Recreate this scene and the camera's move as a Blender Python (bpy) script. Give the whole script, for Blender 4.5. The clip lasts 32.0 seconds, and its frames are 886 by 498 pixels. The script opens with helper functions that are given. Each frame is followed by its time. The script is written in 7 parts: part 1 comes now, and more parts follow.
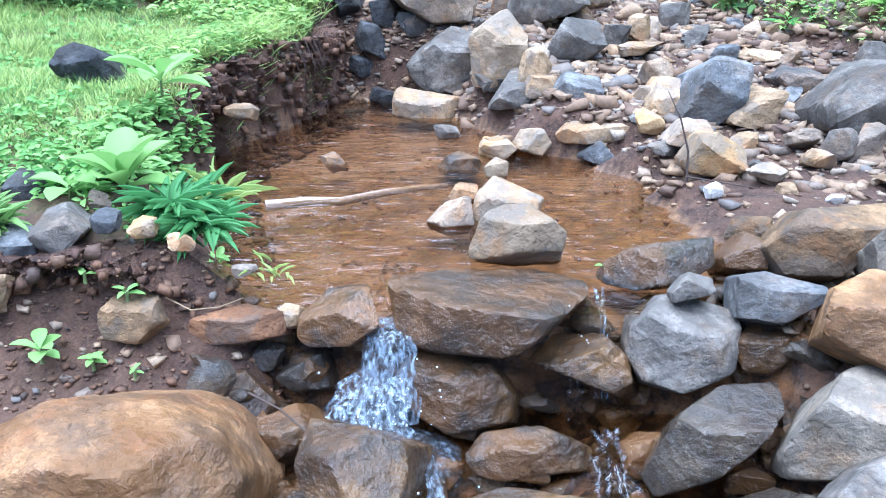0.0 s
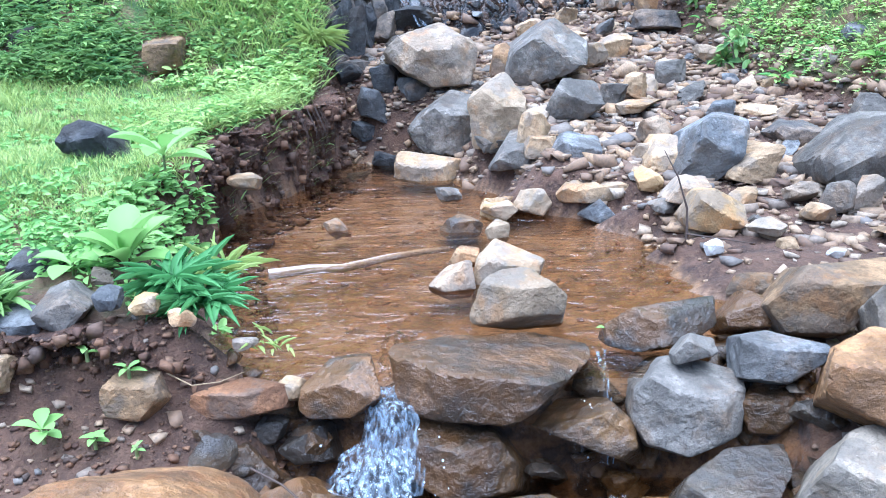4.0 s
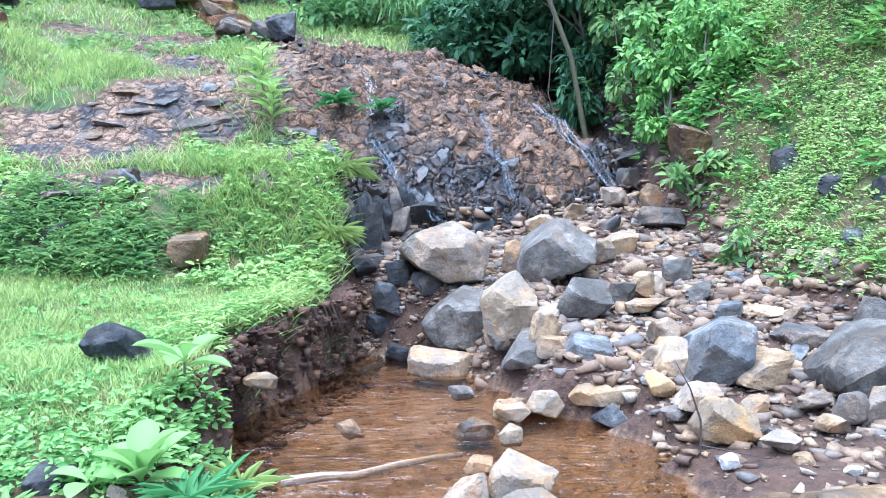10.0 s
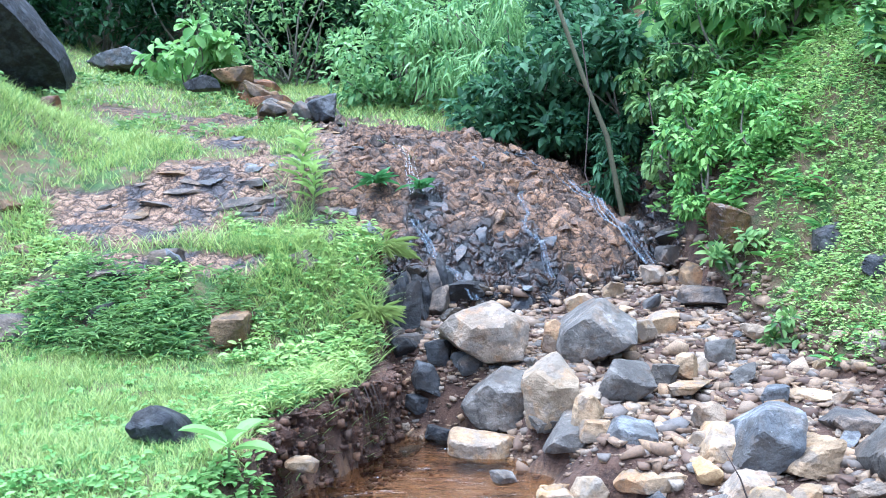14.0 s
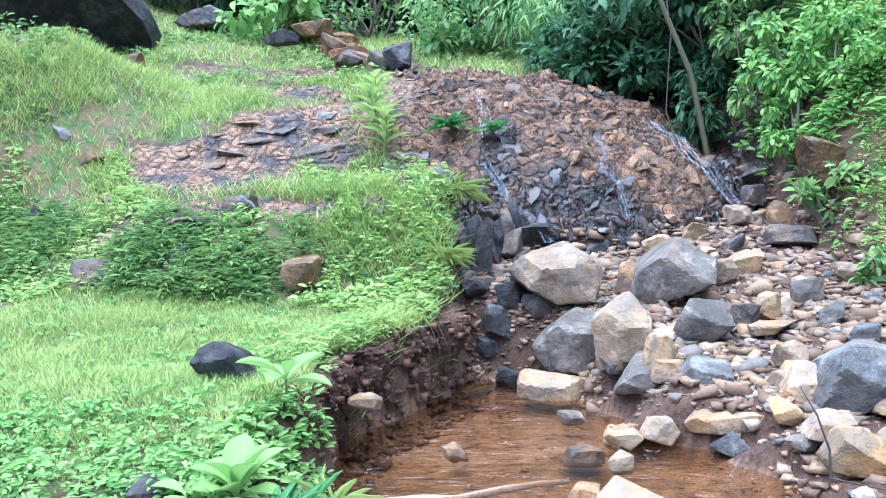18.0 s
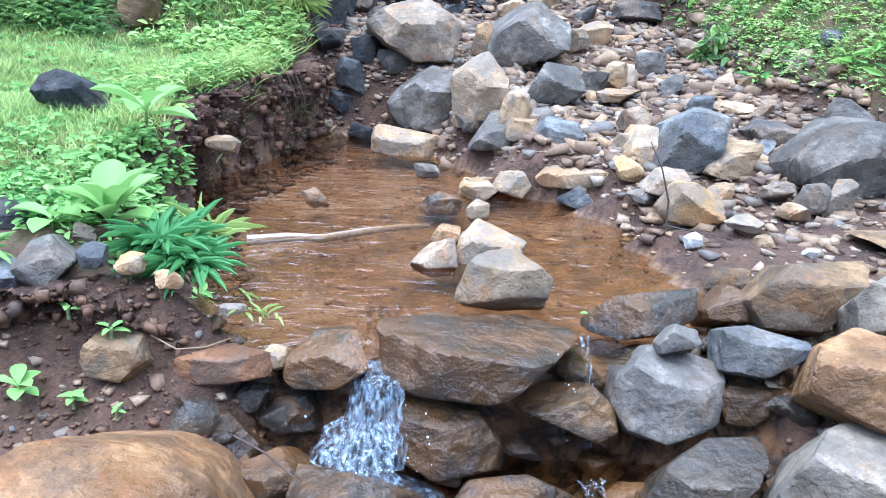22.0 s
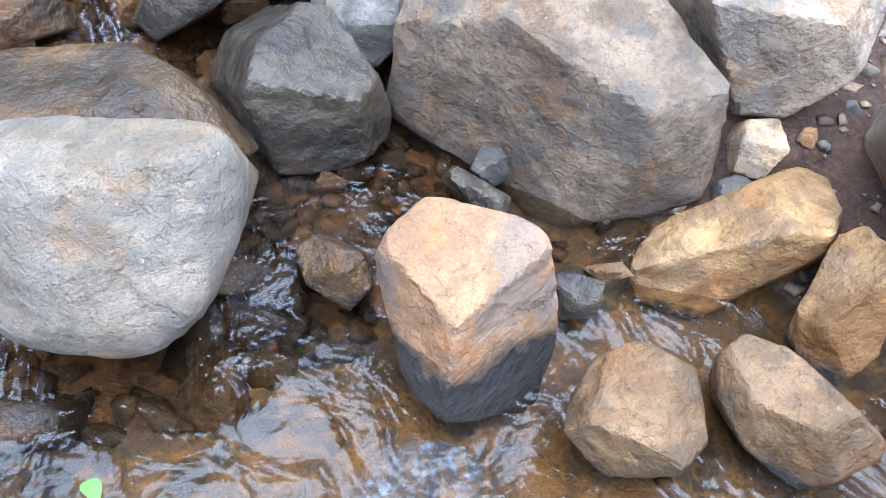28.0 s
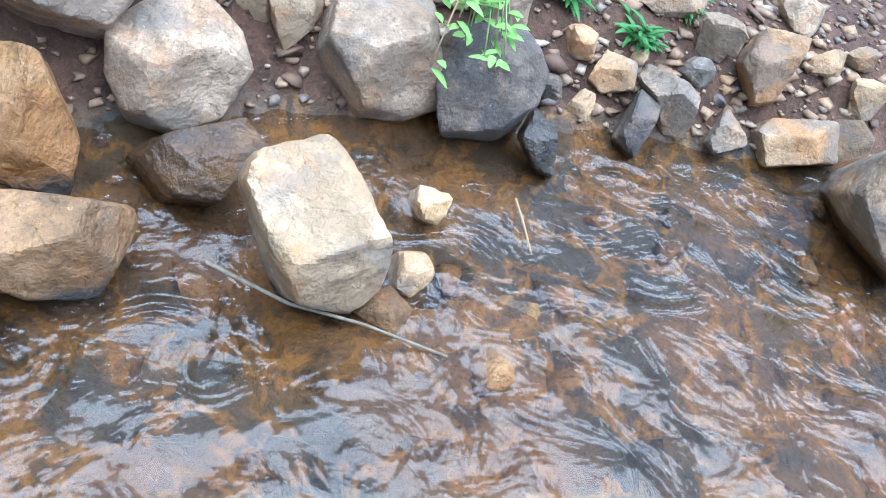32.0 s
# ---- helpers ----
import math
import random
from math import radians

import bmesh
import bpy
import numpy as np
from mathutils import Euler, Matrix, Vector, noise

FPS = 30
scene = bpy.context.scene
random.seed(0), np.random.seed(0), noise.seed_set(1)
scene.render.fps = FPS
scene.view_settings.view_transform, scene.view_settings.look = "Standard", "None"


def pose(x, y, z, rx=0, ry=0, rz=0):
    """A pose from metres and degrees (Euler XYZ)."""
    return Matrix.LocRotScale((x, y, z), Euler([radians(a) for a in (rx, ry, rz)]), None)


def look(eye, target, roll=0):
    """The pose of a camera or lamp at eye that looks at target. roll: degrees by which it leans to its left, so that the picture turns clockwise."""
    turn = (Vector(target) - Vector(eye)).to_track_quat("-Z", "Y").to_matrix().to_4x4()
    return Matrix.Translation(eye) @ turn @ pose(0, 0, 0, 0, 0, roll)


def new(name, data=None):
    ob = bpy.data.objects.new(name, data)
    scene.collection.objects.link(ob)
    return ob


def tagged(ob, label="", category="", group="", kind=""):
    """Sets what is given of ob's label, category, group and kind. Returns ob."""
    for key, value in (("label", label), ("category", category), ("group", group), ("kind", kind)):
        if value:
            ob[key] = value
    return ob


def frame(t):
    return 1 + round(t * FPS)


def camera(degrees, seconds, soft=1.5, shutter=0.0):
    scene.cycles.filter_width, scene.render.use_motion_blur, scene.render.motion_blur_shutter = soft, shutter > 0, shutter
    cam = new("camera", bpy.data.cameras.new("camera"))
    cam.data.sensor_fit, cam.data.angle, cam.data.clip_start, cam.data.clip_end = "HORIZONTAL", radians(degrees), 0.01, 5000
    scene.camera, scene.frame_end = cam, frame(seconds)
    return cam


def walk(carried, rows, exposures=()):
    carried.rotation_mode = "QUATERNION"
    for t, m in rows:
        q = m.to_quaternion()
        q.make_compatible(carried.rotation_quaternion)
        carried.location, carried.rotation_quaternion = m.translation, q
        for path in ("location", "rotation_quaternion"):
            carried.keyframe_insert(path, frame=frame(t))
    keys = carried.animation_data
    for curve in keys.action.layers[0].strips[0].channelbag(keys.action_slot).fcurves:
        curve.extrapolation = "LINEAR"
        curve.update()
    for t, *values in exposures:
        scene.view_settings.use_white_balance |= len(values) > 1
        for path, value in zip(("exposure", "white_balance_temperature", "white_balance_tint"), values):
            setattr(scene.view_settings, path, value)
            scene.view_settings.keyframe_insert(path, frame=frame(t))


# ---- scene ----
cam = camera(55.30, 32.0, 1.0)
PATH = [
    (0.0, look((0.1043, 0.0719, 1.3275), (0.1043, 1.9277, 0.5816), 0.61)),
    (0.5, look((0.0997, 0.0742, 1.3299), (0.0935, 1.9318, 0.5887), 0.37)),
    (1.0, look((0.1151, 0.0794, 1.3326), (0.1026, 1.9403, 0.5999), 0.02)),
    (1.5, look((0.1137, 0.0796, 1.3323), (0.0935, 1.9436, 0.6077), -0.27)),
    (2.0, look((0.1161, 0.0805, 1.3409), (0.0914, 1.9495, 0.6294), -0.41)),
    (2.5, look((0.1160, 0.0815, 1.3420), (0.0876, 1.9534, 0.6382), -0.69)),
    (3.0, look((0.1171, 0.0771, 1.3501), (0.0861, 1.9579, 0.6705), -0.87)),
    (3.5, look((0.1344, 0.0769, 1.3605), (0.1103, 1.9673, 0.7078), -1.07)),
    (5.5, look((0.1425, 0.0651, 1.4008), (0.1022, 1.9897, 0.8586), -1.89)),
    (6.0, look((0.1407, 0.0703, 1.4163), (0.1068, 2.0021, 0.8995), -1.52)),
    (6.5, look((0.1251, 0.0702, 1.4184), (0.0951, 2.0079, 0.9241), -1.23)),
    (7.0, look((0.1188, 0.0640, 1.4214), (0.0973, 2.0041, 0.9362), -0.97)),
    (7.5, look((0.1046, 0.0416, 1.4419), (0.1113, 1.9879, 0.9815), -0.65)),
    (8.0, look((0.1010, 0.0324, 1.4552), (0.1127, 1.9857, 1.0257), -0.72)),
    (8.5, look((0.0866, 0.0366, 1.4857), (0.0934, 2.0016, 1.1134), -0.58)),
    (9.0, look((0.0864, 0.0407, 1.5040), (0.0680, 2.0122, 1.1680), -0.46)),
    (9.5, look((0.1030, 0.0386, 1.5336), (0.0625, 2.0170, 1.2433), -0.73)),
    (10.0, look((0.1197, 0.0419, 1.5573), (0.0797, 2.0265, 1.3127), -0.78)),
    (10.5, look((0.1322, 0.0428, 1.5833), (0.0931, 2.0327, 1.3860), -0.69)),
    (11.0, look((0.1431, 0.0296, 1.5964), (0.1046, 2.0234, 1.4438), -0.84)),
    (11.5, look((0.1360, 0.0260, 1.6221), (0.0884, 2.0220, 1.5039), -0.82)),
    (12.0, look((0.1200, 0.0171, 1.6305), (0.0604, 2.0144, 1.5467), -0.90)),
    (12.5, look((0.1062, 0.0151, 1.6271), (0.0325, 2.0127, 1.5643), -0.90)),
    (13.0, look((0.1092, 0.0120, 1.6222), (0.0291, 2.0092, 1.5524), -0.83)),
    (13.5, look((0.1062, 0.0123, 1.6255), (0.0211, 2.0092, 1.5548), -1.08)),
    (14.0, look((0.0751, 0.0184, 1.6222), (-0.0396, 2.0136, 1.5445), -0.94)),
    (14.5, look((0.0307, 0.0163, 1.6246), (-0.1360, 2.0081, 1.5537), -0.84)),
    (16.5, look((0.1432, -0.0211, 1.6112), (-0.1959, 1.9499, 1.6085), -3.10)),
    (17.0, look((0.1738, 0.0313, 1.5613), (-0.1788, 1.9985, 1.4857), -2.88)),
    (17.5, look((0.2058, 0.1030, 1.5226), (-0.1439, 2.0683, 1.3998), -2.60)),
    (18.0, look((0.2186, 0.1329, 1.4950), (-0.1163, 2.0975, 1.3266), -2.18)),
    (18.5, look((0.2216, 0.1570, 1.4871), (-0.0886, 2.1206, 1.2686), -1.74)),
    (19.0, look((0.2232, 0.1609, 1.4712), (-0.0671, 2.1244, 1.2254), -1.38)),
    (19.5, look((0.2247, 0.1726, 1.4506), (-0.0101, 2.1363, 1.1527), -0.81)),
    (20.0, look((0.2064, 0.1461, 1.4482), (0.0020, 2.0978, 1.0619), -0.40)),
    (20.5, look((0.0748, 0.0675, 1.4496), (-0.0379, 2.0050, 0.9665), 1.20)),
    (21.0, look((0.0746, 0.0622, 1.4300), (0.0130, 1.9782, 0.8600), 2.42)),
    (21.5, look((0.0496, 0.0649, 1.4010), (0.0465, 1.9637, 0.7730), 3.51)),
    (22.0, look((0.0101, 0.0859, 1.3647), (0.1042, 1.9662, 0.6897), 3.43)),
    (22.5, look((0.0014, 0.1005, 1.3477), (0.1551, 1.9575, 0.6210), 3.63)),
    (23.0, look((-0.0020, 0.0961, 1.3240), (0.1431, 1.9235, 0.5241), 3.60)),
    (23.5, look((-0.0232, 0.1003, 1.3183), (0.1591, 1.8788, 0.4219), 4.97)),
    (24.0, look((-0.0186, 0.0930, 1.3090), (0.1636, 1.8403, 0.3531), 4.83)),
    (24.5, look((-0.0071, 0.0942, 1.2939), (0.2434, 1.8028, 0.2850), 5.60)),
    (25.0, look((0.0177, 0.0890, 1.2804), (0.3533, 1.7451, 0.2105), 7.02)),
    (25.5, look((0.0184, 0.0897, 1.2597), (0.4865, 1.6661, 0.1214), 7.97)),
    (27.5, look((0.0132, 0.0840, 1.1865), (0.6813, 1.2925, -0.2602), 11.68)),
    (28.0, look((0.0783, 0.0797, 1.2129), (1.0392, 1.0755, -0.2310), 14.54)),
    (28.5, look((0.0941, 0.0638, 1.2031), (1.2246, 0.9249, -0.2042), 13.92)),
    (29.0, look((0.1205, 0.0471, 1.1862), (1.3508, 0.7262, -0.2369), 13.63)),
    (29.5, look((0.1404, 0.0208, 1.1855), (1.4360, 0.5329, -0.2495), 13.27)),
    (30.0, look((0.1570, -0.0048, 1.1840), (1.4715, 0.3333, -0.2849), 14.05)),
    (30.5, look((0.1609, -0.0360, 1.1890), (1.5348, 0.1551, -0.2517), 15.13)),
    (31.0, look((0.1700, -0.0822, 1.1922), (1.6167, -0.1088, -0.1886), 15.97)),
    (31.5, look((0.1650, -0.0985, 1.1864), (1.6416, -0.3183, -0.1446), 16.30)),
    (32.0, look((0.1648, -0.1147, 1.1870), (1.5776, -0.4942, -0.1767), 18.93)),
]
walk(cam, PATH, [(0, 2.66, 4690, 9), (14.5, 2.68, 4660, 9), (17, 2.68, 4880, 12), (19.5, 2.66, 4720, 8), (23, 2.52, 4760, 8), (26, 2.44, 4920, 8), (29, 2.42, 4760, 6), (32, 2.55, 4820, 5)])
# ---- light ----
world = bpy.data.worlds.new("sky")
scene.world = world
world.use_nodes = True
sky = world.node_tree.nodes.new("ShaderNodeTexSky")
sky.sky_type, sky.sun_disc = "NISHITA", False
sky.sun_elevation, sky.sun_rotation = radians(75), radians(222)
sky.air_density, sky.dust_density, sky.ozone_density = 1.0, 3.0, 1.0
world.node_tree.links.new(sky.outputs[0], world.node_tree.nodes["Background"].inputs[0])
world.node_tree.nodes["Background"].inputs[1].default_value = 0.05
sun = new("sun", bpy.data.lights.new("sun", "SUN"))
sun.data.energy, sun.data.angle, sun.data.color = 1.85, radians(88), (1.0, 0.98, 0.95)
sun.matrix_world = look((-0.6, -0.7, 6.5), (0, 0, 0))


# ---- materials ----
class Nodes:
    """Short hand for one node material."""

    def __init__(self, name):
        self.mat = bpy.data.materials.new(name)
        self.mat.use_nodes = True
        self.tree = self.mat.node_tree
        self.shader = self.tree.nodes["Principled BSDF"]

    def add(self, kind, **values):
        node = self.tree.nodes.new("ShaderNode" + kind)
        for key, value in values.items():
            node.inputs[key].default_value = value
        return node

    def link(self, a, b):
        self.tree.links.new(a, b)

    def coord(self, which="Object", scale=(1, 1, 1)):
        c = self.add("TexCoord")
        m = self.add("Mapping", Scale=scale)
        self.link(c.outputs[which], m.inputs[0])
        return m.outputs[0]

    def noise(self, vec, scale, detail=5, rough=0.6):
        n = self.add("TexNoise", Scale=scale, Detail=detail, Roughness=rough)
        self.link(vec, n.inputs["Vector"])
        return n.outputs["Fac"]

    def steps(self, fac, *stops):
        r = self.add("ValToRGB")
        el = r.color_ramp.elements
        while len(el) < len(stops):
            el.new(0.5)
        for e, (p, c) in zip(el, stops):
            e.position = p
            e.color = (c, c, c, 1) if isinstance(c, (int, float)) else (*c, 1)
        self.link(fac, r.inputs[0])
        return r.outputs[0]

    def mix(self, fac, a, b, how="MIX"):
        m = self.tree.nodes.new("ShaderNodeMix")
        m.data_type, m.blend_type = "RGBA", how
        for v, k in ((fac, 0), (a, 6), (b, 7)):
            if hasattr(v, "links"):
                self.link(v, m.inputs[k])
            else:
                m.inputs[k].default_value = v if k == 0 else (*v, 1)
        return m.outputs[2]

    def bump(self, height, strength, distance=0.02, normal=None):
        b = self.add("Bump", Strength=strength, Distance=distance)
        self.link(height, b.inputs["Height"])
        if normal is not None:
            self.link(normal, b.inputs["Normal"])
        return b.outputs[0]


def stone_material(name, light, main, dark, rough=0.85, wet=0.0, grain=1.0, foot=None):
    """Weathered basalt: broad stains, grain, pits and lichen-like flecks; wet stone is glossy."""
    m = Nodes(name)
    info = m.add("ObjectInfo")
    shift = m.add("VectorMath")
    m.link(m.add("NewGeometry").outputs["Position"], shift.inputs[0])
    sc = m.add("VectorMath")
    sc.operation = "MULTIPLY"
    sc.inputs[1].default_value = (40, 40, 40)
    comb = m.add("CombineXYZ", Y=0.3, Z=0.7)
    m.link(info.outputs["Random"], comb.inputs[0])
    m.link(comb.outputs[0], sc.inputs[0])
    m.link(sc.outputs[0], shift.inputs[1])
    v = shift.outputs[0]
    broad, mid, fine, dust = m.noise(v, 4.5, 4), m.noise(v, 17, 6, 0.65), m.noise(v, 90 * grain, 4, 0.7), m.noise(v, 300, 2, 0.6)
    col = m.mix(m.steps(broad, (0.42, 0.0), (0.58, 1.0)), main, light)
    rusty = tuple(min(1, c * k) for c, k in zip(main, (1.25, 0.92, 0.62)))
    col = m.mix(m.steps(m.noise(v, 6.2, 5, 0.65), (0.5, 0.0), (0.62, 0.65)), col, rusty)
    patch = m.noise(v, 7.5, 5, 0.7)
    col = m.mix(m.steps(patch, (0.48, 0.0), (0.58, 0.6)), col, tuple(0.75 * a + 0.25 * b for a, b in zip(dark, main)))
    col = m.mix(m.steps(mid, (0.5, 0.0), (0.7, 0.5)), col, dark)
    col = m.mix(m.steps(fine, (0.34, 0.45), (0.48, 0.0)), col, dark)
    col = m.mix(m.steps(dust, (0.36, 0.25), (0.48, 0.0)), col, dark)
    warp = m.add("VectorMath")
    warp.operation = "MULTIPLY_ADD"
    wn = m.add("TexNoise", Scale=11.0, Detail=4.0)
    m.link(v, wn.inputs["Vector"])
    m.link(wn.outputs["Color"], warp.inputs[0])
    warp.inputs[1].default_value = (0.12, 0.12, 0.12)
    m.link(v, warp.inputs[2])
    crack = m.add("TexVoronoi", Scale=4.5)
    crack.feature = "DISTANCE_TO_EDGE"
    m.link(warp.outputs[0], crack.inputs["Vector"])
    split = m.steps(crack.outputs["Distance"], (0.0, 0.0), (0.02, 1.0))
    col = m.mix(m.steps(crack.outputs["Distance"], (0.0, 0.3), (0.01, 0.0)), col, tuple(c * 0.5 for c in dark))
    tone = 0.75 * (0.3 * main[0] + 0.55 * main[1] + 0.15 * main[2])
    col = m.mix(m.steps(m.noise(v, 5.4, 5, 0.6), (0.5, 0.0), (0.56, 0.15 if wet else 0.55)), col, (tone * 1.14, tone, tone * 0.83))
    if wet and main[0] > 2.2 * main[2]:
        col = m.mix(m.steps(m.noise(v, 3.2, 4, 0.6), (0.5, 0.0), (0.6, 0.7)), col, (0.14, 0.065, 0.018))
    flecks = m.noise(v, 42, 3, 0.8)
    col = m.mix(m.steps(flecks, (0.66, 0.0), (0.74, 0.5)), col, tuple(min(1, c * 1.5 + 0.05) for c in light))
    hsv = m.add("HueSaturation")
    rnd = m.add("MapRange", **{"From Min": 0, "From Max": 1, "To Min": 0.8, "To Max": 1.2})
    m.link(info.outputs["Random"], rnd.inputs[0])
    m.link(rnd.outputs[0], hsv.inputs["Value"])
    m.link(col, hsv.inputs["Color"])
    col = hsv.outputs[0]
    glossy = m.steps(mid, (0.3, max(0.05, rough - 0.12)), (0.7, min(1, rough + 0.1)))
    # below a wavy line at foot the stone is coloured dark and glossy
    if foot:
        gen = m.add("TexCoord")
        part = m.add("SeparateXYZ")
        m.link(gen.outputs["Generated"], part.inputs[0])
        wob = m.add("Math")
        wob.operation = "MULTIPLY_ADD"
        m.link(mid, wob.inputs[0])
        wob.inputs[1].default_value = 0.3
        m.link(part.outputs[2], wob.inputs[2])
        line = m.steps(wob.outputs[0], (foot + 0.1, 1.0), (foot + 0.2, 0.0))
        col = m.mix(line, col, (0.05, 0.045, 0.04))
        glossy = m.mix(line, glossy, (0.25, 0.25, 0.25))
    m.link(col, m.shader.inputs["Base Color"])
    m.link(glossy, m.shader.inputs["Roughness"])
    m.shader.inputs["Specular IOR Level"].default_value = 0.25
    chips = m.add("TexVoronoi", Scale=13.0)
    m.link(warp.outputs[0], chips.inputs["Vector"])
    b = m.bump(mid, 0.8, 0.028)
    b = m.bump(chips.outputs["Distance"], 0.45, 0.03, b)
    b = m.bump(split, 0.2, 0.005, b)
    b = m.bump(fine, 0.7, 0.007, b)
    b = m.bump(dust, 0.5, 0.003, b)
    m.link(b, m.shader.inputs["Normal"])
    if wet:
        m.shader.inputs["Coat Weight"].default_value = wet
        m.shader.inputs["Coat Roughness"].default_value = 0.07
        m.link(b, m.shader.inputs["Coat Normal"])
    return m.mat


STONE = {
    "tan": stone_material("tan_stone", (0.522, 0.360, 0.203), (0.31, 0.21, 0.115), (0.143, 0.103, 0.060)),
    "pale": stone_material("pale_stone", (0.45, 0.335, 0.215), (0.3, 0.22, 0.138), (0.209, 0.160, 0.099)),
    "greytan": stone_material("grey_tan_stone", (0.45, 0.335, 0.225), (0.275, 0.205, 0.138), (0.11, 0.085, 0.06)),
    "grey": stone_material("grey_stone", (0.26, 0.228, 0.187), (0.135, 0.118, 0.098), (0.06, 0.053, 0.046)),
    "slate": stone_material("blue_grey_stone", (0.267, 0.261, 0.249), (0.115, 0.115, 0.114), (0.05, 0.05, 0.05)),
    "dark": stone_material("dark_stone", (0.267, 0.197, 0.139), (0.1, 0.088, 0.078), (0.04, 0.038, 0.036)),
    "black": stone_material("black_basalt", (0.11, 0.108, 0.105), (0.042, 0.042, 0.043), (0.016, 0.016, 0.017), 0.7),
    "brown": stone_material("brown_stone", (0.332, 0.209, 0.104), (0.160, 0.103, 0.055), (0.072, 0.052, 0.032)),
    "rust": stone_material("rusty_stone", (0.370, 0.186, 0.085), (0.187, 0.091, 0.043), (0.083, 0.045, 0.026)),
    "orange": stone_material("orange_stone", (0.536, 0.347, 0.180), (0.330, 0.196, 0.099), (0.176, 0.108, 0.060)),
    "yellow": stone_material("yellow_stone", (0.580, 0.400, 0.197), (0.37, 0.235, 0.105), (0.2, 0.125, 0.06)),
    "white": stone_material("white_stone", (0.62, 0.6, 0.56), (0.5, 0.47, 0.43), (0.33, 0.3, 0.27)),
    "wetbrown": stone_material("wet_brown_stone", (0.17, 0.09, 0.028), (0.066, 0.036, 0.013), (0.012, 0.009, 0.006), 0.4, 0.85),
    "wetgrey": stone_material("wet_grey_stone", (0.12, 0.09, 0.055), (0.05, 0.038, 0.026), (0.012, 0.01, 0.008), 0.4, 0.85),
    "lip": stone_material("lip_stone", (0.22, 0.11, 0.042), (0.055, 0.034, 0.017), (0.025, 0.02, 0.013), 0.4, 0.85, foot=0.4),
    "pale2": stone_material("pale_grey_stone", (0.38, 0.315, 0.23), (0.22, 0.178, 0.128), (0.1, 0.083, 0.062), grain=1.3),
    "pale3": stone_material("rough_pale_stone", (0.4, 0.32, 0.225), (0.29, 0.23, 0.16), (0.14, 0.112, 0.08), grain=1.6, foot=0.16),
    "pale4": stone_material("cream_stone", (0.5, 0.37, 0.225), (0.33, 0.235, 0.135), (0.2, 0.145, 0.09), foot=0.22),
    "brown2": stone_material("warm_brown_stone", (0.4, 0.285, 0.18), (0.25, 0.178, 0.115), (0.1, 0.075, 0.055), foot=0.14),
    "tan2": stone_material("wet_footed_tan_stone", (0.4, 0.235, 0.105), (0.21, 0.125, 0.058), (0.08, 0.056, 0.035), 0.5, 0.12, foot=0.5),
    "tan3": stone_material("orange_tan_stone", (0.418, 0.232, 0.099), (0.2, 0.108, 0.046), (0.075, 0.043, 0.023), 0.45, 0.2),
    # orange top is its own; dark lower half also paints its sides' shade
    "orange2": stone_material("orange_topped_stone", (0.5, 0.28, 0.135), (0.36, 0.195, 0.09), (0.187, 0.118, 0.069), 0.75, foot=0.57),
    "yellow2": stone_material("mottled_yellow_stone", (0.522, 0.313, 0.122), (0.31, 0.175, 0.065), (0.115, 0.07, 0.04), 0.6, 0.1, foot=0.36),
}


def face_material(name, tones, rough, wet):
    """Fused rock of the upper face: one pattern runs on over neighbouring plates."""
    m = Nodes(name)
    v = m.add("NewGeometry").outputs["Position"]
    big, mid, fine = m.noise(v, 3.1, 5, 0.65), m.noise(v, 13, 6, 0.7), m.noise(v, 75, 4, 0.7)
    col = m.steps(big, (0.34, tones[0]), (0.46, tones[1]), (0.54, tones[2]), (0.64, tones[3]))
    col = m.mix(m.steps(mid, (0.48, 0.0), (0.6, 0.85)), col, tones[3])
    col = m.mix(m.steps(fine, (0.34, 0.8), (0.55, 0.0)), col, tuple(c * 0.4 for c in tones[3]))
    m.link(col, m.shader.inputs["Base Color"])
    m.link(m.steps(mid, (0.3, rough), (0.7, min(1, rough + 0.3))), m.shader.inputs["Roughness"])
    b = m.bump(mid, 0.9, 0.05)
    m.link(m.bump(fine, 0.9, 0.012, b), m.shader.inputs["Normal"])
    m.shader.inputs["Coat Weight"].default_value = wet
    m.shader.inputs["Coat Roughness"].default_value = 0.15
    return m.mat


STONE["bedstone"] = stone_material("stream_bed_stone", (0.32, 0.18, 0.075), (0.16, 0.095, 0.045), (0.035, 0.028, 0.02), 0.6)
# wet stone darkened further to stand for the shade in the dam gaps
STONE["gap_shade"] = stone_material("dam_gap_shade_stone", (0.1, 0.055, 0.02), (0.035, 0.022, 0.011), (0.008, 0.007, 0.005), 0.3, 0.6)
STONE["greatrock"] = stone_material("weathered_black_rock", (0.1, 0.103, 0.11), (0.035, 0.036, 0.039), (0.012, 0.012, 0.013), 0.75)
STONE["facehigh"] = face_material("rusty_face_rock", ((0.44, 0.27, 0.15), (0.35, 0.175, 0.07), (0.24, 0.12, 0.052), (0.12, 0.085, 0.06)), 0.6, 0.08)
STONE["facelow"] = face_material("wet_face_rock", ((0.14, 0.065, 0.025), (0.05, 0.035, 0.025), (0.022, 0.021, 0.02), (0.012, 0.012, 0.012)), 0.3, 0.5)
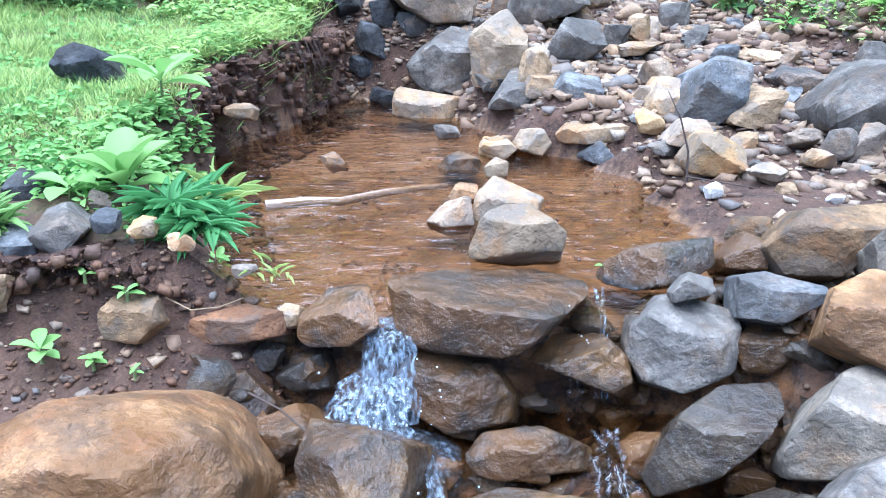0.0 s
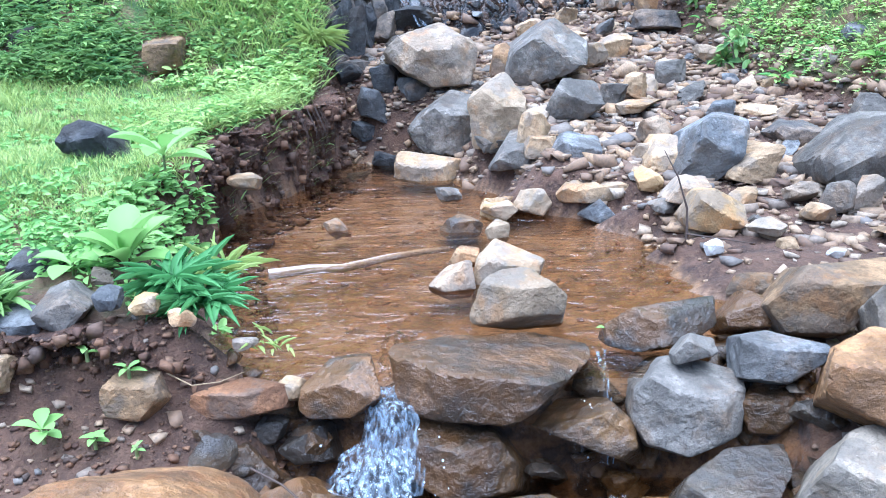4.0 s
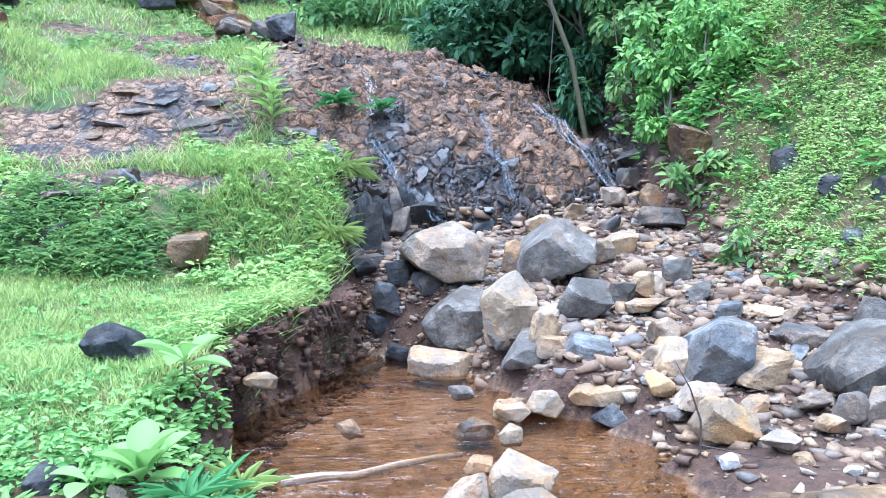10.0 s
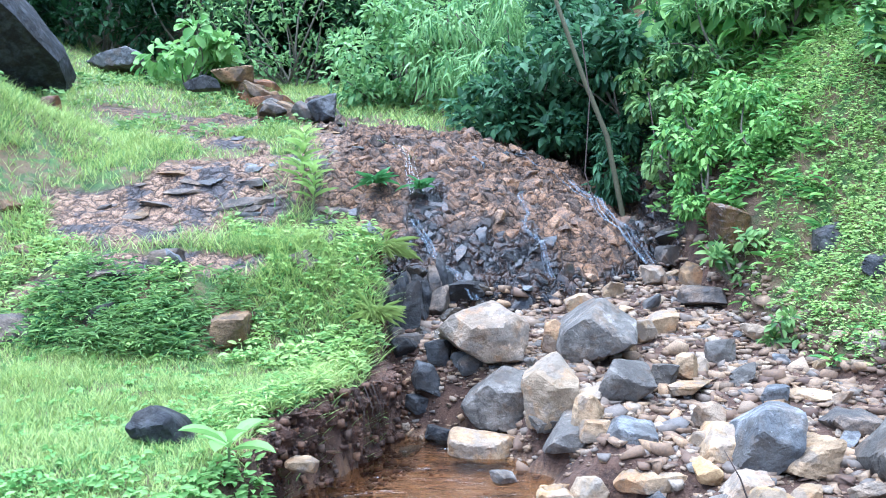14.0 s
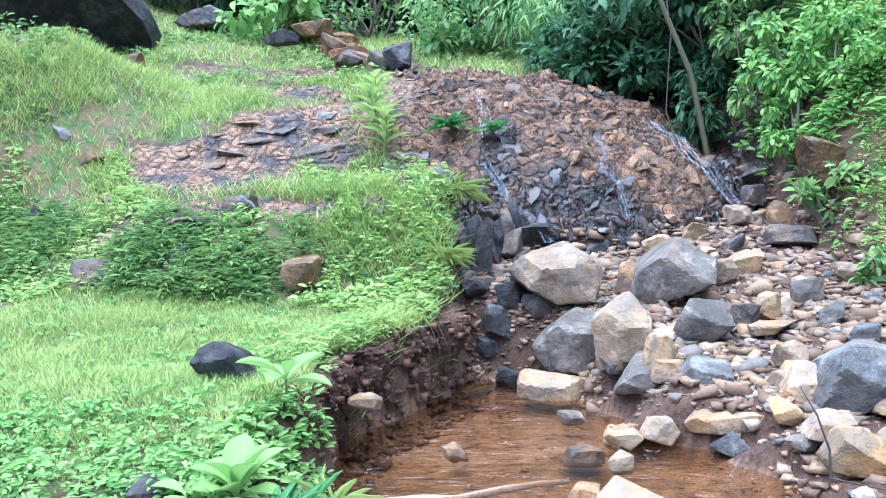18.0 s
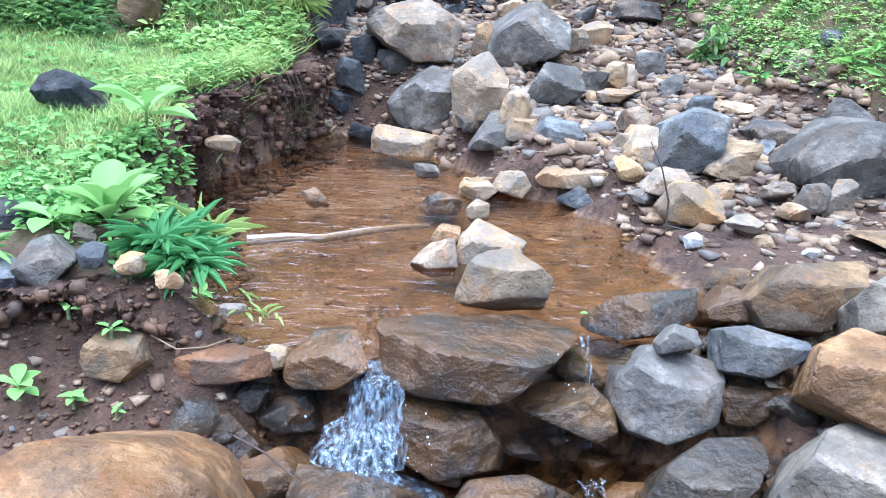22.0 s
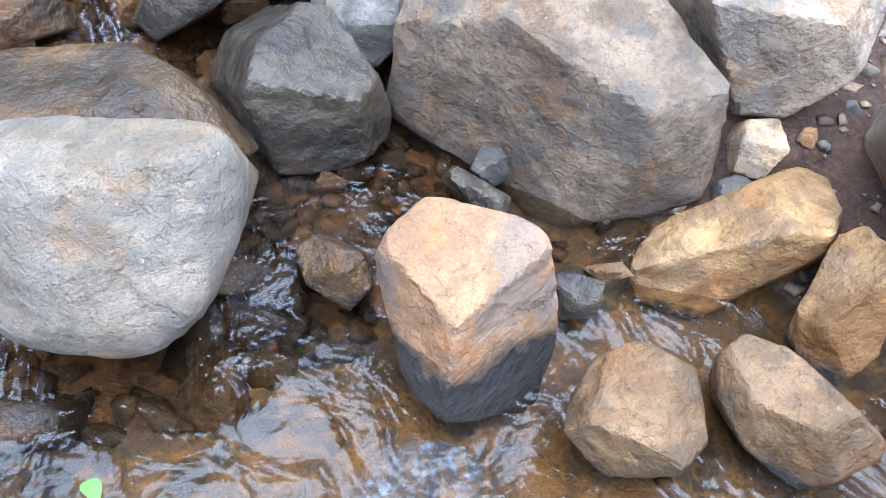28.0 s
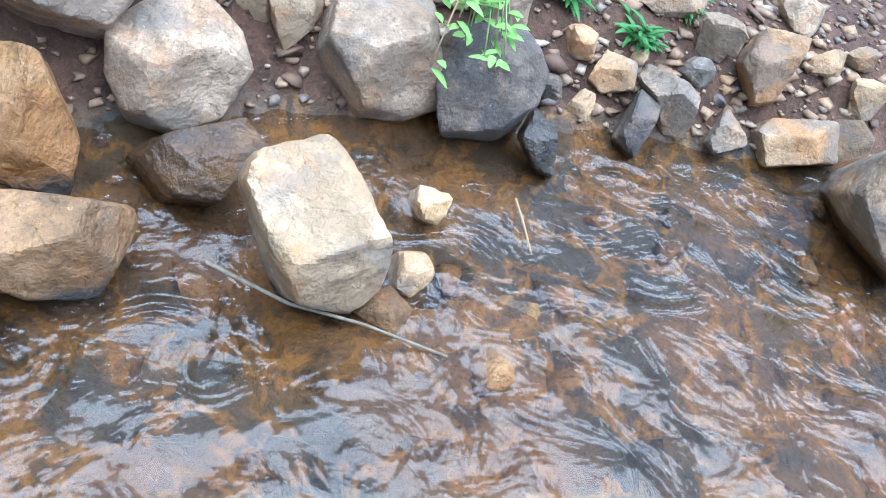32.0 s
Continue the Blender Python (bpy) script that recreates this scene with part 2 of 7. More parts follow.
TONE_WORDS = {"greatrock": "huge weathered black", "lip": "wet rust-brown lip", "tan": "tan", "pale": "pale buff", "greytan": "grey-tan", "grey": "grey", "slate": "blue-grey", "dark": "dark brown-grey", "black": "black", "brown": "brown", "rust": "rust-red",
              "orange": "orange-tan", "yellow": "ochre yellow", "white": "whitish", "wetbrown": "wet brown", "wetgrey": "wet grey", "pale2": "pale grey", "pale3": "pale rough", "pale4": "cream", "brown2": "warm brown",
              "tan2": "wet-footed tan", "tan3": "large orange-tan", "orange2": "orange-topped dark", "yellow2": "mottled yellow"}


def leaf_material(name, bright, dark, back=0.35, rough=0.5):
    m = Nodes(name)
    geo = m.add("NewGeometry")
    v = m.coord()
    col = m.mix(m.steps(geo.outputs["Random Per Island"], (0.15, 0.0), (0.85, 1.0)), dark, bright)
    col = m.mix(m.steps(m.noise(v, 1.7, 3), (0.35, 0.0), (0.65, 0.6)), col, tuple(c * 0.75 for c in bright))
    m.link(col, m.shader.inputs["Base Color"])
    m.shader.inputs["Roughness"].default_value = rough
    m.shader.inputs["Specular IOR Level"].default_value = 0.2
    tr = m.add("BsdfTranslucent")
    m.link(col, tr.inputs[0])
    mx = m.add("MixShader", Fac=back)
    out = m.tree.nodes["Material Output"]
    m.link(m.shader.outputs[0], mx.inputs[1])
    m.link(tr.outputs[0], mx.inputs[2])
    m.link(mx.outputs[0], out.inputs[0])
    return m.mat


GRASS = leaf_material("lawn_grass", (0.49, 0.57, 0.17), (0.115, 0.235, 0.065))
WEED = leaf_material("weed_leaf", (0.3, 0.44, 0.13), (0.06, 0.15, 0.045))
HERB = leaf_material("hill_herb_leaf", (0.52, 0.65, 0.2), (0.16, 0.33, 0.085))
BROAD = leaf_material("broad_leaf", (0.34, 0.53, 0.15), (0.14, 0.31, 0.075))
TUFT = leaf_material("tuft_blade", (0.14, 0.32, 0.1), (0.05, 0.17, 0.055))
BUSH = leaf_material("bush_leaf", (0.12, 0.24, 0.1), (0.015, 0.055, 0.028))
LIGHTBUSH = leaf_material("light_bush_leaf", (0.38, 0.57, 0.2), (0.09, 0.22, 0.075))
BIGLEAF = leaf_material("shrub_big_leaf", (0.34, 0.55, 0.13), (0.08, 0.22, 0.05))
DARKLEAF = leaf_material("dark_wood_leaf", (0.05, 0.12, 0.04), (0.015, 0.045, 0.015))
DRY = leaf_material("dry_stem", (0.38, 0.28, 0.16), (0.2, 0.13, 0.07), 0.1, 0.8)


def plain(name, colour, rough=0.8, scale=60):
    m = Nodes(name)
    v = m.coord()
    n = m.noise(v, scale, 5)
    m.link(m.mix(m.steps(n, (0.35, 0.0), (0.7, 1.0)), colour, tuple(c * 0.55 for c in colour)), m.shader.inputs["Base Color"])
    m.shader.inputs["Roughness"].default_value = rough
    m.link(m.bump(n, 0.4, 0.004), m.shader.inputs["Normal"])
    return m.mat


BARK = plain("grey_bark", (0.2, 0.17, 0.12))
GREENBARK = plain("green_stem", (0.2, 0.25, 0.09), 0.6)
MOSSBARK = plain("mossy_bark", (0.13, 0.12, 0.06))
TWIG = plain("dark_twig", (0.07, 0.045, 0.032))


def ground_material():
    """Red soil with gravel, grassy earth, weathered rock and wet bed, blended by the cover masks."""
    m = Nodes("ground_cover")
    v = m.coord("Object")
    cover = m.add("VertexColor")
    cover.layer_name = "cover"
    sep = m.add("SeparateColor")
    m.link(cover.outputs[0], sep.inputs[0])
    big, mid, fine = m.noise(v, 1.6, 4), m.noise(v, 11, 6, 0.65), m.noise(v, 70, 5, 0.7)
    soil = m.mix(m.steps(mid, (0.35, 0.0), (0.65, 1.0)), (0.034, 0.017, 0.01), (0.112, 0.058, 0.033))
    soil = m.mix(m.steps(fine, (0.52, 0.0), (0.66, 0.6)), soil, (0.16, 0.095, 0.055))
    soil = m.mix(m.steps(big, (0.5, 0.0), (0.7, 0.5)), soil, (0.11, 0.062, 0.036))
    turf = m.mix(m.steps(mid, (0.4, 0.0), (0.65, 1.0)), (0.04, 0.085, 0.02), (0.11, 0.19, 0.035))
    turf = m.mix(m.steps(m.noise(v, 6, 5, 0.7), (0.44, 0.0), (0.54, 0.85)), turf, (0.17, 0.1, 0.055))
    turf = m.mix(m.steps(fine, (0.5, 0.0), (0.66, 0.7)), turf, (0.07, 0.045, 0.025))
    lumps, gaps = m.add("TexVoronoi", Scale=10.0), m.add("TexVoronoi", Scale=10.0)
    gaps.feature = "DISTANCE_TO_EDGE"
    knots = m.add("VectorMath")
    knots.operation = "MULTIPLY_ADD"
    twist = m.add("TexNoise", Scale=7.0, Detail=4.0)
    m.link(v, twist.inputs["Vector"])
    m.link(twist.outputs["Color"], knots.inputs[0])
    knots.inputs[1].default_value = (0.14, 0.14, 0.14)
    m.link(v, knots.inputs[2])
    m.link(knots.outputs[0], lumps.inputs["Vector"])
    m.link(knots.outputs[0], gaps.inputs["Vector"])
    shade = m.add("SeparateColor")
    m.link(lumps.outputs["Color"], shade.inputs[0])
    rock = m.mix(m.steps(mid, (0.36, 0.0), (0.62, 1.0)), (0.06, 0.04, 0.026), (0.31, 0.165, 0.08))
    rock = m.mix(m.steps(big, (0.5, 0.0), (0.66, 0.65)), rock, (0.1, 0.08, 0.062))
    sand = m.mix(m.steps(mid, (0.38, 0.0), (0.6, 1.0)), (0.2, 0.115, 0.065), (0.42, 0.26, 0.15))
    sand = m.mix(m.steps(m.noise(v, 3.2, 5, 0.7), (0.5, 0.0), (0.56, 0.9)), sand, (0.075, 0.072, 0.075))
    rock = m.mix(m.steps(shade.outputs[0], (0.0, 0.75), (0.3, 0.0), (0.7, 0.0), (1.0, 0.5)), rock, m.mix(m.steps(shade.outputs[1], (0.4, 0.0), (0.6, 1.0)), (0.07, 0.062, 0.052), (0.37, 0.2, 0.095)))
    rock = m.mix(cover.outputs["Alpha"], sand, rock)
    rock = m.mix(m.steps(gaps.outputs["Distance"], (0.0, 0.85), (0.07, 0.0)), rock, (0.03, 0.02, 0.014))
    rock = m.mix(m.steps(fine, (0.36, 0.9), (0.54, 0.0)), rock, (0.03, 0.022, 0.018))
    bed = m.mix(m.steps(mid, (0.35, 0.0), (0.65, 1.0)), (0.1, 0.05, 0.02), (0.27, 0.145, 0.06))
    bed = m.mix(m.steps(m.noise(v, 2.3, 4, 0.6), (0.5, 0.0), (0.62, 0.7)), bed, (0.3, 0.19, 0.12))
    bed = m.mix(m.steps(fine, (0.5, 0.0), (0.66, 0.7)), bed, (0.035, 0.024, 0.014))
    bend = m.add("VectorMath")
    bend.operation = "MULTIPLY_ADD"
    curl = m.add("TexNoise", Scale=3.0, Detail=5.0)
    m.link(v, curl.inputs["Vector"])
    m.link(curl.outputs["Color"], bend.inputs[0])
    bend.inputs[1].default_value = (0.35, 0.35, 0.0)
    m.link(v, bend.inputs[2])
    wide = m.add("TexNoise", Scale=3.4, Detail=4.0, Roughness=0.55)
    m.link(bend.outputs[0], wide.inputs["Vector"])
    stone = m.mix(m.steps(wide.outputs["Fac"], (0.4, 0.0), (0.6, 1.0)), (0.06, 0.057, 0.048), (0.17, 0.1, 0.05))
    stone = m.mix(m.steps(m.noise(bend.outputs[0], 5.2, 4, 0.6), (0.47, 0.0), (0.52, 0.9), (0.57, 0.0)), stone, (0.27, 0.142, 0.036))
    stone = m.mix(m.steps(m.noise(bend.outputs[0], 7.5, 4, 0.6), (0.55, 0.0), (0.64, 0.85)), stone, (0.035, 0.026, 0.016))
    stone = m.mix(m.steps(fine, (0.5, 0.0), (0.68, 0.6)), stone, (0.04, 0.03, 0.018))
    wet = m.add("VertexColor")
    wet.layer_name = "damp_or_dark"
    soak = m.add("SeparateColor")
    m.link(wet.outputs[0], soak.inputs[0])
    bed = m.mix(soak.outputs[2], bed, stone)
    rock = m.mix(soak.outputs[0], rock, m.mix(m.steps(mid, (0.45, 0.0), (0.6, 1.0)), (0.012, 0.011, 0.011), (0.06, 0.032, 0.018)))
    col = m.mix(sep.outputs[0], soil, turf)
    col = m.mix(sep.outputs[1], col, rock)
    col = m.mix(sep.outputs[2], col, bed)
    col = m.mix(soak.outputs[1], col, m.mix(m.steps(mid, (0.42, 0.0), (0.62, 1.0)), (0.03, 0.015, 0.007), (0.2, 0.092, 0.032)))
    m.link(col, m.shader.inputs["Base Color"])
    gloss = m.mix(soak.outputs[0], m.steps(sep.outputs[2], (0.0, 0.9), (1.0, 0.5)), (0.25, 0.25, 0.25))
    m.link(m.mix(soak.outputs[1], gloss, (0.2, 0.2, 0.2)), m.shader.inputs["Roughness"])
    b = m.bump(mid, 0.9, 0.04)
    b = m.bump(fine, 0.9, 0.012, b)
    b = m.bump(m.mix(sep.outputs[1], (1, 1, 1), m.steps(gaps.outputs["Distance"], (0.0, 0.0), (0.25, 1.0))), 0.8, 0.04, b)
    m.link(b, m.shader.inputs["Normal"])
    return m.mat


def water_material(name, tint, ripple, scale, stretch, ior=1.6, warp=0.0, rough=0.1):
    """Clear, slightly muddy water: tinted see-through with a mirror sheen that grows at a low angle."""
    m = Nodes(name)
    v = m.coord("Object", stretch)
    n1, n2 = m.noise(v, scale, 3, 0.55), m.noise(v, scale * 3.1, 2, 0.5)
    if warp:
        for n in (n1, n2):
            n.node.inputs["Distortion"].default_value = warp
    b = m.bump(n1, ripple, 0.05)
    b = m.bump(n2, ripple * 0.5, 0.015, b)
    clear = m.add("BsdfTransparent", Color=(*tint, 1))
    gloss = m.add("BsdfGlossy", Roughness=rough)
    fr = m.add("Fresnel", IOR=ior)
    m.link(b, gloss.inputs["Normal"])
    m.link(b, fr.inputs["Normal"])
    mx = m.add("MixShader")
    m.link(fr.outputs[0], mx.inputs[0])
    m.link(clear.outputs[0], mx.inputs[1])
    m.link(gloss.outputs[0], mx.inputs[2])
    m.link(mx.outputs[0], m.tree.nodes["Material Output"].inputs[0])
    return m.mat


def foam_material(name, amount, scale=(130, 130, 18), top=0.65):
    """Falling white water: broken streaks of froth with gaps between them."""
    m = Nodes(name)
    v = m.coord("Object", scale)
    n = m.noise(v, 1.0, 2, 0.5)
    m.shader.inputs["Base Color"].default_value = (0.36, 0.43, 0.51, 1)
    m.shader.inputs["Roughness"].default_value = 0.25
    clear = m.add("BsdfTransparent", Color=(0.9, 0.88, 0.84, 1))
    mx = m.add("MixShader")
    m.link(m.steps(n, (0.4 - amount, 0.05), (0.8 - amount, top)), mx.inputs[0])
    m.link(clear.outputs[0], mx.inputs[1])
    m.link(m.shader.outputs[0], mx.inputs[2])
    m.link(mx.outputs[0], m.tree.nodes["Material Output"].inputs[0])
    return m.mat


POOL = water_material("pool_water", (0.8, 0.64, 0.44), 0.5, 6.5, (1.0, 2.2, 1), 1.62, 0.6, 0.05)
STREAM = water_material("stream_water", (0.72, 0.64, 0.52), 0.58, 5.5, (1.2, 1, 1), 1.54, 0.95, 0.1)
FILM = water_material("water_film", (0.85, 0.8, 0.72), 0.8, 14.0, (1, 1, 0.3))
THREAD = foam_material("thin_white_water", 0.0, (80, 80, 22), 0.6)
FOAM = foam_material("white_water", -0.02, (70, 70, 16), 0.85)
DROPS = plain("water_drops", (0.75, 0.82, 0.88), 0.1)
SPLASH = foam_material("foam_patch", -0.1, (60, 60, 60), 0.5)


# ---- mesh tools ----
def mesh_object(name, verts, faces, material, smooth=False, parent=None, sharp=None):
    me = bpy.data.meshes.new(name)
    if isinstance(faces, np.ndarray):
        k = faces.shape[1]
        me.vertices.add(len(verts))
        me.vertices.foreach_set("co", np.asarray(verts, np.float32).ravel())
        me.loops.add(faces.size)
        me.loops.foreach_set("vertex_index", faces.astype(np.int32).ravel())
        me.polygons.add(len(faces))
        me.polygons.foreach_set("loop_start", np.arange(0, faces.size, k, dtype=np.int32))
        me.update(calc_edges=True)
    else:
        me.from_pydata([tuple(v) for v in verts], [], faces)
    me.materials.append(material)
    if smooth:
        me.polygons.foreach_set("use_smooth", np.ones(len(me.polygons), bool))
        if sharp:
            me.set_sharp_from_angle(angle=radians(sharp))
    ob = new(name, me)
    if parent is not None:
        ob.parent = parent
    return ob


def lattice(ix, iy, seed):
    h = np.sin(ix * 127.1 + iy * 311.7 + seed * 74.7) * 43758.5453
    return h - np.floor(h)


def value_noise(x, y, scale, seed=0):
    x, y = np.asarray(x) * scale, np.asarray(y) * scale
    ix, iy = np.floor(x), np.floor(y)
    fx, fy = x - ix, y - iy
    fx, fy = fx * fx * (3 - 2 * fx), fy * fy * (3 - 2 * fy)
    a, b, c, d = lattice(ix, iy, seed), lattice(ix + 1, iy, seed), lattice(ix, iy + 1, seed), lattice(ix + 1, iy + 1, seed)
    return (a * (1 - fx) + b * fx) * (1 - fy) + (c * (1 - fx) + d * fx) * fy


def cell_noise(x, y, scale, seed=0):
    """A random tilt and height for each cell of a jittered grid: broken, plated rock."""
    x, y = np.asarray(x) * scale, np.asarray(y) * scale
    ix, iy = np.floor(x), np.floor(y)
    best, val = np.full(x.shape, 9.0), np.zeros(x.shape)
    for i in (-1, 0, 1):
        for j in (-1, 0, 1):
            cx, cy = ix + i, iy + j
            px, py = cx + lattice(cx, cy, seed), cy + lattice(cx, cy, seed + 3)
            d = (x - px) ** 2 + (y - py) ** 2
            v = lattice(cx, cy, seed + 5) + (x - px) * (lattice(cx, cy, seed + 7) - 0.5) + (y - py) * (lattice(cx, cy, seed + 9) - 0.5)
            near = d < best
            best, val = np.where(near, d, best), np.where(near, v, val)
    return val


# ---- land ----
def ramp(a, b, v):
    t = np.clip((v - a) / (b - a), 0, 1)
    return t * t * (3 - 2 * t)


POOL_Z, LOW_Z = 0.2, -0.13


def pool_left(y):
    return np.interp(y, [2.25, 2.42, 2.6, 3.0, 3.36, 3.84, 4.1, 4.45, 4.75, 4.98, 5.45, 6.2, 7], [-0.22, -0.36, -0.54, -0.64, -0.76, -0.89, -0.9, -0.77, -0.62, -0.53, -0.52, -0.6, -0.9])


def ground_height(x, y):
    """Height of the land without its small relief: lower stream, dam step, pool, stony slope, rock face, banks."""
    x, y = np.asarray(x, float), np.asarray(y, float)
    # stream bed along the valley: low basin, step at the dam, pool, rising rubble, rock face, upper valley
    step_y = np.interp(x, [-3, -0.4, 0.75, 1.1, 1.6, 2.2, 3], [2.3, 2.35, 2.45, 2.2, 0.9, -0.3, -0.6])
    low = -0.19 + 0.02 * np.sin(3 * x) * np.sin(2.3 * y) + 0.05 * (cell_noise(x + 0.06 * np.sin(9 * y), y + 0.06 * np.sin(8 * x), 3.4, 91) - 0.5) + 0.035 * (cell_noise(x, y, 9, 92) - 0.5)
    upper = np.interp(y, [-3, 0, 1.5, 2.4, 3.0, 4.0, 5.4, 6.4, 7.2, 9], [0.02, 0.08, 0.17, 0.22, 0.28, 0.38, 0.66, 0.9, 1.15, 1.6]) + 0.05 * np.clip(x - 1.2, -0.3, 1.5)
    left_x = pool_left(y)
    right_x = np.interp(y, [2.4, 2.9, 3.2, 4.0, 4.35, 5.2, 5.6], [0.9, 1.12, 1.05, 0.9, 0.45, 0.3, -0.35])
    wob = 0.05 * np.sin(7 * y + 1) + 0.04 * np.sin(17 * y + 3 * x) + 0.03 * np.sin(31 * y + 11 * x)
    left_x = left_x - (0.2 + 0.16 * np.sin(1.9 * y) + 0.07 * np.sin(4.7 * y)) * ramp(0.5, -0.3, y)
    left_x, right_x = left_x + 0.5 * wob * ramp(2.5, 2.8, y), right_x + wob
    in_pool = ramp(-0.22, 0.25, right_x - x) * ramp(5.75, 5.3, y) * ramp(2.3, 2.5, y)
    bed = upper * (1 - in_pool) + (0.09 + 0.04 * ramp(3.5, 5.2, y)) * in_pool
    shore_x = np.interp(y, [-6, -2, -0.5, 0.2, 0.8, 1.5, 2.2, 2.45], [2.3, 2.12, 2.05, 1.8, 1.45, 1.15, 0.9, 0.8])
    behind = np.maximum(ramp(-0.06, 0.06, y - step_y) * ramp(2.0, 2.2, y + 0 * x), ramp(-0.12, 0.4, x - shore_x))
    z = low * (1 - behind) + bed * behind
    # rock face of the upper fall
    base = np.interp(x, [-3, -0.6, 0.35, 0.8, 1.35, 1.8], [6.1, 6.25, 6.45, 6.55, 6.95, 7.3])
    d = y - base
    top = np.interp(x, [-3, -1.2, -0.2, 0.9, 1.3, 1.9], [0.05, 0.06, 0.0, -0.3, -0.55, -0.3])
    face = np.interp(d, [-0.2, 0, 0.15, 0.45, 1.0, 2.0, 3.5, 6, 12, 30, 90], [0.6, 0.88, 1.12, 1.5, 2.0, 2.36, 2.6, 3.2, 4.4, 7, 14]) + top * ramp(0.3, 1.2, d)
    z = np.where(d > -0.2, np.maximum(z, face), z)
    # left bank: grass terrace, green slope behind it, hillside far off
    inside = left_x - x
    terrace = np.interp(y + 0.16 * np.sin(2.3 * x + 1) * ramp(4.6, 5.2, y), [1.0, 1.7, 2.05, 2.22, 2.33, 2.6, 3.0, 3.3, 4.4, 5.0, 5.25, 5.5, 5.8, 6.1, 6.6, 7.5, 8.5, 9.5, 12, 20, 60], [-0.02, -0.02, 0.08, 0.19, 0.4, 0.46, 0.54, 0.59, 0.62, 0.68, 0.76, 0.97, 1.17, 1.31, 1.5, 1.84, 2.2, 2.5, 3.2, 5, 12])
    terrace = terrace + 0.1 * ramp(1.0, 3.5, -x) * ramp(3.5, 5, y) + 1.0 * ramp(2.6, 5.0, -x) * ramp(5.6, 7.2, y) * (1 - 0.7 * ramp(7.5, 9.0, y))
    terrace = terrace + 0.13 * ramp(1.1, 0.2, np.hypot((x + 1.1) / 0.75, (y - 6.15) / 0.6))
    edge = (ramp(0.07, 0.2, inside) * ramp(3.3, 3.7, y) + ramp(0.0, 0.42, inside) * (1 - ramp(3.3, 3.7, y))) * ramp(2.0, 2.3, y) + ramp(0.0, 0.5, inside - 0.05) * ramp(2.3, 2.0, y)
    z = np.where(edge > 0, np.maximum(z, z * (1 - edge) + terrace * edge), z)
    # hill on the other side
    foot = np.interp(y, [-4, 1, 3, 5, 6, 7, 8, 10, 14], [4.5, 3.6, 2.9, 2.15, 1.82, 1.62, 1.5, 1.2, 0.6])
    rise = np.clip(x - foot, 0, 60)
    hill = 1.05 * np.minimum(rise, 0.7) + 0.95 * np.clip(rise - 0.7, 0, 3.5) + 0.35 * np.clip(rise - 4.2, 0, 80)
    hill = hill + 0.55 * ramp(0.0, 0.28, rise) * ramp(5.9, 6.7, y) * ramp(10, 8.6, y)
    z = z + hill * ramp(-2, 5, y) + 0.15 * hill * (1 - ramp(-2, 5, y))
    # bank beyond the dry left shore
    z = z + 0.3 * np.clip(-x - 5.5, 0, 60) * ramp(0, 6, y)
    # wooded slope that closes the valley
    return z + 0.55 * np.clip(y - 22, 0, 60)


def hill_foot(y):
    return np.interp(y, [-4, 1, 3, 5, 6, 7, 8, 10, 14], [4.5, 3.6, 2.9, 2.15, 1.82, 1.62, 1.5, 1.2, 0.6])


def face_base(x):
    return np.interp(x, [-3, -0.6, 0.35, 0.8, 1.35, 1.8], [6.1, 6.25, 6.45, 6.55, 6.95, 7.3])


def covers(x, y):
    """Masks of turf, bare rock and stream bed."""
    n, n2 = value_noise(x, y, 1.3, 2), value_noise(x, y, 4.0, 3)
    inside = pool_left(y) - x
    d = y - face_base(x)
    face = ramp(-0.1, 0.05, d) * ramp(-1.35, -1.0, x + 0.25 * d) * ramp(2.1, 1.85, x + 0.3 * (n2 - 0.5))
    plate = ramp(0.95, 0.6, np.hypot((x + 2.4) / 1.45, (y - 7.4) / 1.1) + 0.5 * (n2 - 0.5))
    plate = np.maximum(plate, ramp(1.0, 0.7, np.hypot((x + 2.0) / 2.6, (y - 9.0) / 0.9) + 0.6 * (n - 0.5)))
    face = face * ramp(3.3, 2.5, d)
    plate = plate * (1 - ramp(0.64, 0.7, value_noise(x, y, 1.7, 8)))
    for x0, y0, a, b in ((-3.95, 10.0, 0.75, 0.4), (-2.6, 9.95, 1.5, 0.45), (-2.75, 6.6, 0.85, 0.5), (-2.0, 5.98, 0.42, 0.2), (-2.5, 5.85, 0.3, 0.13), (-3.0, 5.62, 0.3, 0.1)):
        plate = np.maximum(plate, ramp(1.1, 0.8, np.hypot((x - x0) / a, (y - y0) / b) + 0.7 * (n2 - 0.5)))
    for x0, y0, a, b in ((-2.6, 7.55, 0.5, 0.2), (-3.3, 8.0, 0.4, 0.25), (-2.9, 7.8, 0.3, 0.2)):
        plate = plate * (1 - ramp(1.1, 0.8, np.hypot((x - x0) / a, (y - y0) / b) + 0.5 * (n2 - 0.5)))
    rock = np.clip(np.maximum(face, plate), 0, 1)
    turf = ramp(0.1, 0.22, inside - 0.25 * ramp(3.7, 3.3, y)) * ramp(2.4, 2.75, y + 0.3 * (n2 - 0.5))
    turf = np.maximum(turf, ramp(0.0, 0.25, x - hill_foot(y) - 0.25 * ramp(6.0, 6.8, y) + 0.3 * (n - 0.5)) * ramp(0.5, 2.5, y))
    turf = np.maximum(turf, ramp(2.6, 3.4, d))
    bare = ramp(0.62, 0.78, n) * ramp(5.4, 6.2, y) * ramp(0.4, 1.0, inside) * ramp(9, 8, y)
    turf = np.clip(turf * (1 - rock) * (1 - 0.25 * bare), 0, 1)
    return turf, rock


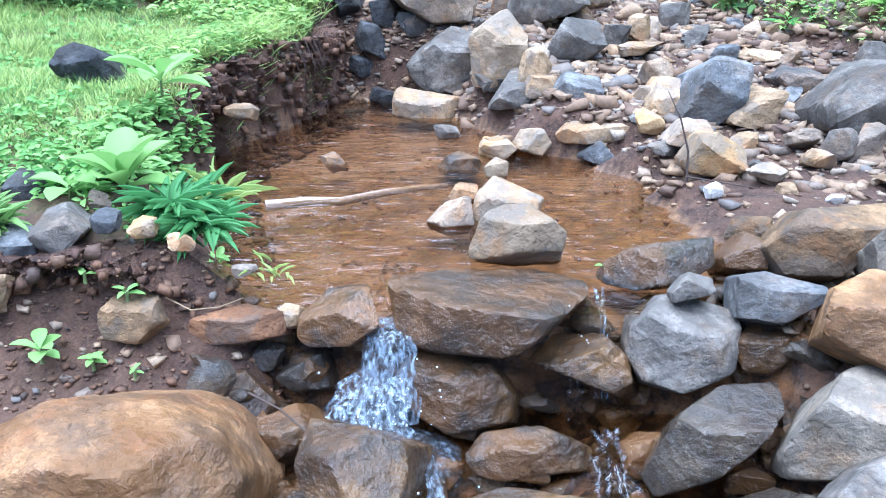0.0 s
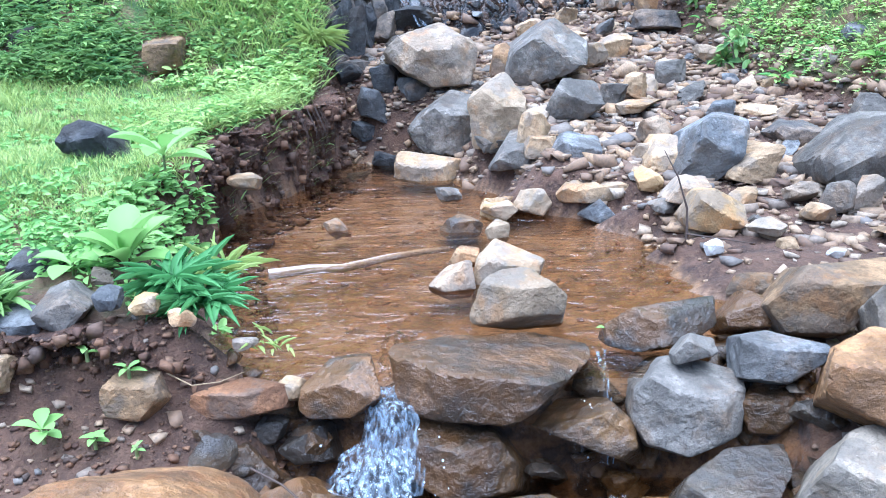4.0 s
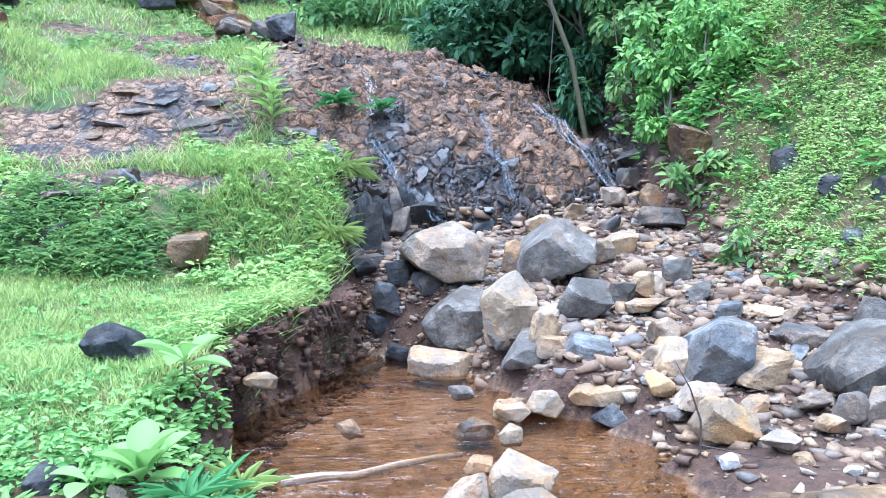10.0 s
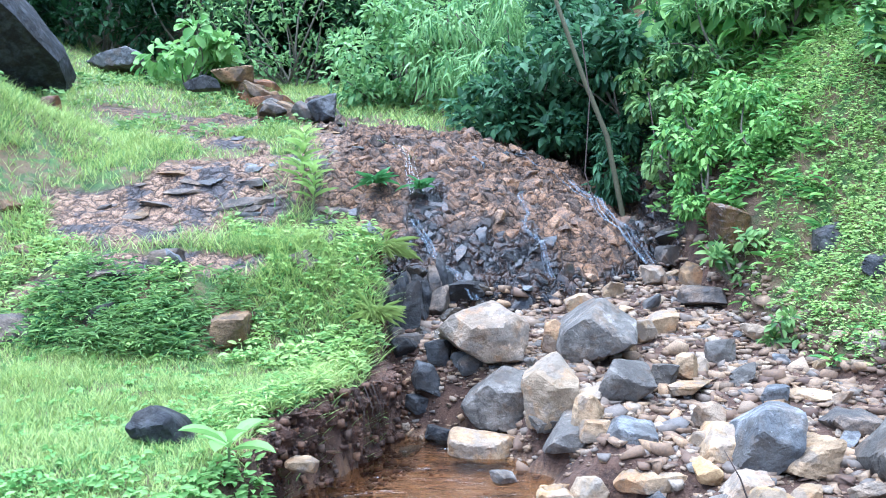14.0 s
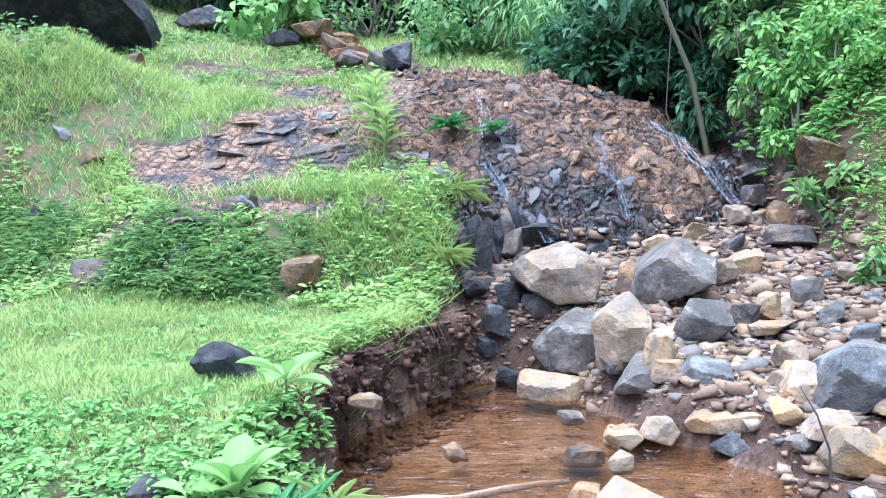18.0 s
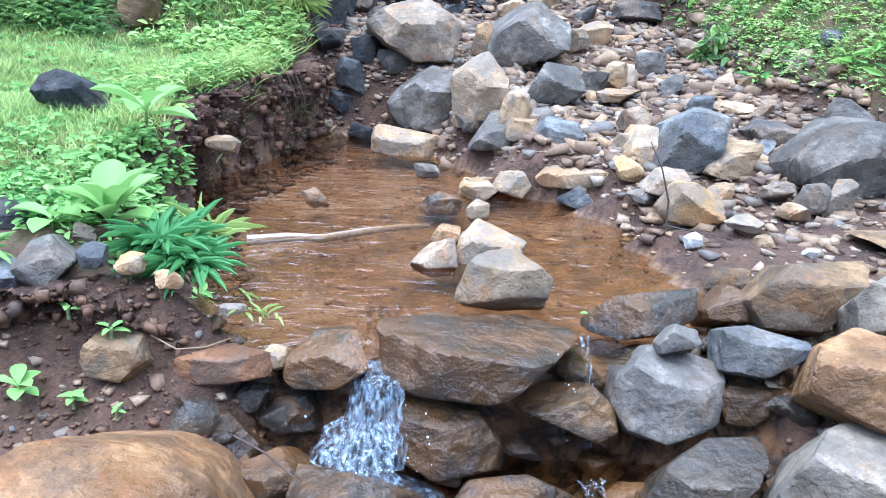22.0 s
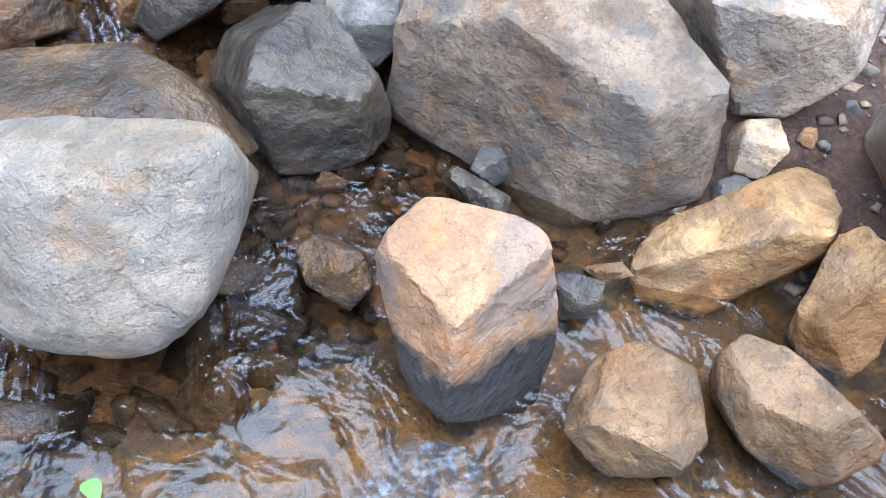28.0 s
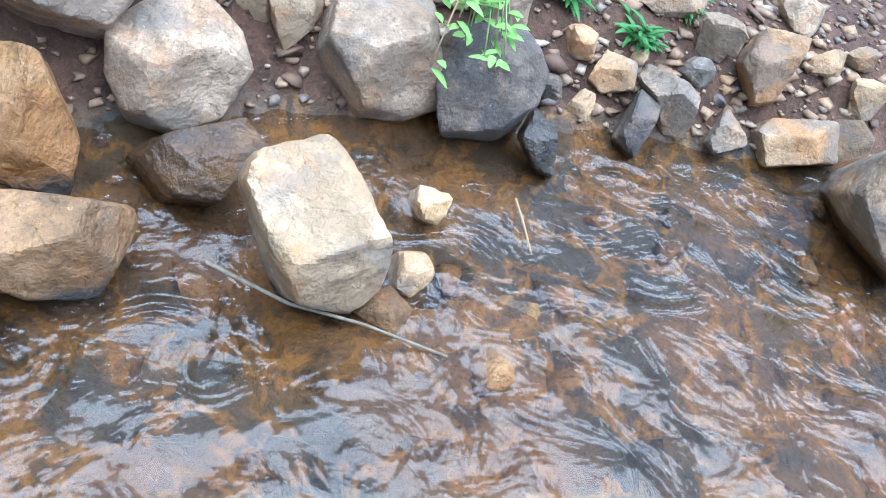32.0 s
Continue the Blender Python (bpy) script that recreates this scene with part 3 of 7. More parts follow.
def damp_or_dark_rock(x, y):
    """Where the rock is wet, along its foot and down the trickles, and where the bank right of them is darkened."""
    d = y - face_base(x)
    wob = 0.5 * (value_noise(x, y, 5, 61) - 0.5)
    foot = ramp(0.42, 0.24, d + wob + 0.2 * ramp(0.6, 0.9, x)) * ramp(-0.3, -0.1, d)
    for x0, reach, half in ((-0.45, 1.0, 0.14), (0.32, 0.55, 0.1), (1.35, 0.9, 0.12)):
        foot = np.maximum(foot, ramp(half * 1.4, half * 0.6, np.abs(x - x0 + 0.4 * wob)) * ramp(reach, reach * 0.8, d) * ramp(-0.3, -0.1, d))
    # the bank right of the cascade gets the same dark, glossy colour
    foot = np.maximum(foot * ramp(1.9, 1.6, x), 0.85 * ramp(1.42, 1.52, x) * ramp(-0.3, 0.0, d))
    return foot * ramp(-1.3, -1.0, x)


def sandy(x, y):
    return ramp(-1.15, -1.45, x) * ramp(5.4, 5.6, y) * ramp(8.6, 8.2, y)


def relief(x, y):
    turf, rock = covers(x, y)
    z = ground_height(x, y)
    z = z + 0.05 * (value_noise(x, y, 1.7, 11) - 0.5) * ramp(2.2, 3.5, y) + 0.025 * (value_noise(x, y, 6, 12) - 0.5) + 0.014 * (value_noise(x, y, 19, 13) - 0.5)
    z = z + rock * ((0.09 * (cell_noise(x, y, 3.2, 21) - 0.5) + 0.07 * (cell_noise(x, y, 8.5, 22) - 0.5) + 0.055 * (cell_noise(x, y, 17, 23) - 0.5)) * (1 - 0.6 * sandy(x, y)))
    return z


def spaced(lo, hi, step, far_lo, far_hi):
    fine = np.arange(lo, hi, step)
    out, v, s = [], hi, step
    while v < far_hi:
        out.append(v)
        s *= 1.13
        v += s
    back, v, s = [], lo - step, step
    while v > far_lo:
        back.append(v)
        s *= 1.13
        v -= s
    return np.array(back[::-1] + list(fine) + out + [far_hi])


gx, gy = spaced(-2.2, 2.6, 0.026, -160, 160), spaced(-2.2, 8.6, 0.028, -120, 260)
X, Y = np.meshgrid(gx, gy)
Zg = relief(X, Y)
nx, ny = len(gx), len(gy)
idx = np.arange(nx * ny).reshape(ny, nx)
quads = np.stack([idx[:-1, :-1], idx[:-1, 1:], idx[1:, 1:], idx[1:, :-1]], -1).reshape(-1, 4)
ground = mesh_object("ground", np.stack([X, Y, Zg], -1).reshape(-1, 3), quads, ground_material(), True, sharp=40)
turf_w, rock_w = covers(X, Y)
wet_w = np.where((Y < 2.4) & (Zg < LOW_Z + 0.03), 1.0, 0.0) + np.where((Y > 2.3) & (Y < 5.8) & (Zg < POOL_Z + 0.015) & (X > -1.2) & (X < 1.5), 1.0, 0.0)
damp_or_dark = damp_or_dark_rock(X, Y)
uneven = 0.35 * (value_noise(X, Y, 4, 63) - 0.5) + 0.15 * (value_noise(X, Y, 13, 64) - 0.5)
soaked = ramp(2.5, 2.4, Y) * ramp(0.7, 1.3, Y + uneven) * ramp(0.25, -0.05, X - 1.0 - 0.4 * (2.4 - Y) + uneven) * ramp(-0.5, -0.38, X)
layer = ground.data.color_attributes.new("damp_or_dark", "FLOAT_COLOR", "POINT")
layer.data.foreach_set("color", np.stack([damp_or_dark, soaked, ramp(2.45, 2.3, Y), np.ones_like(X)], -1).astype(np.float32).ravel())
layer = ground.data.color_attributes.new("cover", "FLOAT_COLOR", "POINT")
layer.data.foreach_set("color", np.stack([turf_w, rock_w, np.clip(wet_w, 0, 1), 1 - sandy(X, Y)], -1).astype(np.float32).ravel())
tagged(ground, "red-brown stony earth with turf, bare rock and muddy stream bed", "ground", kind="structure")


def height(x, y):
    return float(relief(np.array([x]), np.array([y]))[0])


# ---- water ----
def water_sheet(name, x0, x1, y0, y1, z, step, wave, material, label, seed):
    xs, ys = np.arange(x0, x1, step), np.arange(y0, y1, step)
    A, B = np.meshgrid(xs, ys)
    C = z + wave * (value_noise(A, B, 7, seed) - 0.5) + 0.5 * wave * (value_noise(A, B, 18, seed + 1) - 0.5)
    k = np.arange(A.size).reshape(A.shape)
    q = np.stack([k[:-1, :-1], k[:-1, 1:], k[1:, 1:], k[1:, :-1]], -1).reshape(-1, 4)
    ob = mesh_object(name, np.stack([A, B, C], -1).reshape(-1, 3), q, material, True)
    ob.visible_shadow = False
    return tagged(ob, label, "water", kind="structure")


water_sheet("pool_water", -1.1, 1.4, 2.36, 5.7, POOL_Z, 0.03, 0.004, POOL, "shallow brown pool with light ripples above the stone dam", 31)
water_sheet("stream_water", -1.3, 2.6, -4.5, 2.36, LOW_Z, 0.03, 0.02, STREAM, "shallow rippling stream over rusty stones below the dam", 35)


# ---- stones ----
def sphere_template(level):
    bm = bmesh.new()
    bmesh.ops.create_icosphere(bm, subdivisions=level, radius=1)
    v = np.array([tuple(p.co) for p in bm.verts])
    f = np.array([[p.index for p in q.verts] for q in bm.faces])
    bm.free()
    return v, f


BALLS = {k: sphere_template(k) for k in (1, 2, 3, 4, 5)}


SHAPES = {
    "pillar": [(0, -0.7, 0.72, 0.72), (0.5, -0.3, 0.8, 0.95), (-0.92, -0.2, 0.3, 0.9), (0.15, -0.97, -0.15, 0.78)],
}
PLACED = []


def stone_shape(level, sx, sy, sz, rng, cuts=7, rough=0.03, crisp=20, planes=(), skew=0.3):
    """A boulder broken to flat faces: a skewed block with cut corners, ledges, worn edges and pits."""
    d, f = BALLS[level]
    n, depth = [], []
    for a in ((1, 0, 0), (-1, 0, 0), (0, 1, 0), (0, -1, 0), (0, 0, 1), (0, 0, -1)):
        n.append(np.array(a) + rng.normal(0, skew, 3))
        depth.append(rng.uniform(0.84, 1.02))
    for p in planes:
        n.append(np.array(p[:3]))
        depth.append(p[3])
    for i in range(cuts):
        c = rng.normal(size=3)
        c[2] = abs(c[2]) * 0.9 - 0.3
        n.append(c)
        depth.append(rng.uniform(0.82, 1.0) if planes else rng.uniform(0.6, 0.95))
    n = np.array([a / np.linalg.norm(a) for a in n])
    push = np.maximum(d @ n.T, 0) / np.array(depth)
    v = d / ((push ** crisp).sum(1) ** (1 / crisp))[:, None]
    low, high = v.min(0), v.max(0)
    v = (v - (low + high) / 2) / ((high - low) / 2)
    if rough and level > 2:
        for i in range(9):
            a = rng.normal(size=3)
            a /= np.linalg.norm(a)
            side = np.clip(((v @ a) - rng.uniform(-0.6, 0.6) + 0.08 * np.sin(5 * v @ rng.normal(size=3))) / 0.05, 0, 1)
            v = v * (1 - rng.uniform(0.01, 0.035) * side)[:, None]
    for i, k in enumerate((2.3, 5.1, 9.7, 19.0, 34.0)):
        if rough and (i < 3 or level > 3):
            w = np.sin(v @ (rng.normal(size=3) * k) + rng.uniform(0, 6)) * np.sin(v @ (rng.normal(size=3) * k) + rng.uniform(0, 6)) + 0.5 * np.sin(v @ (rng.normal(size=3) * k * 1.4) + 1)
            v = v * (1 + rough * (1.2, 0.9, 0.6, 0.4, 0.25)[i] * w[:, None])
    return v * np.array([sx, sy, sz]), f


def stone_of(tone, wet):
    return STONE["wetgrey" if wet and tone in ("grey", "slate", "black") else "wetbrown" if wet and tone in ("brown", "rust", "greytan") else tone]


def stone_words(kind, tone, wet, x, y):
    where = "in the lower stream" if y < 2.2 and x < 1.2 else "on the stone dam" if y < 2.75 else "at the pool" if x < 0.6 and y < 5 else "on the rubble slope"
    if x < -0.9:
        where = "on the grassy bank"
    if x > 1.2 and y < 2.2:
        where = "at the stream's edge"
    return "%s%s angular basalt %s %s" % ("wet " if wet and "wet" not in TONE_WORDS[tone] else "", TONE_WORDS[tone], {"slab": "slab", "stone": "stone", "boulder": "boulder"}[kind], where)


def rock(kind, tone, wet, x, y, z, wide, deep, tall, turn, seed, shape=""):
    """One stone whose showing part is wide x deep x tall round (x, y, z); its foot is sunk in the bed."""
    rng = np.random.default_rng(seed)
    size = max(wide, deep, tall)
    level = 5 if size > 0.25 and y < 3.2 else 4 if size > 0.15 else 3
    cuts = {"slab": 5, "stone": 8, "boulder": 8}[kind]
    planes = SHAPES[shape] if shape else ()
    v, f = stone_shape(level, wide / 2 * 1.09, deep / 2 * 1.08, tall / 2 * 1.05, rng, 3 if shape else cuts, 0.013, 44, planes)
    v[:, 2] = np.where(v[:, 2] < 0, v[:, 2] * 1.5, v[:, 2])
    name = {"slab": "rock_slab", "stone": "stone", "boulder": "boulder"}[kind]
    ob = mesh_object(name, v, f, stone_of(tone, wet), True, sharp=24)
    ob.matrix_world = pose(x, y, z, *turn)
    PLACED.append((x, y, max(wide, deep) / 2))
    return tagged(ob, stone_words(kind, tone, wet, x, y), "rock", "stones of the stream")


rock("stone", "yellow", 0, 0.363, 4.138, 0.247, 0.181, 0.145, 0.096, (-0, 0, 1), 9)
rock("stone", "grey", 0, 0.118, 4.494, 0.234, 0.148, 0.118, 0.073, (-0, 0, 1), 12)
rock("stone", "black", 0, -0.356, 5.533, 0.573, 0.231, 0.185, 0.189, (0, 1, 1), 20)
rock("stone", "dark", 0, -0.073, 5.499, 0.678, 0.170, 0.136, 0.135, (0, 1, 1), 21)
rock("stone", "tan", 0, 0.613, 4.519, 0.480, 0.198, 0.158, 0.107, (0, 1, 1), 27)
rock("stone", "grey", 0, 1.101, 3.740, 0.349, 0.174, 0.139, 0.067, (0, 1, 1), 35)
rock("stone", "greytan", 0, 1.223, 4.516, 0.556, 0.185, 0.148, 0.144, (0, 1, 1), 36)
rock("stone", "grey", 0, 1.101, 5.095, 0.660, 0.157, 0.125, 0.138, (0, 1, 1), 38)
rock("stone", "tan", 0, 1.243, 5.177, 0.696, 0.142, 0.114, 0.164, (0, 1, 1), 39)
rock("slab", "tan", 0, 1.225, 4.976, 0.604, 0.280, 0.224, 0.060, (0, 1, 1), 40)
rock("stone", "tan", 0, 1.247, 5.964, 0.869, 0.250, 0.200, 0.145, (0, 1, 1), 41)
rock("slab", "dark", 0, 1.642, 6.409, 1.001, 0.400, 0.320, 0.156, (0, 1, 1), 42)
rock("stone", "grey", 0, 1.508, 5.426, 0.752, 0.199, 0.159, 0.145, (0, 1, 1), 43)
rock("stone", "slate", 0, 1.619, 4.757, 0.608, 0.169, 0.135, 0.115, (0, 1, 1), 44)
rock("stone", "grey", 0, 2.362, 4.509, 0.639, 0.276, 0.221, 0.162, (0, 1, 1), 45)
rock("stone", "greytan", 0, 1.364, 6.825, 1.125, 0.218, 0.174, 0.168, (0, 1, 1), 46)
rock("stone", "brown", 0, 1.673, 6.773, 1.140, 0.261, 0.209, 0.196, (0, 1, 1), 47)
rock("stone", "tan", 0, 1.006, 6.650, 1.032, 0.213, 0.170, 0.131, (0, 1, 1), 48)
rock("stone", "tan", 0, 0.739, 6.420, 0.961, 0.253, 0.202, 0.139, (0, 1, 1), 49)
rock("slab", "tan", 0, 1.841, 4.777, 0.597, 0.252, 0.202, 0.062, (0, 1, 1), 50)
# wet brown is used on this boulder as a dark tone
rock("boulder", "wetbrown", 1, 1.879, 6.469, 1.531, 0.427, 0.342, 0.335, (0, 1, 1), 51)
rock("stone", "greytan", 0, 1.657, 3.698, 0.419, 0.169, 0.135, 0.100, (0, 1, 1), 54)
rock("stone", "grey", 0, 1.782, 3.567, 0.428, 0.139, 0.111, 0.131, (0, 1, 1), 55)
rock("stone", "greytan", 0, 1.897, 3.576, 0.447, 0.149, 0.119, 0.152, (0, 1, 1), 56)
rock("stone", "tan", 0, 1.668, 3.478, 0.385, 0.150, 0.120, 0.072, (0, 1, 1), 57)
rock("stone", "orange", 0, 0.489, 5.686, 0.818, 0.190, 0.152, 0.214, (0, 1, 1), 58)
rock("stone", "tan", 0, 1.827, 5.673, 0.823, 0.227, 0.181, 0.133, (0, 1, 1), 59)
rock("slab", "tan", 0, 1.112, 4.290, 0.479, 0.130, 0.104, 0.098, (0, 1, 1), 60)
rock("stone", "tan", 0, 1.103, 5.789, 0.826, 0.174, 0.139, 0.161, (0, 1, 1), 61)
rock("stone", "grey", 0, 0.393, 4.856, 0.438, 0.278, 0.222, 0.092, (0, 1, 1), 62)
rock("stone", "tan", 0, 0.574, 4.606, 0.567, 0.186, 0.149, 0.180, (0, 1, 1), 63)
rock("stone", "pale", 0, 1.401, 3.362, 0.353, 0.202, 0.162, 0.058, (-0, 0, 1), 64)
rock("stone", "white", 0, 1.172, 3.255, 0.312, 0.082, 0.066, 0.058, (-0, 0, 1), 65)
rock("stone", "white", 0, 1.581, 3.105, 0.326, 0.068, 0.054, 0.036, (-0, 0, 1), 66)
rock("stone", "brown", 0, 1.220, 2.936, 0.279, 0.180, 0.144, 0.080, (-0, 0, 1), 69)
rock("stone", "grey", 1, 0.408, 2.306, -0.087, 0.136, 0.094, 0.083, (-0, 0, 1), 77)
rock("stone", "wetgrey", 1, -0.553, 2.144, 0.094, 0.138, 0.117, 0.111, (0, -6, -8), 88)
rock("slab", "brown", 0, 2.097, 3.061, 0.366, 0.655, 0.524, 0.076, (0, -6, -8), 93)
rock("stone", "tan", 0, 2.077, 2.828, 0.351, 0.254, 0.203, 0.096, (0, -6, -8), 95)
rock("stone", "wetgrey", 1, -0.414, 2.304, 0.081, 0.102, 0.086, 0.078, (-0, 0, 1), 99)
rock("stone", "wetbrown", 1, -0.302, 2.303, 0.038, 0.145, 0.108, 0.097, (-0, 0, 1), 100)
rock("stone", "rust", 1, 0.358, 2.014, -0.111, 0.102, 0.049, 0.043, (0, -6, -8), 102)
rock("stone", "greytan", 0, 2.299, -0.623, 0.107, 0.198, 0.143, 0.132, (-0, -11, -80), 119)
rock("stone", "pale", 0, 2.104, 0.034, 0.108, 0.122, 0.104, 0.129, (-0, -11, -80), 128)
rock("stone", "pale", 0, 2.092, -0.078, 0.081, 0.143, 0.121, 0.167, (-0, -11, -80), 129)
rock("stone", "tan", 0, 2.144, -0.888, -0.072, 0.092, 0.078, 0.092, (0, -14, -92), 135)
rock("stone", "greytan", 0, 2.435, -1.146, 0.152, 0.226, 0.085, 0.080, (0, -14, -92), 136)
rock("stone", "orange", 0, -0.641, 2.310, 0.444, 0.079, 0.055, 0.052, (-0, 0, 1), 140)
rock("stone", "tan", 0, -0.953, 2.556, 0.481, 0.079, 0.063, 0.071, (-0, 0, 1), 143)
rock("stone", "greytan", 0, -0.466, 2.305, 0.360, 0.088, 0.037, 0.035, (-0, 0, 1), 145)
rock("stone", "tan", 0, -1.214, 2.232, 0.313, 0.212, 0.111, 0.103, (0, -2, 3), 146)
rock("stone", "rust", 0, -4.583, 8.799, 2.903, 0.216, 0.173, 0.159, (0, 3, 10), 154)
rock("stone", "black", 0, -0.640, 5.995, 0.975, 0.150, 0.120, 0.377, (0, 3, 10), 155)
rock("stone", "black", 0, -0.510, 6.042, 0.985, 0.150, 0.120, 0.379, (0, 3, 10), 156)
rock("stone", "dark", 0, -0.342, 6.322, 1.013, 0.233, 0.186, 0.220, (0, 3, 10), 157)
rock("stone", "black", 0, -0.531, 5.684, 0.746, 0.192, 0.153, 0.137, (0, 3, 10), 158)
rock("stone", "black", 0, -0.288, 5.624, 0.730, 0.207, 0.166, 0.170, (0, 3, 10), 159)
rock("stone", "black", 0, -0.120, 5.534, 0.675, 0.166, 0.133, 0.113, (0, 3, 10), 160)
rock("stone", "black", 0, -0.427, 5.501, 0.410, 0.167, 0.133, 0.109, (0, 3, 10), 161)
rock("stone", "black", 0, 2.381, 5.949, 1.439, 0.255, 0.204, 0.231, (0, 1, 1), 162)
rock("stone", "black", 0, 2.519, 5.475, 1.265, 0.325, 0.260, 0.158, (0, 1, 1), 163)
rock("stone", "black", 0, 2.699, 5.137, 1.281, 0.220, 0.176, 0.152, (0, 1, 1), 164)
rock("stone", "slate", 0, 2.479, 5.049, 0.986, 0.187, 0.150, 0.115, (0, 1, 1), 165)
rock("stone", "slate", 0, -2.178, 5.855, height(-2.178, 5.855) + 0.02, 0.219, 0.175, 0.208, (0, 1, 8), 166)
rock("stone", "dark", 0, -3.029, 5.261, height(-3.029, 5.261) + 0.02, 0.388, 0.310, 0.207, (0, 1, 8), 167)
rock("stone", "black", 0, -3.890, 5.911, height(-3.890, 5.911) + 0.02, 0.208, 0.167, 0.242, (0, 1, 8), 168)
rock("stone", "dark", 0, -2.661, 5.748, height(-2.661, 5.748) + 0.02, 0.170, 0.136, 0.116, (0, 1, 8), 169)
rock("stone", "wetgrey", 1, 1.130, 2.176, 0.176, 0.117, 0.071, 0.066, (0, -6, -8), 170)
rock("stone", "brown", 1, 1.353, 1.877, 0.221, 0.083, 0.071, 0.082, (0, -6, -8), 171)
rock("stone", "wetbrown", 1, 1.078, 2.020, -0.003, 0.107, 0.091, 0.091, (0, -6, -8), 172)
rock("stone", "wetbrown", 1, 0.938, 1.963, -0.094, 0.131, 0.083, 0.073, (0, -6, -8), 173)
rock("slab", "wetbrown", 1, 0.143, 2.210, -0.093, 0.151, 0.086, 0.076, (0, -6, -8), 174)
rock("stone", "wetbrown", 1, -0.576, 2.178, 0.126, 0.090, 0.057, 0.052, (0, -6, -8), 175)
rock("stone", "dark", 0, -2.242, 5.888, height(-2.242, 5.888) + 0.02, 0.256, 0.205, 0.152, (0, 1, 1), 177)
rock("slab", "dark", 0, -2.539, 5.640, height(-2.539, 5.640) + 0.02, 0.341, 0.273, 0.101, (0, 1, 1), 178)
rock("stone", "greytan", 0, 2.510, -1.601, 0.161, 0.150, 0.120, 0.100, (0, -14, -92), 179)
rock("stone", "tan", 0, 2.373, -1.675, 0.083, 0.131, 0.077, 0.073, (0, -14, -92), 180)
rock("stone", "tan", 0, 2.311, -1.821, 0.046, 0.131, 0.112, 0.105, (0, -14, -92), 181)
rock("stone", "pale", 0, 2.417, -1.812, 0.108, 0.124, 0.075, 0.072, (0, -14, -92), 182)
rock("stone", "grey", 0, 2.281, -1.235, 0.029, 0.103, 0.078, 0.072, (0, -14, -92), 183)
rock("stone", "greytan", 0, 2.347, -1.290, 0.117, 0.133, 0.113, 0.133, (0, -14, -92), 184)
rock("stone", "orange", 0, 2.272, -0.870, 0.052, 0.100, 0.085, 0.086, (0, -14, -92), 185)
rock("stone", "greytan", 0, 2.293, -0.620, 0.084, 0.152, 0.096, 0.088, (0, -14, -92), 186)
rock("stone", "dark", 0, 2.169, -0.781, -0.055, 0.112, 0.088, 0.079, (0, -14, -92), 187)
rock("stone", "orange", 0, 1.778, 0.768, 0.137, 0.047, 0.040, 0.036, (0, -10, -51), 188)
rock("stone", "tan", 0, 2.118, 0.129, 0.111, 0.074, 0.057, 0.052, (0, -10, -51), 189)


# camera turns along the path, to which the larger stones are aligned
VIEW_TURN = {"fall": (68.1, -0.6, 0.2), "pool": (80.3, 0.5, 0.5), "dam": (61.4, -4.2, -3.6), "brink": (55, -6.5, -12), "basin": (43.1, -8, -20.4), "stream": (42.9, -10, -33.4), "shore": (43.8, -9.5, -51.3), "bend": (41.9, -9.5, -65.2), "reach": (45.4, -13.7, -91.9), "valley": (87.8, 2.9, 10.1)}


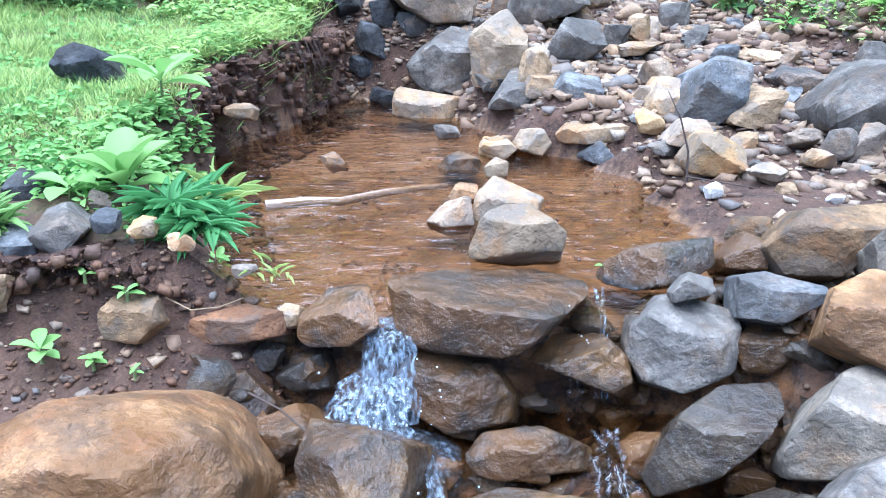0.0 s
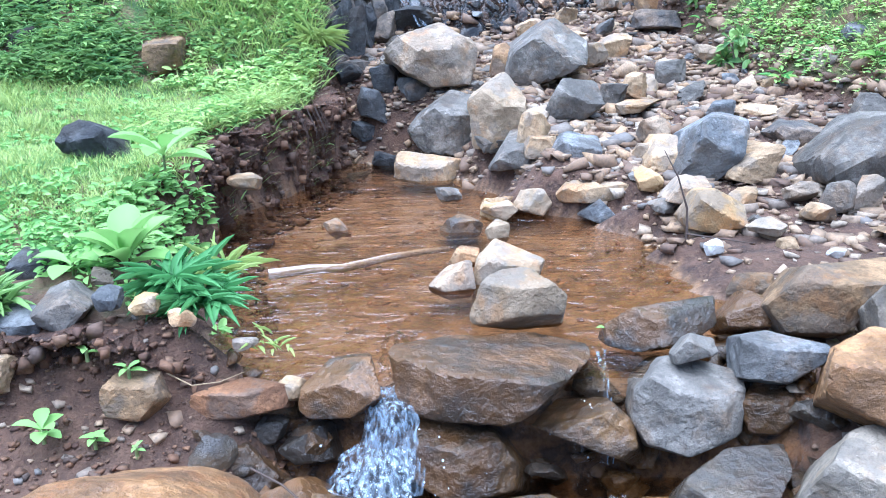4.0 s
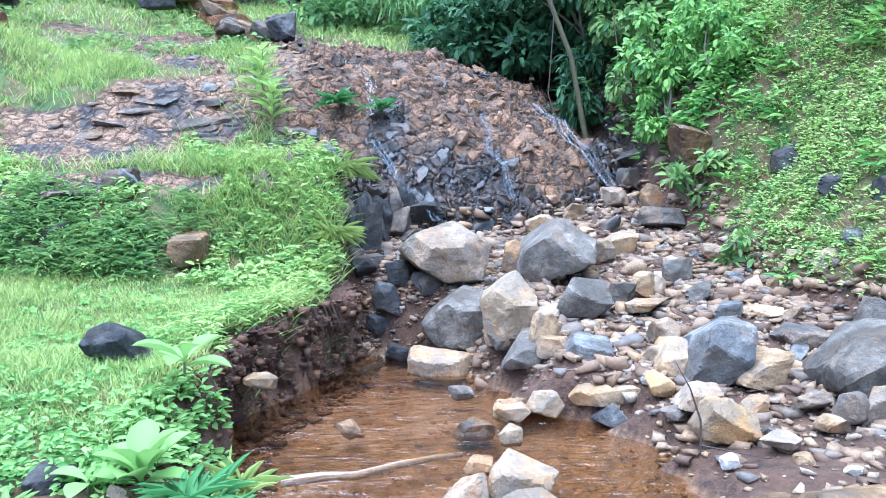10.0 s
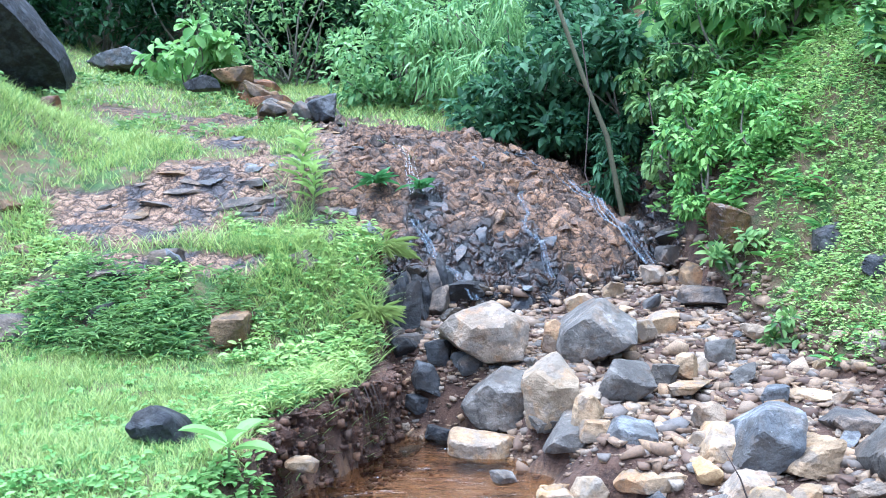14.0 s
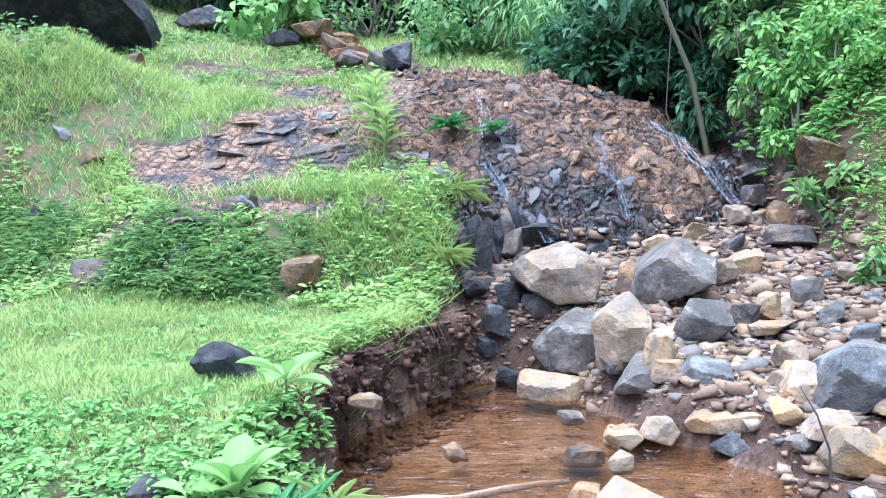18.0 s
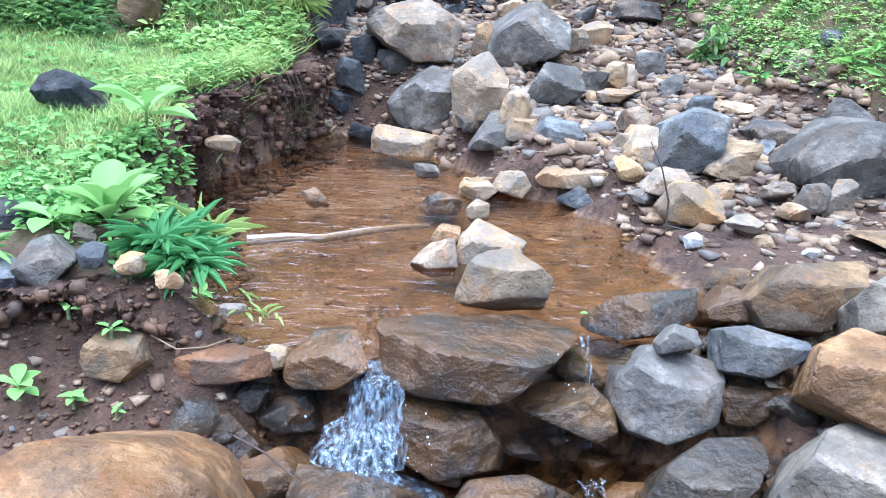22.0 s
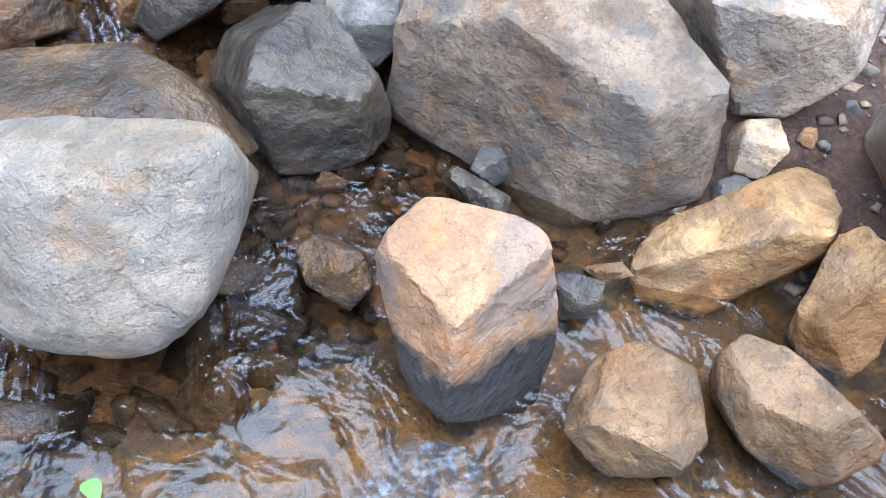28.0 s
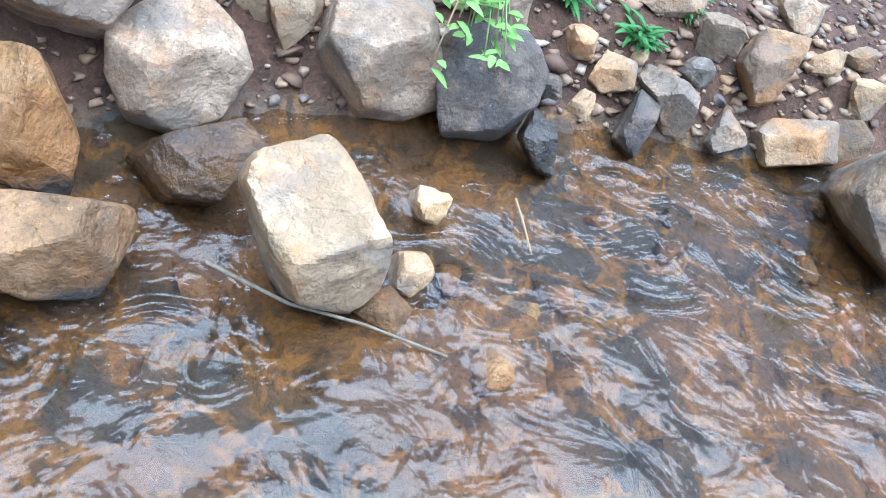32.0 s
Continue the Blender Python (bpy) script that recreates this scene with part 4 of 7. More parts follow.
def hewn(kind, tone, wet, x, y, z, view_name, deep, seed, sides, faces=()):
    """One broken stone cut by planes: its sides (turn in degrees, distance in cm), mostly fitted to its outline in the
    camera's view, and its front faces (turn, slope, offset).
    """
    rng = np.random.default_rng(seed)
    d, f = BALLS[5 if max(sides[1::2]) > 10 and y < 3.2 else 4 if max(sides[1::2]) > 5 else 3]
    turn = np.array(pose(0, 0, 0, *VIEW_TURN[view_name]).to_3x3())
    n, dist = [], []
    for a, r in zip(sides[::2], sides[1::2]):
        n.append((math.cos(radians(a)), math.sin(radians(a)), rng.normal(0, 0.07)))
        dist.append(r / 100 * 1.03)
    reach = sum(sides[1::2]) / len(sides[1::2]) / 50
    faces = faces or ((90 + rng.normal(0, 25), VIEW_TURN[view_name][0] - 8 + rng.normal(0, 8), 0.15), (-90 + rng.normal(0, 30), 84 - VIEW_TURN[view_name][0] + rng.normal(0, 6), 0.12))
    for a, slope, off in tuple(faces) + ((rng.uniform(0, 360), 38, 0.5), (rng.uniform(0, 360), 45, 0.62)):
        a, slope = radians(a), radians(slope)
        c = (math.sin(slope) * math.cos(a), math.sin(slope) * math.sin(a), math.cos(slope))
        n.append(c)
        dist.append(off * reach * 0.5 * math.sin(slope) + deep * math.cos(slope))
    n.append((0, 0, -1))
    dist.append(deep * 2.2)
    n = np.array([np.array(a) / np.linalg.norm(a) for a in n])
    push = np.maximum(d @ n.T, 0) / np.array(dist)
    crisp = 22 if tone == "pale3" else 44
    v = d / ((push ** crisp).sum(1) ** (1 / crisp))[:, None]
    size = np.abs(v).max()
    for i in range(8):
        a = rng.normal(size=3)
        a /= np.linalg.norm(a)
        side = np.clip(((v @ a) / size - rng.uniform(-0.6, 0.6) + 0.07 * np.sin(5 / size * v @ rng.normal(size=3))) / 0.05, 0, 1)
        v = v * (1 - rng.uniform(0.006, 0.022) * side)[:, None]
    for i, k in enumerate((3.1, 6.7, 13.0, 24.0, 41.0)):
        w = np.sin(v / size @ (rng.normal(size=3) * k) + rng.uniform(0, 6)) * np.sin(v / size @ (rng.normal(size=3) * k) + rng.uniform(0, 6)) + 0.5 * np.sin(v / size @ (rng.normal(size=3) * k * 1.4) + 1)
        v = v * (1 + 0.011 * (1.0, 0.9, 0.7, 0.55, 0.4)[i] * w[:, None])
    name = {"slab": "rock_slab", "stone": "stone", "boulder": "boulder"}[kind]
    ob = mesh_object(name, v @ turn.T, f, stone_of(tone, wet), True, sharp=26)
    ob.location = (x, y, z)
    PLACED.append((x, y, 0.5 * reach))
    return tagged(ob, stone_words(kind, tone, wet, x, y), "rock", "stones of the stream")


hewn("slab", "lip", 1, 0.232, 2.307, 0.251, "dam", 0.146, 1, (-171, 27.8, -121, 20.8, -97, 15.2, -74, 15.8, -48, 18, -2, 32, 94, 14.5, 105, 17.3), ((80,66,-.15), (-88,24,-.15), (-120,30,.2),))
hewn("stone", "lip", 1, -0.208, 2.302, 0.207, "dam", 0.079, 2, (-131, 11.8, -90, 8.2, -60, 9.3, 13, 12, 92, 9, 135, 8.8, 170, 10.2))
hewn("stone", "lip", 1, 0.804, 2.583, 0.272, "dam", 0.080, 3, (-174, 17.5, -101, 9.3, -81, 7.4, -60, 9.7, -2, 18.3, 97, 7, 111, 8.6))
hewn("boulder", "pale", 0, 0.333, 2.704, 0.328, "dam", 0.087, 4, (-148, 16, -97, 9.7, -84, 8.2, -22, 17.3, 48, 11.4, 94, 10.1, 132, 10.2, 155, 11.6), ((80,45,.3), (-95,20,.1),))
hewn("stone", "pale", 0, 0.350, 3.256, 0.223, "dam", 0.131, 5, (-97, 14.4, -58, 9.1, -22, 13.5, 62, 11.5, 140, 12.7, 170, 12.3), ((75,55,.1), (-110,30,0),))
hewn("stone", "greytan", 0, 0.133, 3.152, 0.235, "dam", 0.058, 6, (-116, 6.7, -82, 5.8, 4, 8.5, 93, 6.1, 136, 5.4))
hewn("stone", "orange", 0, 0.185, 3.419, 0.236, "dam", 0.042, 7, (-150, 6.4, -85, 4, -5, 6.2, 86, 4.7, 143, 4.1))
hewn("stone", "greytan", 1, 0.174, 3.912, 0.219, "dam", 0.053, 8, (-146, 10, -90, 5, -27, 10, 59, 5.9, 125, 5.5))
hewn("stone", "orange", 0, -0.422, 3.958, 0.215, "dam", 0.041, 11, (-146, 4.9, -90, 4, 41, 3.2, 125, 4.3))
hewn("stone", "pale", 0, 0.346, 3.817, 0.228, "dam", 0.052, 10, (-164, 5.8, -87, 5, -7, 5.5, 56, 4.9, 145, 4.1))
hewn("boulder", "grey", 0, 0.817, 2.317, 0.133, "dam", 0.137, 72, (-156, 16.4, -107, 14.9, -69, 14.2, -10, 15.5, -8, 15.6, 68, 14.4, 95, 14.7, 131, 14.2, 170, 15.7), ((75,52,.25), (-100,25,.1), (-170,45,.45),))
hewn("stone", "slate", 0, 1.063, 2.266, 0.309, "dam", 0.070, 71, (-101, 7.7, -63, 7.3, -11, 11.4, 69, 6.6, 96, 7.8, 175, 11.3), ((85,60,.2), (-100,25,.1),))
hewn("stone", "grey", 0, 0.835, 2.318, 0.314, "dam", 0.041, 70, (-165, 6.8, -79, 3.3, -7, 6.4, 80, 4.3, 138, 4))
hewn("stone", "rust", 1, 1.082, 2.639, 0.291, "dam", 0.065, 68, (-161, 9.2, -93, 6.1, -5, 8.2, 49, 7.4, 131, 4.5))
hewn("slab", "brown", 0, 1.303, 2.511, 0.383, "dam", 0.114, 67, (-155, 18.3, -98, 12.3, -47, 9.6, -36, 10.9, 93, 11.6, 133, 13.3), ((80,58,.4), (-80,28,.2), (-150,40,.3),))
hewn("boulder", "tan3", 0, 1.262, 1.994, 0.371, "brink", 0.133, 73, (-117, 13.5, -87, 14.3, -55, 15.1, -11, 17.7, 64, 12.1, 66, 11.9, 119, 15.7, 160, 18.2), ((85,48,.1), (-95,30,.1), (20,40,.4),))
hewn("boulder", "pale2", 0, 1.456, 2.302, 0.468, "brink", 0.097, 91, (-165, 14.5, -86, 9.7, -46, 8.4, -12, 12.1, 97, 9.1, 126, 8.2))
hewn("boulder", "tan", 0, 1.644, 2.221, 0.419, "brink", 0.101, 92, (-145, 12.4, -103, 9.2, -43, 10.9, 12, 12.6, 115, 6.3, 124, 6.2))
hewn("stone", "greytan", 0, 1.490, 1.826, 0.427, "brink", 0.073, 191, (-90, 7.9, -45, 7.3, -24, 8.2, 66, 8.3, 108, 7.3, 176, 10.8))
hewn("boulder", "wetbrown", 1, 0.137, 2.264, -0.005, "brink", 0.131, 75, (-153, 15, -139, 13, -117, 12.6, -71, 14.1, -9, 18.7, 34, 14.5, 41, 14.3, 103, 12.7, 131, 15.3), ((75,50,.15), (-110,25,.1), (-20,42,.35),))
hewn("boulder", "wetbrown", 1, -0.102, 1.800, 0.005, "brink", 0.129, 84, (-178, 14.4, -154, 11.5, -129, 10.9, -108, 13.8, -25, 13.6, -10, 13.3, 8, 14, 71, 13.5, 86, 15), ((35,38,.1), (-150,30,.1), (90,55,.5),))
hewn("boulder", "wetgrey", 1, -0.191, 1.566, -0.032, "brink", 0.121, 85, (-174, 12.3, -155, 10.1, -117, 9.9, -75, 14.1, -13, 15.9, 46, 7.4, 63, 7.9, 121, 16.4), ((50,38,.1), (-130,30,.1),))
hewn("stone", "wetbrown", 1, -0.341, 2.073, -0.050, "brink", 0.087, 89, (-167, 9.4, -121, 9.4, -55, 6.9, -4, 9.9, 51, 9, 122, 7.4, 156, 7.5))
hewn("boulder", "tan3", 0, -0.646, 1.716, 0.096, "dam", 0.200, 86, (-165, 28.9, -105, 14.7, -44, 29.4, -13, 29.8, 34, 24.4, 65, 17.6, 88, 17, 121, 23.2, 144, 28.6), ((82,58,.2), (-95,28,.15), (8,45,.5),))
hewn("boulder", "wetgrey", 1, 0.838, 2.000, 0.016, "brink", 0.149, 78, (-147, 22.1, -72, 11, -50, 8.5, -39, 9.1, 5, 19.5, 98, 13.7, 126, 10, 150, 11.3), ((85,50,.1), (-70,28,.1), (-160,40,.35),))
hewn("boulder", "pale2", 0, 1.165, 1.867, 0.140, "brink", 0.139, 79, (-162, 22.8, -90, 13.7, -85, 12.9, -39, 21.9, 14, 20.1, 51, 16.6, 112, 14, 138, 12.9, 149, 14.3), ((70,45,.1), (-110,30,.1), (-30,40,.5),))
hewn("boulder", "grey", 0, 1.077, 1.587, 0.086, "brink", 0.070, 80, (-173, 10.8, -146, 10.8, -118, 12, -44, 10.6, -21, 10.8, 38, 11.9, 112, 11.8, 132, 11), ((70,18,0), (-100,30,.4),))
hewn("boulder", "pale3", 0, 0.329, 1.157, 0.072, "basin", 0.170, 83, (-171, 22.1, -120, 24.4, -101, 22.5, -61, 22.1, -32, 20.8, -8, 23.5, 36, 25.7, 80, 18.6, 81, 18.6, 135, 27.9, 171, 24.7), ((88,50,.55), (-88,14,.3), (-20,45,.75), (-140,45,.8), (-88,50,.7),))
# stands for the wet back of the preceding pale boulder, added as its own slab
hewn("slab", "wetbrown", 1, 0.378, 1.372, 0.136, "basin", 0.100, 192, (-175, 23.4, -144, 22.9, -90, 15.1, -67, 20.2, 32, 18.2, 54, 15, 86, 14.1, 110, 20), ((88,40,.1), (-88,20,.4),))
hewn("boulder", "wetgrey", 1, 0.871, 1.442, 0.012, "brink", 0.167, 81, (-163, 17, -96, 18.8, -76, 18.6, -8, 19, 21, 14.3, 73, 19.7, 112, 17.3, 145, 17.9), ((70,44,.0), (-110,34,.0), (-20,52,.4),))
hewn("boulder", "brown2", 0, 1.348, 1.159, 0.112, "stream", 0.200, 82, (-177, 39.2, -126, 26.3, -98, 30.5, -82, 33.6, -67, 38, -1, 35.5, 28, 28.6, 34, 27.4, 73, 32.2, 118, 38, 167, 41), ((60,22,.05), (-125,50,.0), (-85,55,.45),))
hewn("boulder", "orange2", 0, 0.775, 0.718, 0.087, "stream", 0.130, 103, (-171, 13.7, -165, 13.5, -135, 16.5, -103, 20.8, -49, 24, -10, 21.3, 17, 18.1, 56, 20.4, 71, 18.4, 131, 20, 154, 17.6), ((86,22,-.1), (-40,54,.0), (-150,52,.1),))
hewn("stone", "wetbrown", 1, 0.701, 1.012, -0.078, "stream", 0.073, 104, (-158, 6, -124, 5.3, -39, 7.8, 14, 7.3, 68, 5.7, 132, 8.6))
hewn("stone", "grey", 0, 1.157, 1.115, -0.040, "stream", 0.043, 105, (-123, 3.7, -49, 4.3, 14, 4.1, 84, 4.4, 153, 4.1))
hewn("stone", "slate", 1, 1.106, 1.077, -0.081, "stream", 0.062, 106, (-139, 3.2, -103, 5.2, -17, 7.7, 61, 3.4, 139, 9.1))
hewn("boulder", "yellow2", 0, 1.541, 0.687, -0.054, "bend", 0.090, 107, (-168, 20.8, -129, 24.6, -79, 19.4, -41, 12, -40, 11.9, 4, 19.8, 30, 23.6, 100, 22.2, 138, 11, 161, 14.9), ((120,30,.1), (-50,48,.25),))
hewn("stone", "yellow2", 0, 1.544, 0.410, 0.031, "bend", 0.070, 108, (-162, 10.2, -127, 13.4, -54, 14.3, -23, 11.2, 7, 8.6, 57, 14.2, 129, 16.5, 175, 8.4), ((150,35,.0), (-25,40,.05), (-90,52,.55),))
hewn("boulder", "tan2", 1, 1.284, 0.313, -0.038, "bend", 0.100, 109, (-161, 13.4, -127, 10, -106, 10.1, -43, 14, -7, 17.1, 66, 9.6, 95, 12.2, 155, 16.2), ((85,32,.0), (-85,50,.05), (-20,48,.45),))
hewn("boulder", "tan2", 1, 1.013, 0.454, -0.039, "bend", 0.100, 110, (-155, 12.1, -117, 11.4, -63, 11, -18, 12.5, 31, 11.7, 89, 12.2, 133, 11.9, 171, 11.2), ((85,25,.2), (-80,52,.5), (170,48,.6),))
hewn("boulder", "greytan", 0, 1.931, 0.449, 0.232, "shore", 0.204, 111, (-146, 18.6, -124, 19.2, -54, 20.6, -10, 21.5, 17, 24.3, 78, 20.1, 104, 20.7, 163, 24.3), ((80,40,.1), (-95,34,.2),))
hewn("boulder", "greytan", 0, 1.881, 0.181, -0.006, "bend", 0.141, 112, (-173, 16.6, -122, 16.2, -87, 15.2, -51, 15.6, -9, 16, 30, 17.2, 80, 15.3, 108, 15.1, 157, 16), ((95,32,.1), (-85,38,.25), (-170,48,.55),))
hewn("stone", "wetbrown", 1, 1.616, 0.073, -0.064, "bend", 0.078, 113, (-161, 9.8, -113, 8.3, -57, 8.1, 3, 12.2, 88, 7.8, 115, 9.5), ((80,35,.2), (-90,20,.3),))
hewn("slab", "pale4", 0, 1.344, -0.189, 0.052, "bend", 0.080, 114, (-179, 11.3, -165, 11.6, -122, 15.3, -69, 18, -23, 14.3, 4, 10.9, 29, 15.7, 90, 18, 142, 17.2), ((95,20,.2), (-88,50,.5), (180,50,.75),))
hewn("stone", "tan", 0, 1.404, -0.398, -0.097, "bend", 0.046, 115, (-133, 5, -59, 3.6, -5, 4.5, 77, 4.8, 148, 3.5))
hewn("stone", "yellow", 0, 1.631, -0.446, -0.092, "bend", 0.036, 116, (-176, 3.3, -125, 4, -36, 3.7, 42, 3.1, 143, 4.1))
hewn("boulder", "greytan", 0, 2.057, -0.303, 0.029, "bend", 0.132, 117, (-164, 13.9, -109, 16.4, -85, 18.7, -6, 13.5, 4, 13.8, 70, 17.3, 100, 17, 151, 15.9), ((95,35,.2), (-90,44,.3), (-10,50,.6),))
hewn("boulder", "dark", 0, 2.036, -0.595, 0.011, "reach", 0.130, 118, (-176, 14.5, -90, 14.5, -57, 13, -20, 12.9, 27, 14.1, 84, 13.6, 121, 15.2), ((90,35,.3), (-95,25,.2),))
hewn("stone", "black", 1, 1.907, -0.736, -0.064, "reach", 0.046, 120, (-157, 4.2, -122, 6, -5, 4.8, 34, 5.3, 149, 5.5))
hewn("stone", "dark", 0, 2.069, -1.045, -0.052, "reach", 0.061, 126, (-140, 7.7, -29, 3.7, 46, 8.1, 150, 3.9))
hewn("stone", "greytan", 0, 2.162, -1.139, -0.019, "reach", 0.078, 121, (-154, 4.6, -103, 9.5, -9, 8.3, 45, 5.6, 132, 11.8))
hewn("stone", "tan", 0, 2.222, -0.975, -0.007, "reach", 0.057, 122, (-139, 6.7, -85, 5.5, -8, 6.8, 66, 5.6, 146, 5.2))
hewn("stone", "greytan", 0, 2.151, -1.345, -0.081, "reach", 0.059, 127, (-140, 6.8, -79, 5.7, 21, 4.8, 146, 3.5))
hewn("slab", "tan", 0, 2.147, -1.570, -0.067, "reach", 0.066, 124, (-165, 12, -88, 7.4, 1, 14.4, 89, 6.8, 124, 10.3), ((88,40,.2), (-90,20,.3),))
hewn("stone", "orange", 0, 2.291, -1.456, 0.076, "reach", 0.094, 123, (-161, 8.6, -83, 10.5, -29, 6.3, 73, 10.5, 143, 8.6))
hewn("boulder", "greytan", 0, 1.803, -1.755, 0.000, "reach", 0.162, 125, (-158, 14.2, -139, 15.5, -63, 18.8, -13, 16.4, 46, 18.1, 112, 18, 141, 17.1))
hewn("boulder", "greytan", 0, 0.016, 5.528, 0.854, "pool", 0.194, 17, (-129, 18.7, -118, 17.4, -87, 20, -27, 29.6, 0, 29.4, 59, 22, 113, 19.5, 128, 22.8), ((85,55,.2), (-85,22,.1), (170,40,.5),))
hewn("boulder", "grey", 0, 0.745, 5.507, 0.852, "pool", 0.202, 18, (-127, 26.1, -70, 14.4, -13, 24.7, 52, 22.7, 127, 15.1, 170, 22.5), ((60,50,.2), (-120,22,.1),))
# one boulder built as two stones; grey carries its left face's shade and tone
hewn("boulder", "pale", 0, 0.404, 4.877, 0.584, "pool", 0.149, 15, (-176, 16, -99, 21.2, -68, 17.4, -2, 16, 38, 18.8, 125, 16.8), ((60,50,.4), (-40,30,.1), (-160,40,.3),))
hewn("boulder", "grey", 0, 0.126, 5.317, 0.459, "pool", 0.183, 14, (-146, 24.9, -90, 18.4, -82, 20.3, 7, 25, 77, 22.2, 126, 16.5, 148, 21.1), ((80,55,.4), (-130,25,.0), (-30,30,.2),))
hewn("stone", "grey", 0, 0.462, 4.598, 0.424, "pool", 0.111, 16, (-95, 10.8, -82, 9.4, -13, 11.9, 24, 10.4, 140, 5.7, 149, 6))
hewn("slab", "tan", 0, 0.000, 4.981, 0.258, "pool", 0.089, 13, (-102, 10.4, -85, 9.3, -1, 23.5, 82, 8.2, 103, 12.3, 179, 20.3), ((88,62,.1), (-90,20,.1),))
hewn("boulder", "grey", 0, 0.837, 4.923, 0.646, "pool", 0.112, 19, (-130, 16, -95, 11, -54, 12.2, 13, 16.2, 85, 12.7, 151, 11.8), ((70,50,.2), (-110,25,.1),))
hewn("boulder", "slate", 0, 1.378, 4.050, 0.537, "pool", 0.151, 22, (-105, 17.1, -53, 12.1, -33, 10.3, -15, 12.9, 79, 16.3, 118, 14.4, 161, 13), ((60,30,.2), (-110,25,.1),))
hewn("stone", "tan", 0, 1.550, 3.997, 0.491, "pool", 0.106, 23, (-103, 11.4, -75, 10.2, -20, 10.2, 45, 12.7, 109, 9.7, 159, 9.7))
hewn("boulder", "grey", 0, 2.025, 3.826, 0.542, "pool", 0.168, 25, (-173, 24.4, -115, 20.5, -95, 17.8, -30, 21.3, 34, 24.5, 95, 16.8, 112, 14.7, 133, 15.8), ((110,45,.2), (-80,25,.1),))
hewn("stone", "dark", 0, 1.902, 4.349, 0.553, "pool", 0.083, 24, (-139, 10.1, -74, 7.7, -16, 11.2, 77, 8.4, 125, 8.6))
hewn("boulder", "yellow", 0, 1.236, 3.486, 0.387, "pool", 0.082, 33, (-156, 12.9, -96, 8.5, -79, 8.3, -12, 13.3, 61, 9.1, 104, 9.2, 150, 10), ((60,50,.1), (-110,20,.1),))
hewn("stone", "greytan", 0, 1.193, 3.739, 0.420, "pool", 0.064, 34, (-103, 7.3, -54, 5.4, 23, 9.7, 99, 5.6, 139, 5.5))
hewn("stone", "yellow", 0, 1.061, 3.975, 0.414, "pool", 0.061, 28, (-163, 5, -101, 5.7, 0, 6.4, 46, 4.6, 96, 6.7))
hewn("slab", "tan", 0, 0.833, 4.075, 0.340, "pool", 0.062, 29, (-141, 16.6, -87, 5.9, -48, 12, 51, 14.1, 96, 5.7, 135, 11.9))
hewn("stone", "slate", 0, 0.884, 4.005, 0.254, "pool", 0.057, 32, (-113, 7.3, -71, 5.5, 21, 11.7, 90, 6, 127, 7.1))
hewn("stone", "slate", 0, 0.786, 4.366, 0.488, "pool", 0.077, 26, (-115, 8.5, -65, 7.3, 1, 12.4, 94, 7.3, 141, 9))
hewn("stone", "tan", 0, 1.191, 4.194, 0.473, "pool", 0.092, 37, (-108, 9.6, -50, 8.6, 0, 10.1, 90, 10.1, 150, 7.7))
hewn("stone", "pale", 0, 0.540, 4.142, 0.269, "pool", 0.065, 30, (-106, 5.8, -38, 8.1, 32, 7.3, 98, 6.3, 154, 7.8))
hewn("stone", "yellow", 0, 0.369, 4.108, 0.255, "pool", 0.054, 31, (-109, 5, -52, 6.8, 47, 5.2, 84, 5.3, 151, 7.1))
hewn("stone", "wetbrown", 1, 0.542, 2.315, 0.062, "brink", 0.092, 76, (-112, 6.3, -47, 14.6, 11, 12.8, 47, 10, 90, 9.5, 149, 15.6))
hewn("slab", "wetbrown", 1, 0.337, 2.061, -0.088, "brink", 0.074, 101, (-150, 14.2, -105, 8.9, -80, 7.1, 1, 17.5, 70, 9.4, 100, 7.4, 146, 12.7), ((85,48,.2), (-95,30,.2),))
hewn("stone", "brown", 1, 1.045, 2.264, 0.143, "brink", 0.072, 74, (-165, 8.2, -93, 7.7, -53, 7.5, 24, 7.7, 83, 7.7, 144, 7.7))
hewn("stone", "wetbrown", 1, -0.521, 2.267, 0.005, "brink", 0.106, 87, (-153, 9.9, -125, 8.5, -94, 10.4, -32, 16.5, 45, 7.4, 62, 7, 109, 14.4))
hewn("stone", "wetgrey", 1, -0.305, 2.318, 0.024, "brink", 0.067, 193, (-133, 7.4, -82, 6.7, 11, 7, 86, 7.3, 170, 6.8))
hewn("slab", "wetbrown", 1, -0.271, 1.389, -0.086, "brink", 0.049, 90, (-151, 11.4, -95, 5, -64, 6.1, 37, 10.9, 81, 4.6, 124, 7.7))
hewn("slab", "wetbrown", 1, -0.368, 1.349, -0.181, "brink", 0.038, 194, (-163, 8.9, -83, 3.2, -70, 3.3, 46, 7.7, 86, 3.6, 139, 7.3))
hewn("stone", "grey", 0, 1.432, 1.691, 0.216, "brink", 0.070, 94, (-153, 12.2, -84, 6.8, -29, 9.8, 43, 10, 87, 7.5, 138, 7.7))
hewn("boulder", "greytan", 0, 1.768, 0.943, 0.311, "stream", 0.120, 132, (-158, 18.5, -149, 17.9, -95, 20.6, -55, 17.8, -25, 19.1, -11, 21.5, 86, 20, 133, 26.2), ((80,30,.1), (-100,42,.2),))
hewn("stone", "tan", 0, 1.661, 0.805, 0.103, "stream", 0.048, 130, (-178, 5.1, -115, 6.7, -36, 4.9, 5, 5.5, 93, 6.8, 154, 5.2))
hewn("stone", "grey", 0, 1.618, 0.773, 0.003, "stream", 0.044, 131, (-96, 4.6, -34, 4.5, 50, 4, 113, 4.6, 180, 5))
